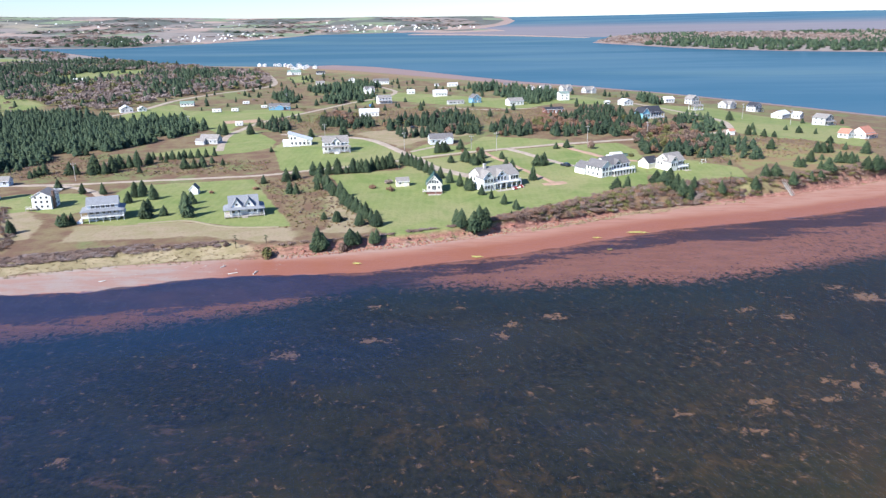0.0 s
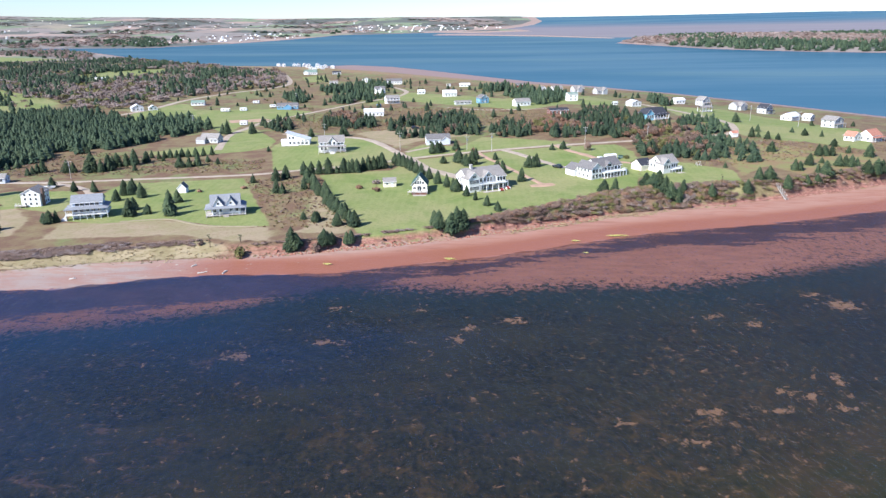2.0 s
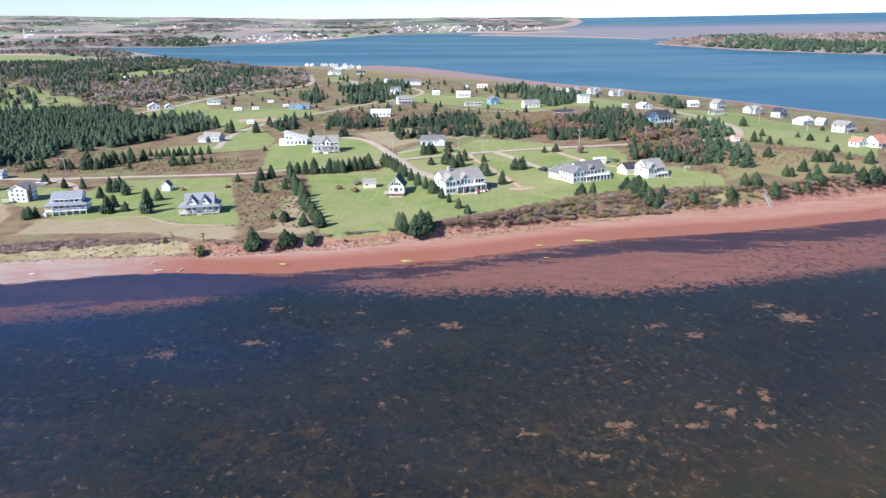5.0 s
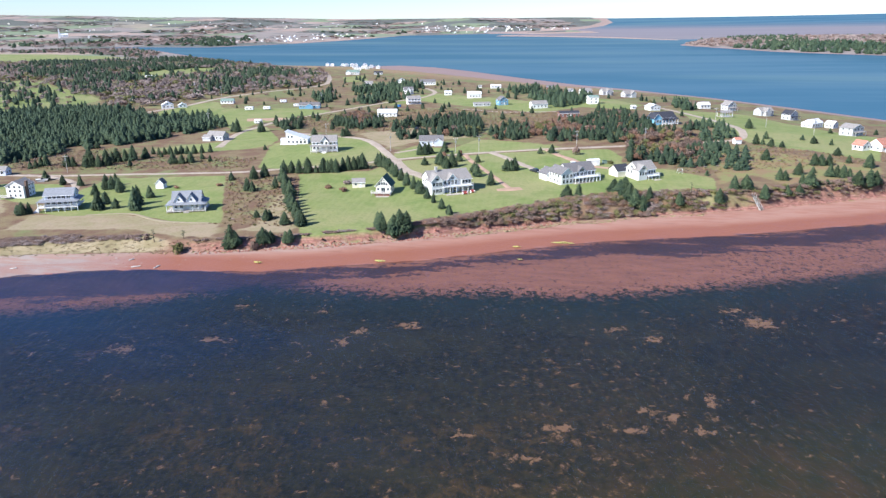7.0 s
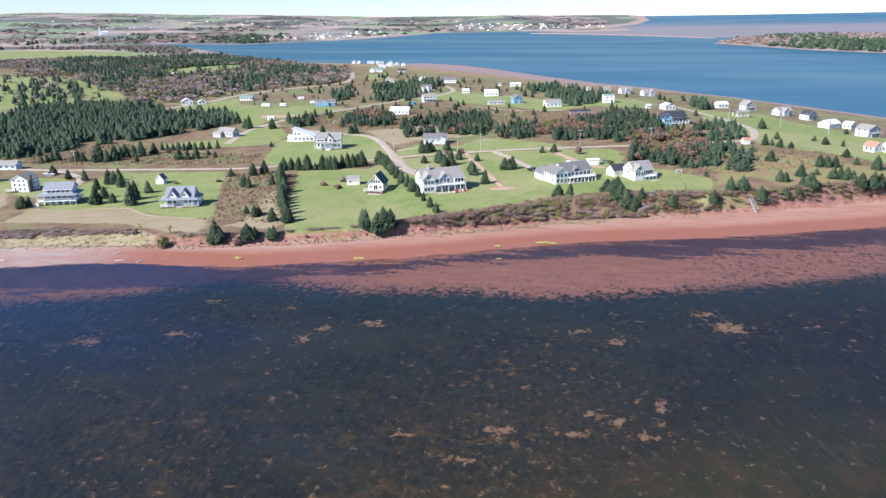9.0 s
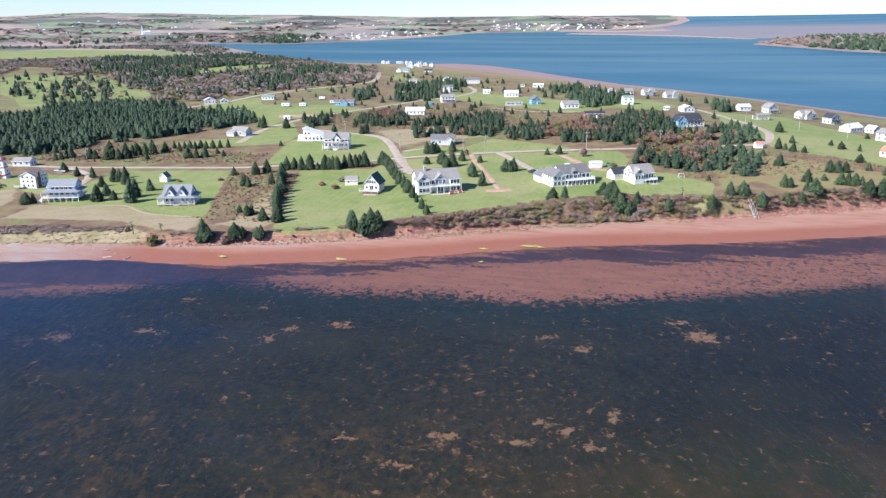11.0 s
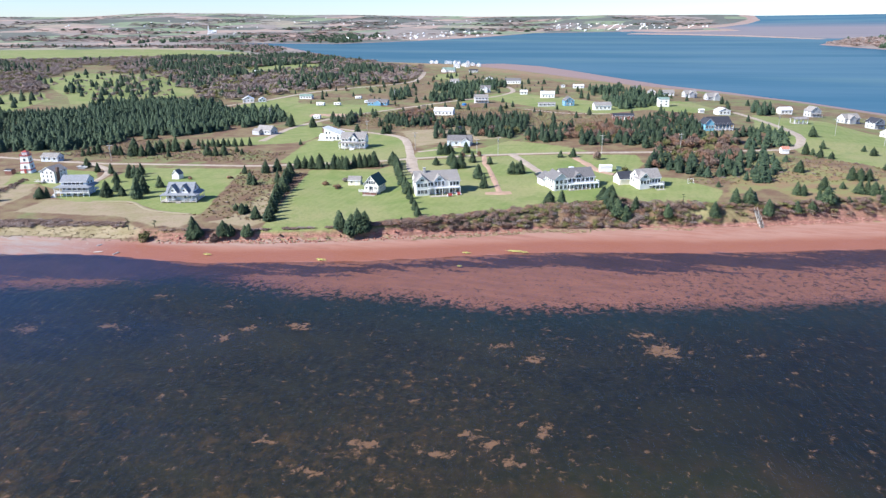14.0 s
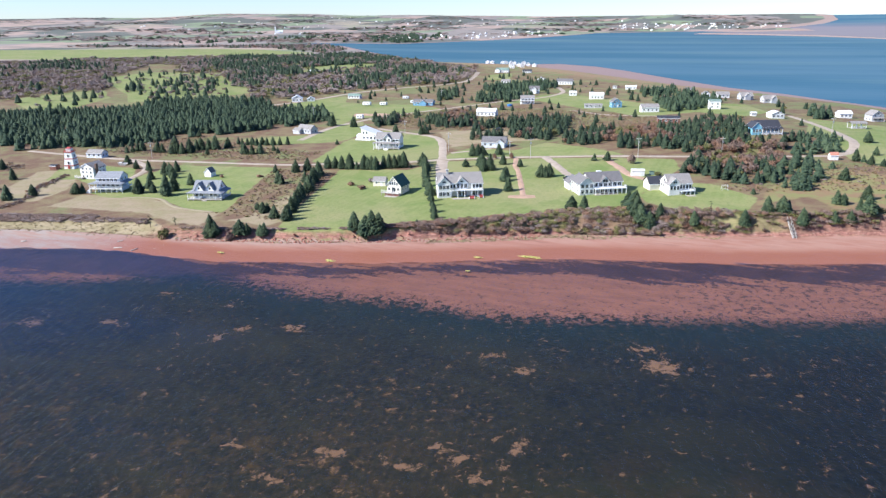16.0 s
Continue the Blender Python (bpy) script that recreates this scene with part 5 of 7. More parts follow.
    H(0, 611, 12, 12, 8, 3.4, 2.2, "x", WHITE, ROOF_WHITE, "white house with white roof behind the blue house", wing=(-7, 1, 5, 5, 4.6, 1.2, "x"))
    H(-25, 638, 12, 7, 6, 2.4, 1.6, "x", WHITE, ROOF_WHITE, "small white bungalow by the lane", "bungalow")
    H(-58, 741, 8, 18, 10, 3.4, 2.6, "x", WHITE, ROOF_GREY, "long white house with grey roof on the shore heath")
    H(-89, 770, 8, 10, 8, 2.8, 2.4, "y", WHITE, ROOF_PALE, "white gabled house on the shore heath")
    H(-118, 746, 8, 10, 7, 2.6, 1.9, "x", WHITE, ROOF_PALE, "low white house behind spruces", "bungalow")
    H(-171, 893, 8, 18, 10, 3.0, 3.0, "x", WHITE, ROOF_TEAL, "large white lodge with green roof", "lodge", wing=(-9.5, -3, 7, 8, 2.8, 2.4, "y"))
    H(-140, 892, 8, 12, 7, 2.4, 1.8, "x", GREY, ROOF_DARK, "low grey lodge with dark roof", "lodge")
    H(11, 699, 10, 11, 6, 2.2, 1.4, "x", WHITE, ROOF_WHITE, "low white bungalow on the shore", "bungalow")
    H(-4, 706, 10, 4.2, 4, 1.8, 0.9, "x", WHITE, ROOF_PALE, "small white cabin on the shore", "cabin")
    H(60, 690, 10, 8, 5, 2.4, 1.4, "x", BROWN, ROOF_GREY, "brown cabin by the bay", "cabin")
    H(-397, 840, 5, 15, 6, 2.0, 1.0, "x", WHITE, ROOF_WHITE, "long white farm building among bare trees", "farm_building")
    H(-195, 581, 10, 12, 7, 2.4, 1.9, "x", WHITE, ROOF_TEAL, "white bungalow with pale green roof", "bungalow")


def blue_house():
    x, y = 120, 430
    e = empty("blue_house", x, y, ground_z(x, y), 25, "blue house with charcoal roof and white glazed veranda", "house", size=0.88)
    block(e, -5.0, 0, 13, 9, 3.8, "x", 3.0, BLUE, ROOF_DARK, 0.4)
    block(e, -8.5, -1.5, 5.5, 8, 3.8, "y", 2.6, TEAL, ROOF_DARK, 0.4)
    part("veranda_floor", boxed((-3.0, 8.4, -2.4, 0, 0.3, 0.6)), TRIM, e)
    bm = bmesh.new()
    slab(bm, [(-3.0, -2.7, 3.4), (8.7, -2.7, 3.4), (8.7, -0.03, 4.1), (-3.0, -0.03, 4.1)], 0.14)
    part("veranda_roof", bm, ROOF_DARK, e)
    for i in range(6):
        post(e, -2.8 + 11.0 * i / 5, -2.3, -0.5, 3.3, r=0.16)
    rail(e, -2.8, -2.3, 8.2, -2.3, 0.6)
    row_of_windows(e, "f", 0, -2.6, 8, 5, 1.2, 1.3, 1.6)
    row_of_windows(e, "f", -1.5, -8.2, -3.3, 3, 1.4, 1.0, 1.6)
    row_of_windows(e, "l", -8.5, 0, 6, 2, 1.4, 0.9, 1.3)


def pavilion():
    x, y = 166, 487
    e = empty("pavilion", x, y, ground_z(x, y), 25, "open white pavilion with blue-grey roof", "pavilion")
    part("floor", boxed((-4, 4, 0, 5, -0.6, 0.3)), CONCRETE, e)
    bm = bmesh.new()
    slab(bm, [(-4.4, -0.4, 2.9), (4.4, -0.4, 2.9), (4.4, 2.5, 3.9), (-4.4, 2.5, 3.9)], 0.14)
    slab(bm, [(-4.4, 2.5, 3.9), (4.4, 2.5, 3.9), (4.4, 5.4, 2.9), (-4.4, 5.4, 2.9)], 0.14)
    part("roof", bm, ROOF_PALE, e)
    for px in (-3.8, -1.3, 1.3, 3.8):
        for py in (0.2, 4.8):
            post(e, px, py, 0.2, 2.85, r=0.15)
    rail(e, -3.8, 0.2, 3.8, 0.2, 0.3)


def sheds():
    x, y = -94.5, 278
    e = empty("playhouse", x, y, ground_z(x, y), 5, "tall narrow white playhouse with grey gable roof", "shed")
    block(e, -1.6, 0, 3.2, 3.4, 2.0, "y", 1.7, WHITE, ROOF_GREY, 0.0, 0.2)
    door(e, "f", 0, 0, 0.0, 0.8, 1.8)
    x, y = 147, 378
    e = empty("red_roofed_shed", x, y, ground_z(x, y), 15, "small white shed with faded red roof", "shed")
    block(e, -1.6, 0, 3.2, 2.8, 2.0, "x", 1.0, WHITE, ROOF_ORANGE, 0.0, 0.2)
    door(e, "f", 0, 0, 0.0)
    x, y = 76, 321
    e = empty("storage_shed", x, y, ground_z(x, y), 18, "white boxy storage shed on the grass", "shed")
    block(e, -2.4, 0, 4.8, 2.6, 2.2, "x", 0.4, WHITE, ROOF_WHITE, 0.0, 0.1)
    door(e, "f", 0, 1.0, 0.0)
    for x, y, w, d, h in ((-160, 538, 6.2, 3, 2.2), (-148, 542, 5.0, 3, 2.0), (-125, 464, 4.6, 3, 2.4), (-131, 560, 4.5, 2.5, 1.8), (-152, 590, 5, 3, 1.8)):
        e = empty("trailer", x, y, ground_z(x, y), 8, "small white holiday trailer on the grass", "trailer", "holiday trailers")
        bm = boxed((-w / 2, w / 2, 0, d, 0.35, 0.35 + h))
        bmesh.ops.bevel(bm, geom=bm.edges[:], offset=0.18, segments=2, affect="EDGES")
        part("body", bm, TRIM, e)
        row_of_windows(e, "f", 0, -w / 2 + 0.5, w / 2 - 0.5, 2, 1.2, 0.9, 0.6)
        for sx in (-0.5, 0.5):
            part("wheel", boxed((sx - 0.25, sx + 0.25, 0.1, d - 0.1, -0.2, 0.4)), RUBBER, e)


def back_garden_things():
    x, y = -175, 270
    e = empty("tool_shed", x, y, ground_z(x, y), 8, "small dark brown shed beside the lighthouse", "shed")
    block(e, -1.7, 0, 3.4, 2.6, 1.7, "x", 0.5, BROWN, ROOF_DARK, 0.0, 0.15)
    door(e, "f", 0, 0.3, 0.0, 0.9, 1.6, BROWN)
    x, y = 80.5, 325.5
    e = empty("waste_bin", x, y, ground_z(x, y), 18, "teal green waste bin behind the storage shed", "bin")
    bm = boxed((-0.9, 0.9, -0.6, 0.6, 0.05, 1.25))
    bmesh.ops.bevel(bm, geom=bm.edges[:], offset=0.06, segments=2, affect="EDGES")
    part("body", bm, ROOF_TEAL, e)
    part("lid", boxed((-0.97, 0.97, -0.67, 0.67, 1.25, 1.36)), ROOF_GREEN, e, "dark green lid")


def campground():
    """A close group of small white cabins on the far bay shore."""
    spots = [(-254, 1075), (-246, 1072), (-231, 1074), (-224, 1070), (-213, 1060), (-206, 1050), (-197, 1066), (-190, 1040), (-200, 1020), (-184, 1000), (-190, 985), (-178, 1025), (-174, 985), (-166, 1010), (-181, 965)]
    proto = None
    for i, (x, y) in enumerate(spots):
        m = pose(x, y, ground_z(x, y), 0, 0, (i * 37) % 30)
        if proto is None:
            proto = plain_house(x, y, 0, 6, 5, 3.2, 1.9, "y", WHITE, ROOF_WHITE, "small white rental cabin by the far bay shore", "rental_cabin")
            proto["group"] = "rental cabins"
            proto["category"] = "cabin"
        else:
            copy_thing(proto, m)


for make in (dormered_farmhouse, decked_house, tall_house, lookout_tower, a_cottage, big_house, patio_set, grand_house, white_house, modern_house, blue_house, pavilion, sheds, rear_houses, back_garden_things, campground):
    make()

# ---- roads and tracks ----
LANE_SPOTS = []


def lane(name, points, width, mat, label, ragged=0.25):
    """A strip laid along a smooth line on the ground."""
    pts = [Vector((*p, 0)) for p in points]
    line = []
    for i in range(len(pts) - 1):
        p0, p1, p2, p3 = pts[max(i - 1, 0)], pts[i], pts[i + 1], pts[min(i + 2, len(pts) - 1)]
        n = max(2, int((p2 - p1).length / 1.5))
        for k in range(n):
            s = k / n
            line.append(0.5 * (2 * p1 + (p2 - p0) * s + (2 * p0 - 5 * p1 + 4 * p2 - p3) * s * s + (3 * p1 - p0 - 3 * p2 + p3) * s ** 3))
    line.append(pts[-1])
    LANE_SPOTS.extend((p.x, p.y, width) for p in line)
    verts, faces = [], []
    across = 5
    for i, p in enumerate(line):
        d = (line[min(i + 1, len(line) - 1)] - line[max(i - 1, 0)]).normalized()
        side = Vector((-d.y, d.x, 0))
        w = width / 2 * (1 + ragged * noise.noise(Vector((p.x * 0.15, p.y * 0.15, 3))))
        for k in range(across):
            q = p + side * w * (2 * k / (across - 1) - 1)
            verts.append((q.x, q.y, 0.0))
    v = np.array(verts)
    v[:, 2] = terrain(v[:, 0], v[:, 1])[0] + np.tile([-0.02, 0.10, 0.12, 0.10, -0.02], len(line)) + 0.02
    for i in range(len(line) - 1):
        for k in range(across - 1):
            a = i * across + k
            faces.append((a, a + 1, a + across + 1, a + across))
    return structure(name, mesh_of(name, v, faces, mat, None, True), label, "road")


lane("road_1", [(-230, 303), (-168, 301), (-128, 305), (-78, 310), (-58, 317), (-29, 327), (-11, 337), (8, 345), (28, 351), (60, 359), (91, 368), (125, 380), (147, 388)], 3.5, GRAVEL, "pale gravel road along the lawns")
lane("road_2", [(-12, 336), (-19, 353), (-27, 372), (-36, 390), (-46, 401), (-67, 412), (-90, 424)], 4.0, GRAVEL, "pale gravel lane that curves up to the farmhouses")
lane("road_3", [(133, 530), (140, 508), (147, 485), (155, 452), (158, 425), (155, 402), (147, 388)], 4.2, GRAVEL, "pale gravel lane to the bay houses")
lane("road_4", [(-240, 500), (-223, 554), (-218, 622), (-201, 674), (-176, 720), (-167, 760), (-178, 817), (-200, 890)], 5.0, GRAVEL, "pale road through the heath")
lane("road_5", [(-112, 374), (-121, 421), (-119, 452), (-115, 480), (-103, 505), (-83, 548), (-66, 586), (-45, 619), (-40, 664), (-55, 709)], 4.0, GRAVEL, "pale gravel lane between the houses")
lane("road_6", [(0, 528), (10, 520), (28, 505), (50, 501), (66, 500)], 3.5, GRAVEL, "short gravel lane to the white house")
lane("driveway_1", [(-11, 334), (-3, 314), (4, 304), (12, 294), (17, 287)], 5.0, GRAVEL, "gravel driveway of the large house")
lane("driveway_2", [(19, 347), (24, 330), (29, 318), (37, 296), (43, 279)], 2.1, RED_CLAY, "red clay track across the lawn")
lane("driveway_3", [(31, 351), (39, 337), (48, 321), (55, 308)], 3.6, GRAVEL, "pale paved driveway of the veranda house")
lane("driveway_4", [(56, 358), (61, 346), (66, 337), (74, 321), (86, 312)], 3.4, RED_CLAY, "red clay driveway of the gabled house")
lane("driveway_5", [(-15, 353), (-6, 362), (0, 368)], 3.0, GRAVEL, "gravel driveway of the pale blue bungalow")
lane("driveway_6", [(-169, 302), (-151, 297), (-134, 284), (-124, 262)], 3.0, GRAVEL, "two-rutted gravel track to the beach house")
lane("driveway_7", [(-100, 237), (-85, 239), (-70, 231), (-52, 229)], 1.6, WORN_GRASS, "worn bare path across the dry lawn")
lane("clay_patch", [(38, 277.5), (43, 278.5), (47, 280)], 4.2, RED_CLAY, "bare red clay turning place", 0.6)

lane("clay_lot", [(-140, 484), (-128, 488), (-116, 486)], 14.0, RED_CLAY, "bare red clay lot by the trailers", 0.6)

# ---- poles, stairs, car and the like ----
def utility_pole(x, y, high, label, lamp=False):
    e = empty("utility_pole", x, y, ground_z(x, y), 20, label, "pole", "utility poles")
    bm = bmesh.new()
    bmesh.ops.create_cone(bm, cap_ends=True, segments=8, radius1=0.14, radius2=0.09, depth=high + 1, matrix=Matrix.Translation((0, 0, (high - 1) / 2)))
    part("mast", bm, TIMBER, e)
    part("crossarm", boxed((-1.1, 1.1, -0.08, 0.08, high - 0.9, high - 0.72)), TIMBER, e)
    for px in (-0.95, 0.0, 0.95):
        part("insulator", boxed((px - 0.05, px + 0.05, -0.05, 0.05, high - 0.72, high - 0.5)), TRIM, e)
    part("transformer", boxed((-0.3, 0.3, -0.55, -0.15, high - 2.6, high - 1.7)), METAL, e)
    return e


POLES = [(25.5, 347, 9), (70, 358.5, 9), (-154, 309, 8), (-268, 680, 9), (193, 415, 8.5), (-18, 358, 9), (150, 445, 9), (176, 440, 9), (-152, 452, 9), (-63, 404, 8), (-120, 590, 8), (14, 353, 7), (-225, 640, 9), (103, 375, 8)]
for px, py, ph in POLES:
    utility_pole(px, py, ph, "grey weathered wooden utility pole beside the road")


def beach_stairs():
    e = empty("beach_stairs", 0, 0, 0, 0, "grey weathered wooden stairs down the red bank", "stairs")
    a, b = Vector((128.3, 275.6, ground_z(128.3, 275.6) + 0.15)), Vector((130.4, 270.9, ground_z(130.4, 270.9) + 0.05))
    n, d = 20, (b - a)
    side = Vector((-d.y, d.x, 0)).normalized() * 0.5
    for i in range(n):
        p = a + d * ((i + 0.5) / n)
        bm = bmesh.new()
        slab(bm, [tuple(p - side - d * 0.022), tuple(p + side - d * 0.022), tuple(p + side + d * 0.022), tuple(p - side + d * 0.022)], 0.06)
        for v in bm.verts:
            v.co.z = p.z + (0.03 if v.co.z > p.z - 0.03 + d.z * 0 and v.index < 4 else -0.03)
        part("tread", bm, TIMBER, e)
    for s in (-1, 1):
        bm = bmesh.new()
        o = side * s
        slab(bm, [tuple(a + o - side * 0.06), tuple(a + o + side * 0.06), tuple(b + o + side * 0.06), tuple(b + o - side * 0.06)], 0.3)
        part("stringer", bm, TIMBER, e)
        bm = bmesh.new()
        up = Vector((0, 0, 0.95))
        slab(bm, [tuple(a + o + up - side * 0.05), tuple(a + o + up + side * 0.05), tuple(b + o + up + side * 0.05), tuple(b + o + up - side * 0.05)], 0.1)
        part("handrail", bm, TIMBER, e)
        for i in range(6):
            p = a + d * (i / 5) + o
            part("post", boxed((p.x - 0.06, p.x + 0.06, p.y - 0.06, p.y + 0.06, p.z - 0.9, p.z + 0.95)), TIMBER, e)


def parked_car(x, y, rot, paint, label):
    e = empty("car", x, y, ground_z(x, y) + 0.13, rot, label, "car")
    bm = bmesh.new()
    prism(bm, [(-2.2, 0.3), (2.2, 0.3), (2.25, 0.75), (1.3, 0.9), (-2.1, 0.95), (-2.25, 0.6)], "x", 0, 1)
    for v in bm.verts:
        v.co = Vector((v.co.y, (v.co.x - 0.5) * 1.75, v.co.z))
    bmesh.ops.bevel(bm, geom=bm.edges[:], offset=0.06, segments=2, affect="EDGES")
    part("body", bm, paint, e)
    bm = bmesh.new()
    prism(bm, [(-1.9, 0.9), (0.9, 0.9), (0.2, 1.42), (-1.5, 1.45)], "x", 0, 1)
    for v in bm.verts:
        v.co = Vector((v.co.y, (v.co.x - 0.5) * 1.5, v.co.z))
    cab = part("cabin", bm, GLASS, e)
    part("cabin_roof", boxed((-1.45, 0.15, -0.7, 0.7, 1.43, 1.49)), paint, cab)
    for wx in (-1.4, 1.4):
        for wy in (-0.8, 0.8):
            bm = bmesh.new()
            bmesh.ops.create_cone(bm, cap_ends=True, segments=14, radius1=0.33, radius2=0.33, depth=0.22, matrix=Matrix.Translation((wx, wy, 0.33)) @ Matrix.Rotation(radians(90), 4, "X"))
            part("wheel", bm, RUBBER, e)


def play_swing():
    x, y = 108, 305.5
    e = empty("swing_set", x, y, ground_z(x, y), 20, "white wooden swing set on the mown lawn", "swing", size=0.72)
    for px in (-1.4, 1.4):
        for s in (-1, 1):
            bm = bmesh.new()
            slab(bm, [(px - 0.07, s * 1.0, 0.0), (px + 0.07, s * 1.0, 0.0), (px + 0.07, 0.0, 2.3), (px - 0.07, 0.0, 2.3)], 0.14)
            part("leg", bm, TRIM, e)
    part("beam", boxed((-1.6, 1.6, -0.08, 0.08, 2.25, 2.4)), TRIM, e)
    part("seat", boxed((-0.6, 0.6, -0.2, 0.2, 0.5, 0.58)), TRIM, e)
    for px in (-0.58, 0.58):
        part("rope", boxed((px - 0.02, px + 0.02, -0.02, 0.02, 0.58, 2.25)), TRIM, e)


def parked_boat(x, y, rot, label):
    e = empty("boat", x, y, ground_z(x, y), rot, label, "boat")
    bm = bmesh.new()
    prism(bm, [(-0.5, 0.5), (0.5, 0.5), (0.95, 1.25), (-0.95, 1.25)], "x", -2.6, 1.6)
    bow = [v for v in bm.verts if v.co.x > 1]
    for v in bow:
        v.co.x += 0.9 * (v.co.z - 0.4)
        v.co.y *= 0.15
    part("hull", bm, TRIM, e)
    part("windscreen", boxed((-0.3, -0.2, -0.7, 0.7, 1.25, 1.75)), GLASS, e)
    part("cradle", boxed((-2.2, 0.8, -0.4, 0.4, -0.3, 0.5)), METAL, e)


beach_stairs()
parked_car(51.5, 308.5, 130, CAR_PAINT, "dark parked car on the paved driveway")
parked_car(-15.5, 426, 20, CAR_PAINT, "dark parked car by the lane")
play_swing()
parked_boat(-152, 289, 10, "white motor boat parked on a trailer by the lane")
tarp = empty("pool", -51, 553, ground_z(-51, 553), 0, "blue round garden pool beside the white house", "pool")
bm = bmesh.new()
bmesh.ops.create_cone(bm, cap_ends=True, segments=20, radius1=1.7, radius2=1.7, depth=1.4, matrix=Matrix.Translation((0, 0, 0.6)))
part("pool_wall", bm, BLUE_PAINT, tarp)

# ---- plants ----
def spruce_arrays(seed, tiers, per, spread_at=0.21):
    """A spruce 1 m high: many short drooping fronds in uneven tiers round a dark core, fuller on one side."""
    rng = np.random.default_rng(seed)
    verts, faces = [], []

    def add(pts, tris):
        k = len(verts)
        verts.extend(pts)
        faces.extend([(a + k, b + k, c + k) for a, b, c in tris])

    lean = rng.uniform(0, 6.283)
    notch = rng.uniform(0, 6.283, 2)
    for i in range(tiers):
        s = i / (tiers - 1)
        z = 0.05 + 0.90 * s
        reach = spread_at * (1 - s ** 1.35) ** 0.8 * min(1.0, 0.78 + 1.6 * s) + 0.025
        n = max(4, int(per * (0.35 + 0.65 * (1 - s))))
        turn = rng.uniform(0, 6.28)
        for k in range(n):
            a = turn + 6.283 * (k + rng.uniform(-0.3, 0.3)) / n
            bulge = 1 + 0.13 * math.cos(a - lean) + 0.10 * math.sin(3 * a + notch[0] + 5 * s) + 0.06 * math.sin(9 * s + notch[1])
            r = reach * bulge * rng.uniform(0.78, 1.14)
            w = 6.283 / n * rng.uniform(0.55, 0.95)
            zz = z + rng.uniform(-0.5, 0.5) * 0.9 / tiers
            inner = 0.66 * r
            add([(0.12 * r * math.cos(a), 0.12 * r * math.sin(a), zz + 0.30 * r), (inner * math.cos(a - w), inner * math.sin(a - w), zz - 0.03 * r), (r * math.cos(a), r * math.sin(a), zz - 0.16 * r), (inner * math.cos(a + w), inner * math.sin(a + w), zz - 0.03 * r)],
                [(0, 1, 2), (0, 2, 3)])
    m = 7
    ring = [(0.72 * spread_at * math.cos(6.283 * k / m), 0.72 * spread_at * math.sin(6.283 * k / m), 0.06) for k in range(m)]
    high = [(0.45 * spread_at * math.cos(6.283 * k / m), 0.45 * spread_at * math.sin(6.283 * k / m), 0.5) for k in range(m)]
    add(ring + high + [(0, 0, 0.96)], [(k, (k + 1) % m, m + k) for k in range(m)] + [((k + 1) % m, m + (k + 1) % m, m + k) for k in range(m)] + [(m + k, m + (k + 1) % m, 2 * m) for k in range(m)])
    return np.array(verts), np.array(faces)


def trunk_bm(r0, r1, high, sides=7):
    bm = bmesh.new()
    bmesh.ops.create_cone(bm, cap_ends=True, segments=sides, radius1=r0, radius2=r1, depth=high + 0.06, matrix=Matrix.Translation((0, 0, (high - 0.06) / 2)))
    return bm


def spruce_kind(seed, slim):
    ob = empty("spruce_tree", 0, 0, 0, 0, "dark green spruce with dense drooping branches", "tree", "spruces on the point")
    part("trunk", trunk_bm(0.028, 0.006, 0.9), BARK, ob)
    v, f = spruce_arrays(seed, 24, 20, slim)
    part("crown", mesh_of("crown", v, f, SPRUCE), None, ob)
    return ob


SPRUCES = [spruce_kind(s, w) for s, w in ((1, 0.33), (2, 0.37), (3, 0.41), (4, 0.35), (5, 0.44), (6, 0.39))]
unused = set(range(len(SPRUCES)))
rng_t = random.Random(7)


def plant_spruce(x, y, h, label="", group=""):
    k = rng_t.randrange(len(SPRUCES))
    wide = rng_t.uniform(0.95, 1.3) * (0.82 if "row" in label or "windbreak" in label or h > 6.8 else 1.0)
    h = h * 1.06
    y = max(y, float(shore(BANK_FOOT, x)) + (1.2 if x < 60 else 4.0))
    m = pose(x, y, ground_z(x, y) - 0.05, 0, 0, rng_t.uniform(0, 360)) @ Matrix.Diagonal((h * wide, h * wide, h, 1))
    if k in unused:
        unused.discard(k)
        SPRUCES[k].matrix_basis = m
        ob = SPRUCES[k]
    else:
        ob = copy_thing(SPRUCES[k], m)
        ob.scale = (h * wide, h * wide, h)
    return tagged(ob, label, "tree", group)


for trees, label, group in ((TREES_COTTAGES, "dark green spruce on the grass by the beach houses", "spruces by the beach houses"), (TREES_HEATH, "dark green young spruce on the brown heath", "spruces on the heath"),
                            (TREES_ROADSIDE, "dark green spruce in a windbreak along the gravel road", "spruces along the road"), (TREES_DRIVE, "dark green spruce in the row beside the driveway", "spruces along the driveway"),
                            (TREES_LAWN, "dark green spruce at the edge of the lawn", "spruces round the lawn"), (TREES_ESTATE, "dark green spruce on the mown lawn", "spruces on the estate lawn"),
                            (TREES_MEADOW, "dark green spruce standing in the rough meadow", "spruces in the meadow"), (TREES_POINT, "dark green spruce on the grassy point", "spruces on the point")):
    for x, y, h in trees:
        plant_spruce(x, y, h, label, group)
for x, y, h in ((-141, 220.5, 6.0), (-137.3, 228.5, 4.8), (-173.3, 248.4, 5.0), (-198, 263, 5.0), (-205, 255, 6.0), (-162, 232, 4.5)):
    plant_spruce(x, y, h, "dark green spruce on the western heath", "spruces on the western heath")
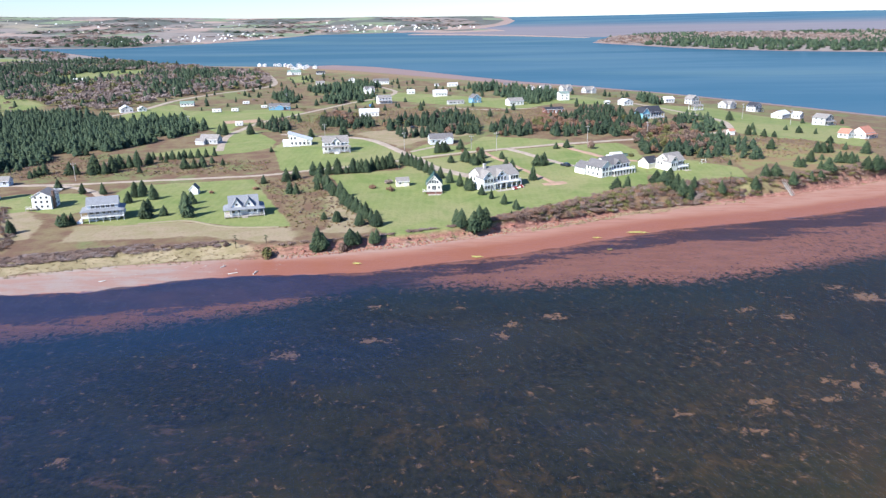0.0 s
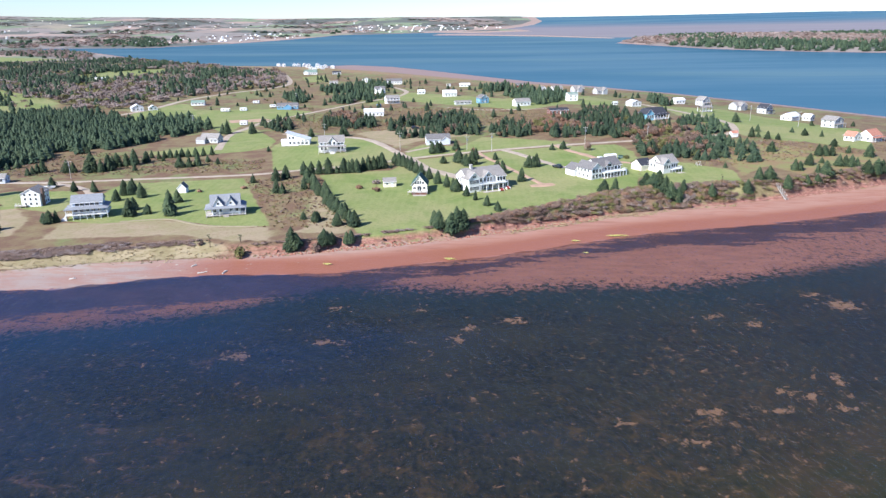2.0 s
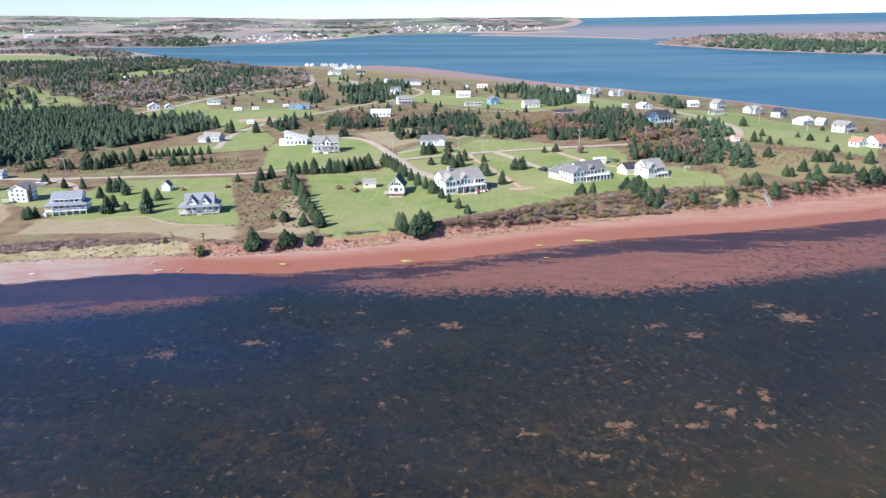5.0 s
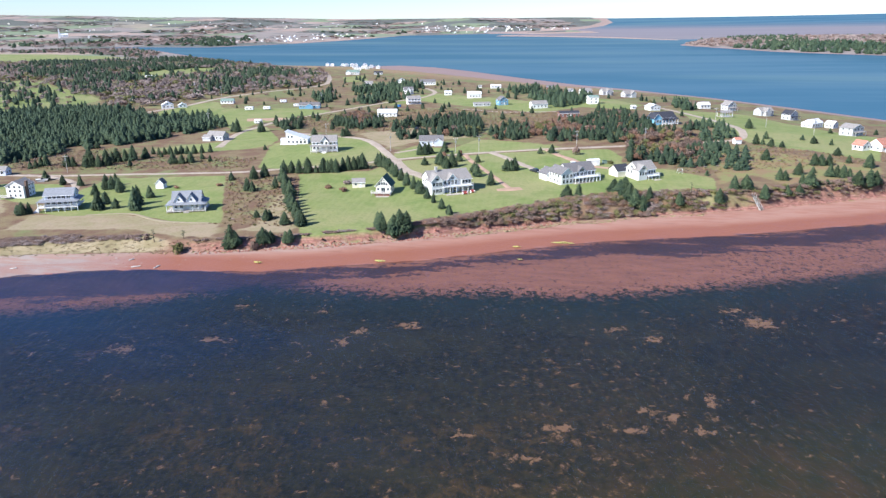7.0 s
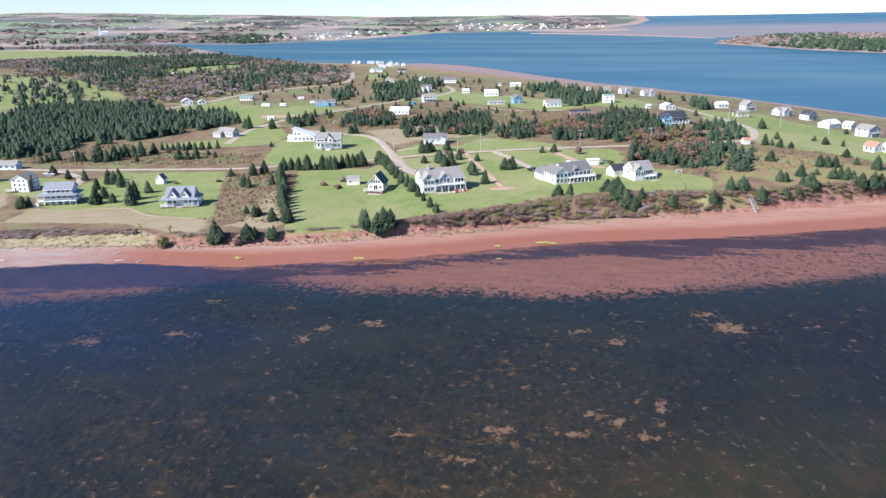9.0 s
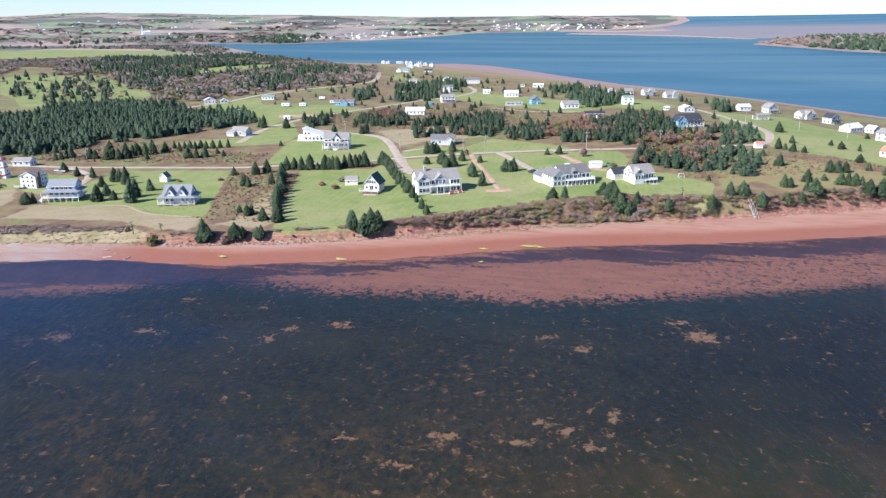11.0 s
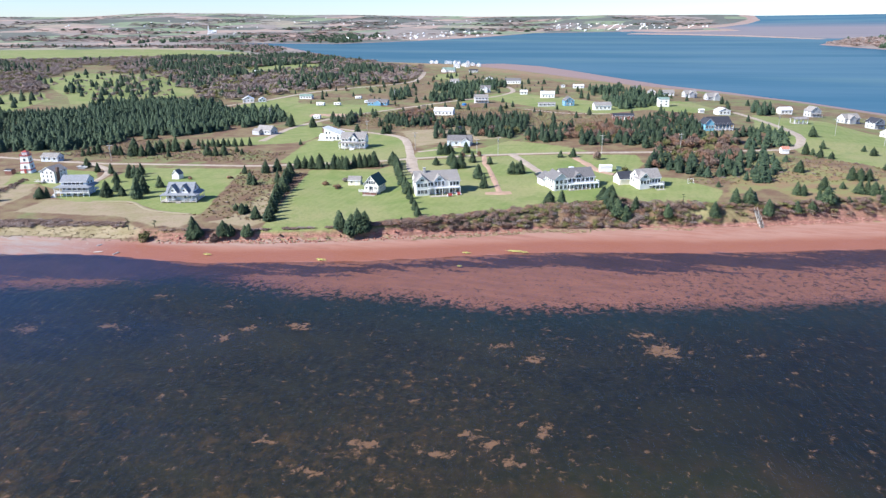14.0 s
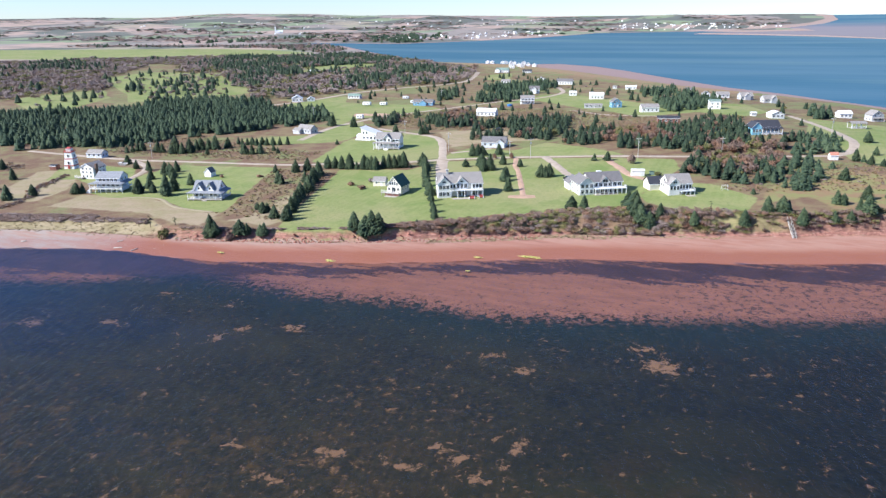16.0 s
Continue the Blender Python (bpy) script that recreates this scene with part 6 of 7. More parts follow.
for i in range(17):
    s = i / 16
    plant_spruce(-50.5 + 29.5 * s + rng_t.uniform(-0.6, 0.6), 295 - 67.5 * s + rng_t.uniform(-1, 1), rng_t.uniform(4.2, 6.6), "dark green spruce in the long hedge row beside the lawn", "spruces of the hedge row")


def tuft_arrays(seed, leaves, size, flat=0.75, single=False):
    """A leafy or twiggy clump 1 m across and about 1 m high: many small leaf faces that lie over several uneven lobes."""
    rng = np.random.default_rng(seed)
    lobes = rng.normal(0, 1, (7, 3))
    lobes = lobes / np.linalg.norm(lobes, axis=1, keepdims=True) * rng.uniform(0.10, 0.32, (7, 1))
    lobes[:, 2] = np.abs(lobes[:, 2]) * flat + 0.3
    which = rng.integers(0, 7, leaves)
    out = rng.normal(0, 1, (leaves, 3))
    out = out / np.linalg.norm(out, axis=1, keepdims=True)
    mid = lobes[which] + out * rng.uniform(0.72, 1.0, (leaves, 1)) * rng.uniform(0.17, 0.27, 7)[which][:, None] * (1, 1, flat)
    mid[:, 2] = np.maximum(mid[:, 2], 0.05)
    face = out + rng.normal(0, 0.45, (leaves, 3))
    a = np.cross(face, rng.normal(0, 1, (leaves, 3)))
    a = a / np.linalg.norm(a, axis=1, keepdims=True)
    b = np.cross(face, a)
    b = b / np.linalg.norm(b, axis=1, keepdims=True)
    sz = size * rng.uniform(0.6, 1.3, (leaves, 1))
    i = np.arange(leaves)[:, None]
    if single:
        v = np.stack([mid - a * sz - b * sz * 0.6, mid + a * sz - b * sz * 0.6, mid + b * sz], 1).reshape(-1, 3)
        return v, i * 3 + [0, 1, 2]
    v = np.stack([mid - a * sz, mid + b * sz * 0.7, mid + a * sz, mid - b * sz * 0.7], 1).reshape(-1, 3)
    return v, np.concatenate([i * 4 + [0, 1, 2], i * 4 + [0, 2, 3]])


def many(name, kinds, places, mats, picks, label, category):
    """One joined mesh of many plants. kinds: arrays of shapes; places: x, y, z, width, height; picks: shape and material of each."""
    rng = np.random.default_rng(len(places))
    vs, fs, ms, base = [], [], [], 0
    for (x, y, z, w, h), (shape, mat) in zip(places, picks):
        v, f = kinds[shape]
        a = rng.uniform(0, 6.283)
        c, s = math.cos(a), math.sin(a)
        vs.append(np.stack([x + w * (v[:, 0] * c - v[:, 1] * s), y + w * (v[:, 0] * s + v[:, 1] * c), z + h * v[:, 2]], 1))
        fs.append(f + base)
        ms.append(np.full(len(f), mat))
        base += len(v)
    me = mesh_of(name, np.concatenate(vs), np.concatenate(fs), mats, np.concatenate(ms))
    return tagged(new(name, me), label, category, kind="stuff")


def scatter(polys, gap, seed, keep=1.0):
    """Random places inside polygons, about gap metres apart."""
    rng = np.random.default_rng(seed)
    out = []
    for p in polys:
        xs, ys = [q[0] for q in p], [q[1] for q in p]
        gx, gy = np.meshgrid(np.arange(min(xs), max(xs), gap), np.arange(min(ys), max(ys), gap))
        gx = gx.ravel() + rng.uniform(-0.5, 0.5, gx.size) * gap
        gy = gy.ravel() + rng.uniform(-0.5, 0.5, gy.size) * gap
        ok = (inside(gx, gy, p) > 0) & (rng.uniform(0, 1, gx.size) < keep)
        out.append(np.stack([gx[ok], gy[ok]], 1))
    return np.concatenate(out)


HOMES = np.array([ob.location[:2] for ob in scene.collection.objects if ob.parent is None and ob.type == "EMPTY" and ob.name.split(".")[0] not in ("utility_pole", "spruce_tree", "beach_stairs", "church")])
LANES = np.array(LANE_SPOTS)


def clear(xy, room=9.0):
    """Leaves out places on lanes or close to houses."""
    ok = np.ones(len(xy), bool)
    for x, y in HOMES:
        ok &= (np.hypot(xy[:, 0] - x, xy[:, 1] - y - 2) > room) & ~((np.abs(xy[:, 0] - x) < 8) & (xy[:, 1] < y) & (xy[:, 1] > y - 22))
    for x, y, w in LANES[::2]:
        ok &= np.hypot(xy[:, 0] - x, xy[:, 1] - y) > w * 0.5 + 2.2
    return xy[ok]


def rooted(xy, w, h):
    z, info = terrain(xy[:, 0], xy[:, 1])
    return np.column_stack([xy, z - 0.05, w, h]), info


WOOD_SHAPES = [spruce_arrays(20 + k, 12, 9, 0.31 + 0.035 * k) for k in range(4)]
FAR_SHAPES = [spruce_arrays(30 + k, 7, 6, 0.33 + 0.04 * k) for k in range(4)]
LEAF_SHAPES = [tuft_arrays(40 + k, 84, 0.08, 0.85, True) for k in range(4)]
FULL_SHAPES = [tuft_arrays(50 + k, 230, 0.055, 0.95) for k in range(4)]
rng_w = np.random.default_rng(11)

xy = clear(np.concatenate([scatter(SPRUCE_WOODS[:2], 3.6, 3, 0.84), scatter(SPRUCE_WOODS[2:], 4.4, 4, 0.75)]))
bald = np.sin(xy[:, 0] * 0.075 + 0.6) + np.sin(xy[:, 1] * 0.09 + xy[:, 0] * 0.03) + rng_w.normal(0, 0.35, len(xy))
xy = xy[((union(xy[:, 0], xy[:, 1], SPRUCE_GLADES) < -1) | (rng_w.uniform(0, 1, len(xy)) < 0.1)) & (bald < 1.55)]
h = rng_w.uniform(3.2, 7.4, len(xy)) * np.where(xy[:, 0] > 0, 0.85, 1.0) * (1 + 0.12 * np.sin(xy[:, 0] * 0.08) * np.sin(xy[:, 1] * 0.06))
places, _ = rooted(xy, h * rng_w.uniform(0.95, 1.4, len(xy)), h)
many("spruce_wood", WOOD_SHAPES, places, [FAR_SPRUCE_LEAF], [(int(k), 0) for k in rng_w.integers(0, 4, len(xy))], "dense dark green spruce wood", "woods")

xy = clear(scatter(MIXED_WOODS, 3.7, 5, 0.86))
n = len(xy)
h = rng_w.uniform(3.8, 6.6, n)
patch = np.clip(union(xy[:, 0], xy[:, 1], RUSSET_GROVES), -4, 4) + 2.0 + rng_w.normal(0, 2.2, n)
conifer = patch < 0.3
places, _ = rooted(xy, np.where(conifer, h * 1.08, h * 1.05), np.where(conifer, h, h * 1.0))
hue = rng_w.choice([2, 4, 4, 2, 3], n)
many("mixed_wood", WOOD_SHAPES + FULL_SHAPES, places, [FAR_SPRUCE_LEAF, BARE, RUSSET, OLIVE, ROSEBROWN], [((int(k), 0) if c else (4 + int(k), int(m))) for k, c, m in zip(rng_w.integers(0, 4, n), conifer, hue)], "mixed wood of spruce and russet autumn trees", "woods")

xy = clear(scatter(FAR_SPRUCE, 4.6, 6, 0.7))
h = rng_w.uniform(4.5, 8.0, len(xy))
places, _ = rooted(xy, h * 1.05, h)
many("spruce_belts", WOOD_SHAPES, places, [FAR_SPRUCE_LEAF], [(int(k), 0) for k in rng_w.integers(0, 4, len(xy))], "belts of dark spruce between the rear houses", "woods")

xy = clear(scatter(BACK_WOODS, 6.6, 8, 0.85))
xy = xy[(union(xy[:, 0], xy[:, 1], GREEN_FAR) < -1) | (rng_w.uniform(0, 1, len(xy)) < 0.06)]
n = len(xy)
h = rng_w.uniform(4.5, 11, n)
conifer = np.clip(union(xy[:, 0], xy[:, 1], DARK_STANDS) / 25, -1, 0.9) + 0.5 * np.sin(xy[:, 0] * 0.047 + 2) + 0.5 * np.sin(xy[:, 1] * 0.043 + xy[:, 0] * 0.02) + rng_w.normal(0, 0.85, n) > 1.05
places, _ = rooted(xy, np.where(conifer, h * 1.05, h * 1.15), np.where(conifer, h * 0.9, h * 0.72))
many("back_woods", FAR_SHAPES + LEAF_SHAPES, places, [FAR_SPRUCE_LEAF, BARE, BARE, ROSEBROWN, OLIVE], [((int(k), 0) if c else (4 + int(k), int(m))) for k, c, m in zip(rng_w.integers(0, 4, n), conifer, rng_w.choice([1, 1, 2, 1, 3, 4], n))], "grey leafless woods with spruces behind the fields", "woods")

xy = scatter(HEDGE_WOODS, 11.0, 18, 0.7)
n = len(xy)
places, _ = rooted(xy, rng_w.uniform(9, 15, n), rng_w.uniform(5, 10, n))
many("hedge_woods", FAR_SHAPES + LEAF_SHAPES, places, [FAR_SPRUCE_LEAF, BARE, ROSEBROWN], [((int(k), 0) if c < 0.25 else (4 + int(k), int(m))) for k, c, m in zip(rng_w.integers(0, 4, n), rng_w.uniform(0, 1, n), rng_w.choice([1, 1, 2], n))], "grey-brown leafless woods behind the long field", "woods")

# trees loose over the heath and the rear lots
xy = scatter([[(-230, 440), (-60, 420), (-10, 430), (60, 480), (180, 470), (150, 620), (0, 720), (-140, 860), (-230, 700)]], 13, 9, 0.55)
z, info = terrain(xy[:, 0], xy[:, 1])
xy = clear(xy[union(xy[:, 0], xy[:, 1], GREEN_MEADOW) < -2])
n = len(xy)
h = rng_w.uniform(3, 6.5, n)
conifer = rng_w.uniform(0, 1, n) < 0.7
places, _ = rooted(xy, np.where(conifer, h * 1.05, h), np.where(conifer, h, h * 0.7))
many("scattered_trees", WOOD_SHAPES + LEAF_SHAPES, places, [FAR_SPRUCE_LEAF, BARE, RUSSET, OLIVE, ROSEBROWN], [((int(k), 0) if c else (4 + int(k), int(m))) for k, c, m in zip(rng_w.integers(0, 4, n), conifer, rng_w.choice([1, 2, 3, 4], n))], "loose spruces and bare bushes on the heath", "trees")

# trees loose over the western fields
xy = scatter(GREEN_FAR[1:5] + GREEN_FAR[8:], 16, 15, 0.6)
n = len(xy)
h = rng_w.uniform(4, 9, n)
conifer = rng_w.uniform(0, 1, n) < 0.6
places, _ = rooted(xy, np.where(conifer, h * 1.1, h), np.where(conifer, h, h * 0.75))
many("field_trees", FAR_SHAPES + LEAF_SHAPES, places, [FAR_SPRUCE_LEAF, BARE, ROSEBROWN], [((int(k), 0) if c else (4 + int(k), int(m))) for k, c, m in zip(rng_w.integers(0, 4, n), conifer, rng_w.choice([1, 1, 2], n))], "loose spruces and bare trees on the green western fields", "trees")

# the isle's wood and the woods of the far shore
xy = np.concatenate([scatter([ISLE], 19, 12, 0.95), scatter([[(-1500, 1700), (-1000, 1780), (-1000, 1850), (-780, 1830), (-640, 2100), (-900, 2400), (-1700, 2200)]], 30, 13, 0.5)])
z, info = terrain(xy[:, 0], xy[:, 1])
keep = info["land"] > 16
xy = xy[keep & (xy[:, 0] < 1500)]
n = len(xy)
h = rng_w.uniform(7, 12, n)
conifer = (np.sin(xy[:, 0] * 0.013) + np.sin(xy[:, 1] * 0.006) + rng_w.normal(0, 0.5, n)) > -0.25 + np.clip((xy[:, 1] - 1850) / 300, -0.4, 1.0)
places, _ = rooted(xy, np.where(conifer, 18.0, 20.0) * rng_w.uniform(0.8, 1.2, n), h)
many("isle_wood", FAR_SHAPES + LEAF_SHAPES, places, [FAR_SPRUCE_LEAF, BARE, ROSEBROWN, OLIVE], [((int(k), 0) if c else (4 + int(k), int(m))) for k, c, m in zip(rng_w.integers(0, 4, n), conifer, rng_w.choice([1, 1, 1, 2], n))], "spruce and leafless wood on the low red island", "woods")

xy = scatter([[(-4500, 1700), (-1100, 1800), (-900, 1900), (-700, 2100), (-560, 2500), (-480, 2950), (0, 3200), (250, 3900), (300, 4800), (-3500, 4900)]], 42, 14, 0.9)
keep = (np.sin(xy[:, 0] * 0.008 + 0.002 * xy[:, 1]) + np.sin(xy[:, 1] * 0.011 - 1) + rng_w.normal(0, 0.45, len(xy))) > 0.45
xy = xy[keep]
n = len(xy)
h = rng_w.uniform(6, 10, n) * np.clip((5200 - np.hypot(xy[:, 0], xy[:, 1])) / 2200, 0.25, 1)
conifer = rng_w.uniform(0, 1, n) < 0.2
places, _ = rooted(xy, np.full(n, 44.0) * rng_w.uniform(0.7, 1.2, n), h)
many("far_shore_woods", FAR_SHAPES + LEAF_SHAPES, places, [FAR_SPRUCE_LEAF, BARE, ROSEBROWN], [((int(k), 0) if c else (4 + int(k), int(m))) for k, c, m in zip(rng_w.integers(0, 4, n), conifer, rng_w.choice([1, 1, 2], n))], "grey-green hedgerows and woods beyond the bay", "woods")

xy = scatter(FAR_GROVES, 17, 16, 0.6)
n = len(xy)
h = rng_w.uniform(7, 11, n)
places, info = rooted(xy, np.full(n, 20.0), h)
dry_land = info["land"] > 12
many("far_grove", FAR_SHAPES, places[dry_land], [FAR_SPRUCE_LEAF], [(int(k), 0) for k in rng_w.integers(0, 4, int(dry_land.sum()))], "dark spruce grove on the far bay shore", "woods")

# ---- shrubs along the bank, tufts, rocks and weed ----
def bank_strip(x0, x1, gap, lo, hi, seed):
    rng = np.random.default_rng(seed)
    n = int((x1 - x0) / gap)
    x = rng.uniform(x0, x1, n)
    y = shore(BANK_FOOT, x) + rng.uniform(0, 1, n) * (hi(x) - lo(x)) + lo(x)
    return np.stack([x, y], 1)


SHRUB_SHAPES = [tuft_arrays(60 + k, 170, 0.06) for k in range(5)]
BANK_SHAPES = [tuft_arrays(65 + k, 320, 0.04, 0.95) for k in range(5)]
xy = bank_strip(12, 210, 0.125, lambda x: np.interp(x, [12, 30, 90, 110, 140, 210], [3.0, 1.8, 0.0, 1.8, 3.0, 2.0]), lambda x: np.interp(x, [12, 30, 60, 90, 115, 135, 210], [3.5, 8, 13, 15, 10, 7, 9]), 21)
xy = xy[(xy[:, 0] < 112) | (rng_w.uniform(0, 1, len(xy)) < 0.4)]
n = len(xy)
places, _ = rooted(xy, rng_w.uniform(2.6, 5.0, n), rng_w.uniform(1.4, 2.7, n) * np.interp(xy[:, 0], [12, 60, 100, 120, 210], [0.7, 0.95, 1.1, 0.8, 0.8]))
zone = xy[:, 0] + rng_w.normal(0, 16, n)
hue = np.where(zone < 48, rng_w.choice([0, 0, 0, 1], n), np.where(zone < 118, rng_w.choice([1, 2, 2, 0, 0, 3], n), rng_w.choice([0, 0, 0, 2], n)))
many("bank_shrubs", BANK_SHAPES, places, [ROSEBROWN, RUSSET, OLIVE, BARE, SPRUCE], [(int(k), int(m)) for k, m in zip(rng_w.integers(0, 5, n), hue)], "tangled russet and olive shrubs along the red bank", "shrubs")

xy = np.concatenate([bank_strip(-150, -86, 0.13, lambda x: 8 + 0 * x, lambda x: 15 + 0 * x, 22), bank_strip(-86, -64, 0.5, lambda x: 9 + 0 * x, lambda x: 13 + 0 * x, 24), bank_strip(-48, 12, 1.4, lambda x: 2.8 + 0 * x, lambda x: 4.5 + 0 * x, 23)])
n = len(xy)
places, _ = rooted(xy, rng_w.uniform(2.4, 4.6, n), rng_w.uniform(0.6, 1.2, n))
many("dune_scrub", SHRUB_SHAPES, places, [ROSEBROWN, BARE, OLIVE], [(int(k), int(m)) for k, m in zip(rng_w.integers(0, 5, n), rng_w.choice([0, 0, 0, 0, 1], n))], "low rose-brown scrub behind the dune grass", "shrubs")


def scrub_line(points, gap, wide, seed):
    rng = np.random.default_rng(seed)
    out = []
    for (ax, ay), (bx, by) in zip(points, points[1:]):
        n = int(math.hypot(bx - ax, by - ay) / gap)
        s = rng.uniform(0, 1, n)
        out.append(np.stack([ax + (bx - ax) * s + rng.normal(0, wide, n), ay + (by - ay) * s + rng.normal(0, wide, n)], 1))
    return np.concatenate(out)


xy = np.concatenate([scrub_line([(-131, 210), (-134, 222), (-148, 240), (-158, 262)], 0.35, 1.0, 25), scrub_line([(-215, 268), (-195, 268)], 0.25, 3.5, 26), scrub_line([(-70, 296), (-60, 285)], 2.0, 3.0, 27)])
n = len(xy)
places, _ = rooted(xy, rng_w.uniform(1.4, 2.8, n), rng_w.uniform(0.7, 1.6, n))
many("ditch_scrub", SHRUB_SHAPES, places, [ROSEBROWN, BARE, RUSSET], [(int(k), int(m)) for k, m in zip(rng_w.integers(0, 5, n), rng_w.choice([0, 0, 1, 2], n))], "rose-brown scrub along the field ditches", "shrubs")


def blade_arrays(seed, blades=14):
    rng = np.random.default_rng(seed)
    v, f = [], []
    for k in range(blades):
        a, r = rng.uniform(0, 6.283), rng.uniform(0, 0.35)
        x, y = r * math.cos(a), r * math.sin(a)
        b = rng.uniform(0, 6.283)
        w, hh = 0.09, rng.uniform(0.5, 1.0)
        lx, ly = rng.normal(0, 0.2, 2)
        k0 = len(v)
        v += [(x - w * math.cos(b), y - w * math.sin(b), 0), (x + w * math.cos(b), y + w * math.sin(b), 0), (x + lx, y + ly, hh)]
        f.append((k0, k0 + 1, k0 + 2))
    return np.array(v), np.array(f)


BLADES = [blade_arrays(80 + k) for k in range(4)]
xy = np.concatenate([bank_strip(-150, -40, 0.2, lambda x: -1.5 + 0 * x, lambda x: np.interp(x, [-150, -62, -40], [8, 8, 3]), 31), bank_strip(28, 80, 0.12, lambda x: -4.5 + 0 * x, lambda x: -1.0 + 0 * x, 33), bank_strip(-40, 110, 0.3, lambda x: -2.5 + 0 * x, lambda x: 0.5 + 0 * x, 32)])
n = len(xy)
places, _ = rooted(xy, rng_w.uniform(1.0, 2.0, n), rng_w.uniform(0.15, 0.35, n))
many("dune_grass", BLADES, places, [STRAW, HEATH_TUFT, OLIVE], [(int(k), int(m)) for k, m in zip(rng_w.integers(0, 4, n), rng_w.choice([0, 0, 0, 0, 1], n))], "straw-coloured dune grass above the beach", "grass")

HEATH = [[(-50, 226), (-22, 226), (-45, 300), (-78, 302)], [(-200, 312), (-75, 318), (-80, 345), (-130, 350), (-170, 372), (-215, 340)], [(105, 300), (200, 335), (215, 400), (150, 372), (110, 330)], [(-80, 430), (-20, 420), (60, 440), (70, 500), (-40, 540), (-110, 500)]]
xy = scatter(HEATH, 1.9, 41, 0.8)
xy = xy[union(xy[:, 0], xy[:, 1], GREEN_MOWN + GREEN_MEADOW) < -0.5]
n = len(xy)
places, _ = rooted(xy, rng_w.uniform(0.9, 2.2, n), rng_w.uniform(0.3, 0.9, n))
many("heath_tufts", BLADES, places, [HEATH_TUFT, STRAW, ROSEBROWN, OLIVE], [(int(k), int(m)) for k, m in zip(rng_w.integers(0, 4, n), rng_w.choice([0, 0, 0, 2, 2, 3], n))], "brown tussocks and rough grass on the heath", "grass")
xy = scatter(HEATH[:3], 6.5, 43, 0.6)
xy = xy[union(xy[:, 0], xy[:, 1], GREEN_MOWN + GREEN_MEADOW) < -1.5]
n = len(xy)
places, _ = rooted(xy, rng_w.uniform(1.0, 2.6, n), rng_w.uniform(0.6, 1.5, n))
many("heath_bushes", SHRUB_SHAPES, places, [ROSEBROWN, OLIVE, BARE], [(int(k), int(m)) for k, m in zip(rng_w.integers(0, 5, n), rng_w.choice([0, 0, 1, 2], n))], "small brown bushes on the heath", "shrubs")


def shrub(x, y, w, high, mat, label, seed):
    e = empty("shrub", x, y, ground_z(x, y), 0, label, "shrub")
    for k in range(4):
        a = k * 1.7 + seed
        bm = bmesh.new()
        bmesh.ops.create_cone(bm, cap_ends=True, segments=5, radius1=0.06, radius2=0.02, depth=high * 0.7, matrix=Matrix.Translation((0.15 * w * math.cos(a), 0.15 * w * math.sin(a), high * 0.3)) @ Matrix.Rotation(0.35, 4, (math.sin(a), -math.cos(a), 0)))
        part("stem", bm, BARK, e)
    v, f = tuft_arrays(seed, 480, 0.06)
    part("crown", mesh_of("crown", (v - (0, 0, 0.16)) * (w, w, high), f, mat), None, e)


for i, (x, y, w, hh, m, label) in enumerate(((-19.5, 275, 3.2, 1.7, RUSSET, "red-leaved shrub beside the garden shed"), (-26.5, 280, 3.0, 1.6, RUSSET, "red-leaved shrub on the lawn"), (-21, 287, 3.4, 1.9, BARE, "thin bare shrub behind the garden shed"), (10, 344, 2.5, 2.2, RUSSET, "small russet tree by the crossing"), (17, 346, 2.5, 2.4, RUSSET, "small russet tree beside the road"), (69.5, 346, 4.0, 4.0, ROSEBROWN, "reddish round tree beside the clay driveway"),
                                               (83, 325, 3.0, 1.6, OLIVE, "olive shrub beside the storage shed"), (-50.5, 204, 4.2, 3.0, OLIVE, "dark wind-bent bush on the beach edge"), (-88, 279, 2.0, 1.2, RUSSET, "small russet bush by the playhouse"), (-72, 283, 3.0, 1.2, RUSSET, "small russet bush on the lawn"), (-64, 211, 2.2, 1.2, ROSEBROWN, "low brown bush above the beach"),
                                               (-29, 209, 3.4, 2.6, ROSEBROWN, "rose-brown bush beside the shore spruce"), (10, 226, 3.6, 2.8, ROSEBROWN, "rose-brown bush beside the shore spruces"), (12.5, 229, 3.0, 2.2, ROSEBROWN, "rose-brown bush on the cliff edge"))):
    shrub(x, y, w * 1.2, hh * 2.0, m, label, 100 + i)


def scots_pine(x, y, high, label, seed):
    """A thin, wind-bent tree with a few clumps."""
    e = empty("wind_bent_tree", x, y, ground_z(x, y), 0, label, "tree")
    part("trunk", trunk_bm(0.12, 0.04, high * 0.9), BARK, e)
    rng = random.Random(seed)
    for k in range(5):
        v, f = tuft_arrays(seed + k, 70, 0.07)
        zc = high * (0.35 + 0.14 * k)
        part("crown", mesh_of("crown", v * (1.3, 1.3, 0.8) + (rng.uniform(-0.5, 0.5), rng.uniform(-0.5, 0.5), zc), f, SPRUCE), None, e)


scots_pine(-60.5, 209, 3.9, "thin wind-bent spruce above the beach", 300)
scots_pine(-52.0, 211, 2.4, "small wind-bent spruce above the beach", 310)
scots_pine(106, 269.5, 5.2, "thin spruce standing out of the bank shrubs", 320)


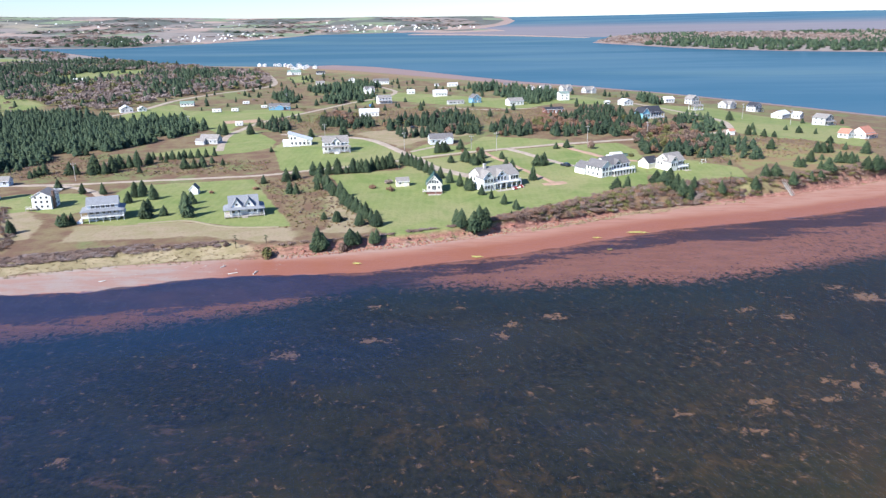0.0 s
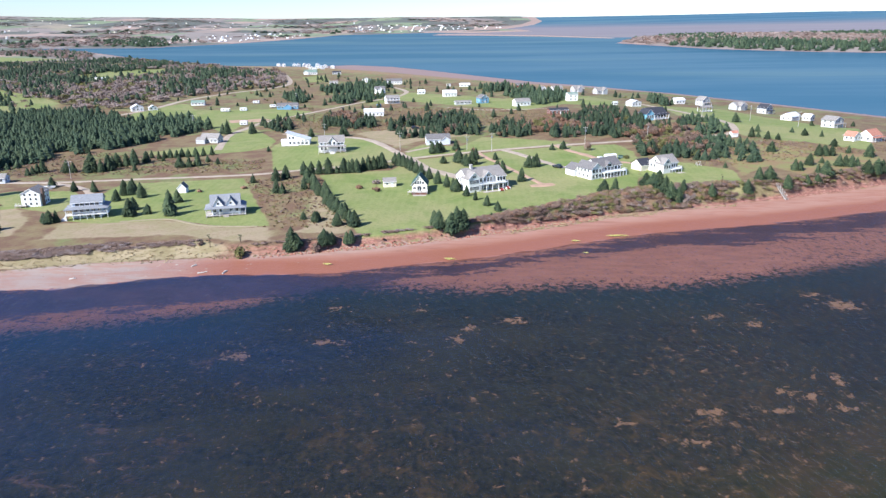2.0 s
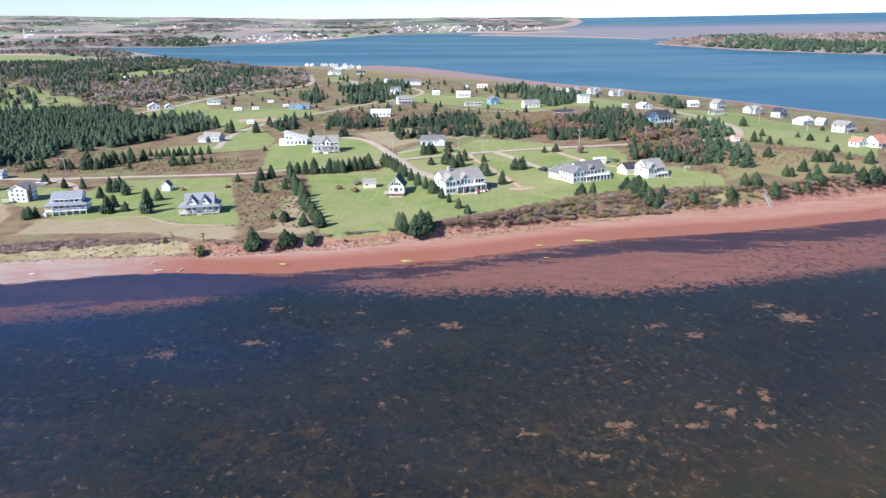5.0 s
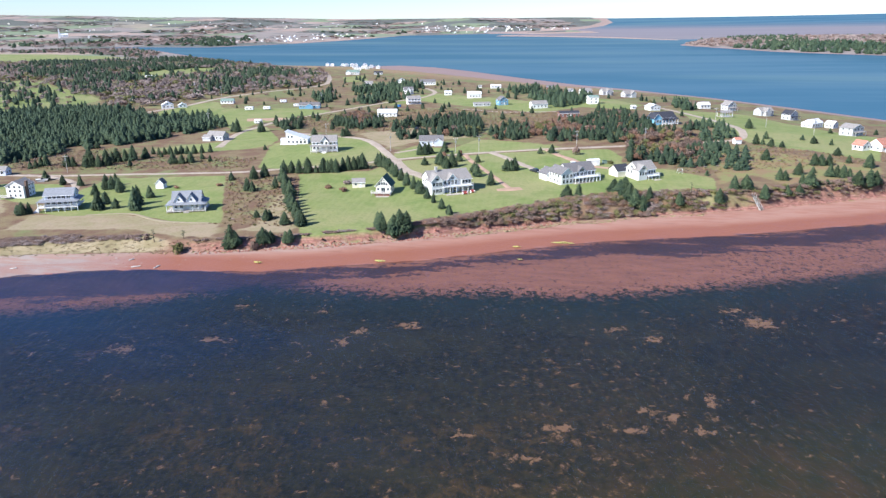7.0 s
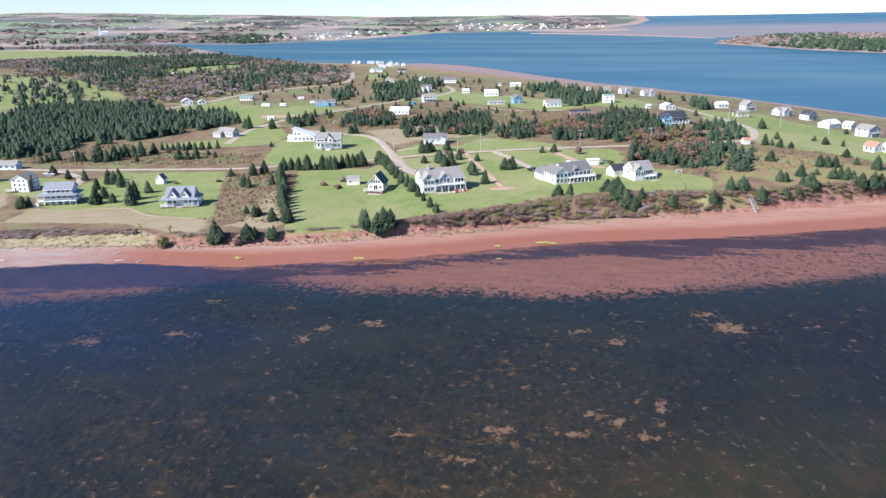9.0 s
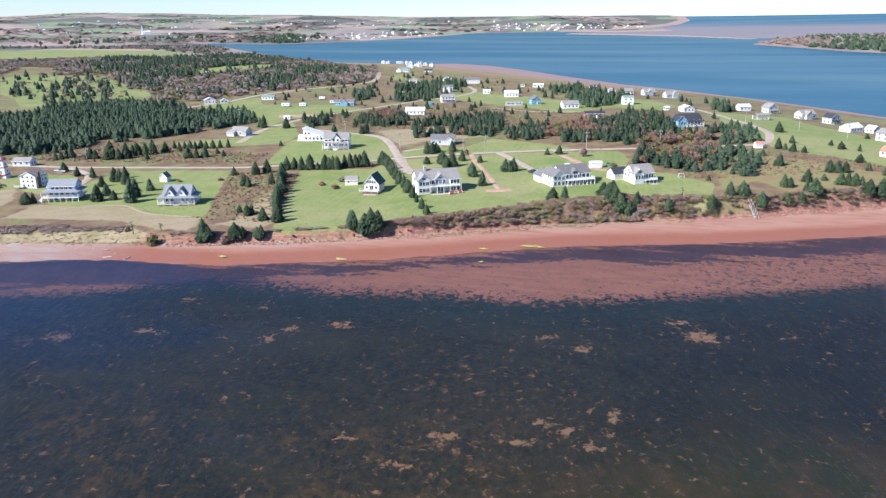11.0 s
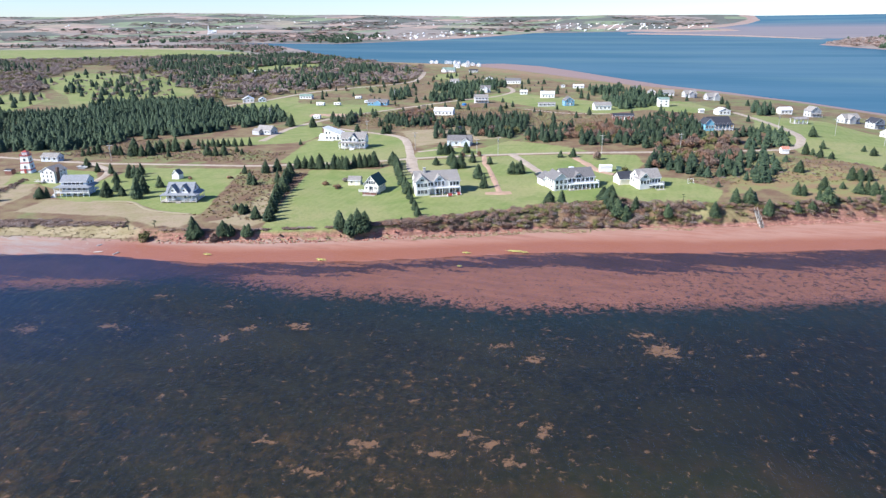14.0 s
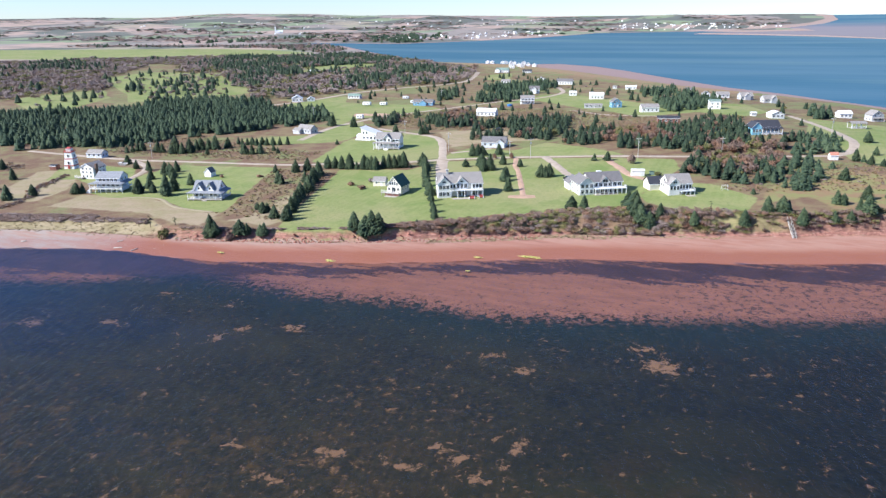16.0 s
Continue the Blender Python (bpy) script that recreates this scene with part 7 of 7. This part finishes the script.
def stone_arrays(seed):
    rng = np.random.default_rng(seed)
    bm = bmesh.new()
    bmesh.ops.create_icosphere(bm, subdivisions=1, radius=0.5)
    v = np.array([q.co[:] for q in bm.verts]) * rng.uniform(0.7, 1.15, (len(bm.verts), 1)) * (1.0, 0.8, 0.6)
    f = np.array([[q.index for q in p.verts] for p in bm.faces])
    bm.free()
    return v, f


STONES = [stone_arrays(90 + k) for k in range(4)]
xy = bank_strip(-45, 60, 0.13, lambda x: -2.6 + 0 * x, lambda x: 1.2 + 0 * x, 51)
n = len(xy)
size = rng_w.uniform(0.25, 1.0, n) ** 1.5 * 1.3
places, _ = rooted(xy, size, size)
many("fallen_rocks", STONES, places, [ROCK], [(int(k), 0) for k in rng_w.integers(0, 4, n)], "broken red sandstone at the foot of the cliff", "rocks")
xy = bank_strip(-100, -30, 1.6, lambda x: -12 + 0 * x, lambda x: -3 + 0 * x, 52)
n = len(xy)
places, _ = rooted(xy, rng_w.uniform(0.3, 0.9, n), rng_w.uniform(0.2, 0.6, n))
many("beach_stones", STONES, places, [ROCK, CONCRETE], [(int(k), int(k) % 2) for k in rng_w.integers(0, 4, n)], "pale and red stones strewn on the beach", "rocks")


def weed_mat(x, y, lx, ly, label, seed):
    v, f = tuft_arrays(seed, 320, 0.045, 0.35)
    ob = new("seaweed", mesh_of("seaweed", (v - (0, 0, 0.05)) * (lx * 2, ly * 2, 1.2), f, WEED))
    ob.location = (x, y, max(ground_z(x, y), 0.0))
    tagged(ob, label, "seaweed", "clumps of weed")


for i, (x, y, lx, ly) in enumerate(((9.9, 203.4, 2.4, 1.3), (61.2, 226.3, 4.0, 1.4), (47.5, 221, 1.8, 0.8), (-24, 198, 1.8, 1.0), (49, 209.0, 1.0, 0.6))):
    weed_mat(x, y, lx, ly, "yellow-green clump of weed on the wet sand", 500 + i)

def driftwood(x, y, rot, long, label):
    bm = bmesh.new()
    bmesh.ops.create_cone(bm, cap_ends=True, segments=8, radius1=0.22, radius2=0.12, depth=long, matrix=Matrix.Rotation(radians(90), 4, "Y"))
    for v in bm.verts:
        v.co.z += 0.12 * math.sin(v.co.x * 1.7)
    e = empty("driftwood", x, y, ground_z(x, y) + 0.12, rot, label, "driftwood", "driftwood on the beach")
    part("log", bm, STONE_PALE, e)
    bm = bmesh.new()
    bmesh.ops.create_cone(bm, cap_ends=True, segments=6, radius1=0.09, radius2=0.03, depth=0.9, matrix=Matrix.Translation((long * 0.2, 0.25, 0.2)) @ Matrix.Rotation(radians(60), 4, "X"))
    part("branch_stub", bm, STONE_PALE, e)


for x, y, rot, long in ((-57, 191.5, 20, 2.6), (-51, 192.0, 70, 2.2), (-61, 196.5, 40, 1.6), (-90, 186, 10, 1.8)):
    driftwood(x, y, rot, long, "bleached grey driftwood log on the pale beach")

# ---- far beyond the bay ----
def far_homes():
    """White houses along the far shore, too small to tell their parts."""
    rng = np.random.default_rng(77)
    spots = np.concatenate([scatter([[(-800, 1850), (-640, 2080), (-560, 2400), (-480, 2900), (-800, 2900), (-1000, 2200)]], 48, 71, 0.5), scatter([[(-480, 3000), (-100, 3060), (150, 3400), (200, 3700), (-500, 3700)]], 44, 72, 0.6), scatter([[(-2300, 2400), (-1500, 2500), (-1500, 2700), (-2300, 2600)]], 60, 73, 0.5), scatter([[(-2600, 1900), (-900, 3200), (-500, 4200), (-2500, 4300)]], 130, 74, 0.45)])
    v0, f0 = [], []
    for w, d, h, r in ((9, 8, 4, 3), (13, 9, 3.5, 3)):
        bm = bmesh.new()
        prism(bm, [(-d / 2, -1), (d / 2, -1), (d / 2, h), (0, h + r), (-d / 2, h)], "x", -w / 2, w / 2)
        bmesh.ops.triangulate(bm, faces=bm.faces)
        bm.verts.index_update()
        v0.append(np.array([q.co[:] for q in bm.verts]))
        f0.append(np.array([[q.index for q in p.verts] for p in bm.faces]))
        bm.free()
    n = len(spots)
    size = rng.uniform(0.4, 0.8, n)
    places, info = rooted(spots, size, size)
    ok = info["land"] > 20
    many("far_village", list(zip(v0, f0)), places[ok], [TRIM, ROOF_PALE, CREAM], [(int(k), int(m)) for k, m in zip(rng.integers(0, 2, ok.sum()), rng.choice([0, 0, 0, 1, 2], ok.sum()))], "scattered white houses of the village beyond the bay", "houses")


def church():
    x, y = -1655, 2580
    e = empty("church", x, y, ground_z(x, y), 30, "white church with a square steeple beyond the bay", "church")
    block(e, -8, 0, 26, 12, 7, "x", 5, WHITE, ROOF_WHITE, 0, 0.4)
    part("steeple", boxed((-13, -8, 2, 8, -1, 24), (-11.8, -9.2, 3.4, 6.6, 24, 29)), WHITE, e)
    row_of_windows(e, "f", 0, -7, 17, 6, 2, 1.2, 3.2)


far_homes()
church()
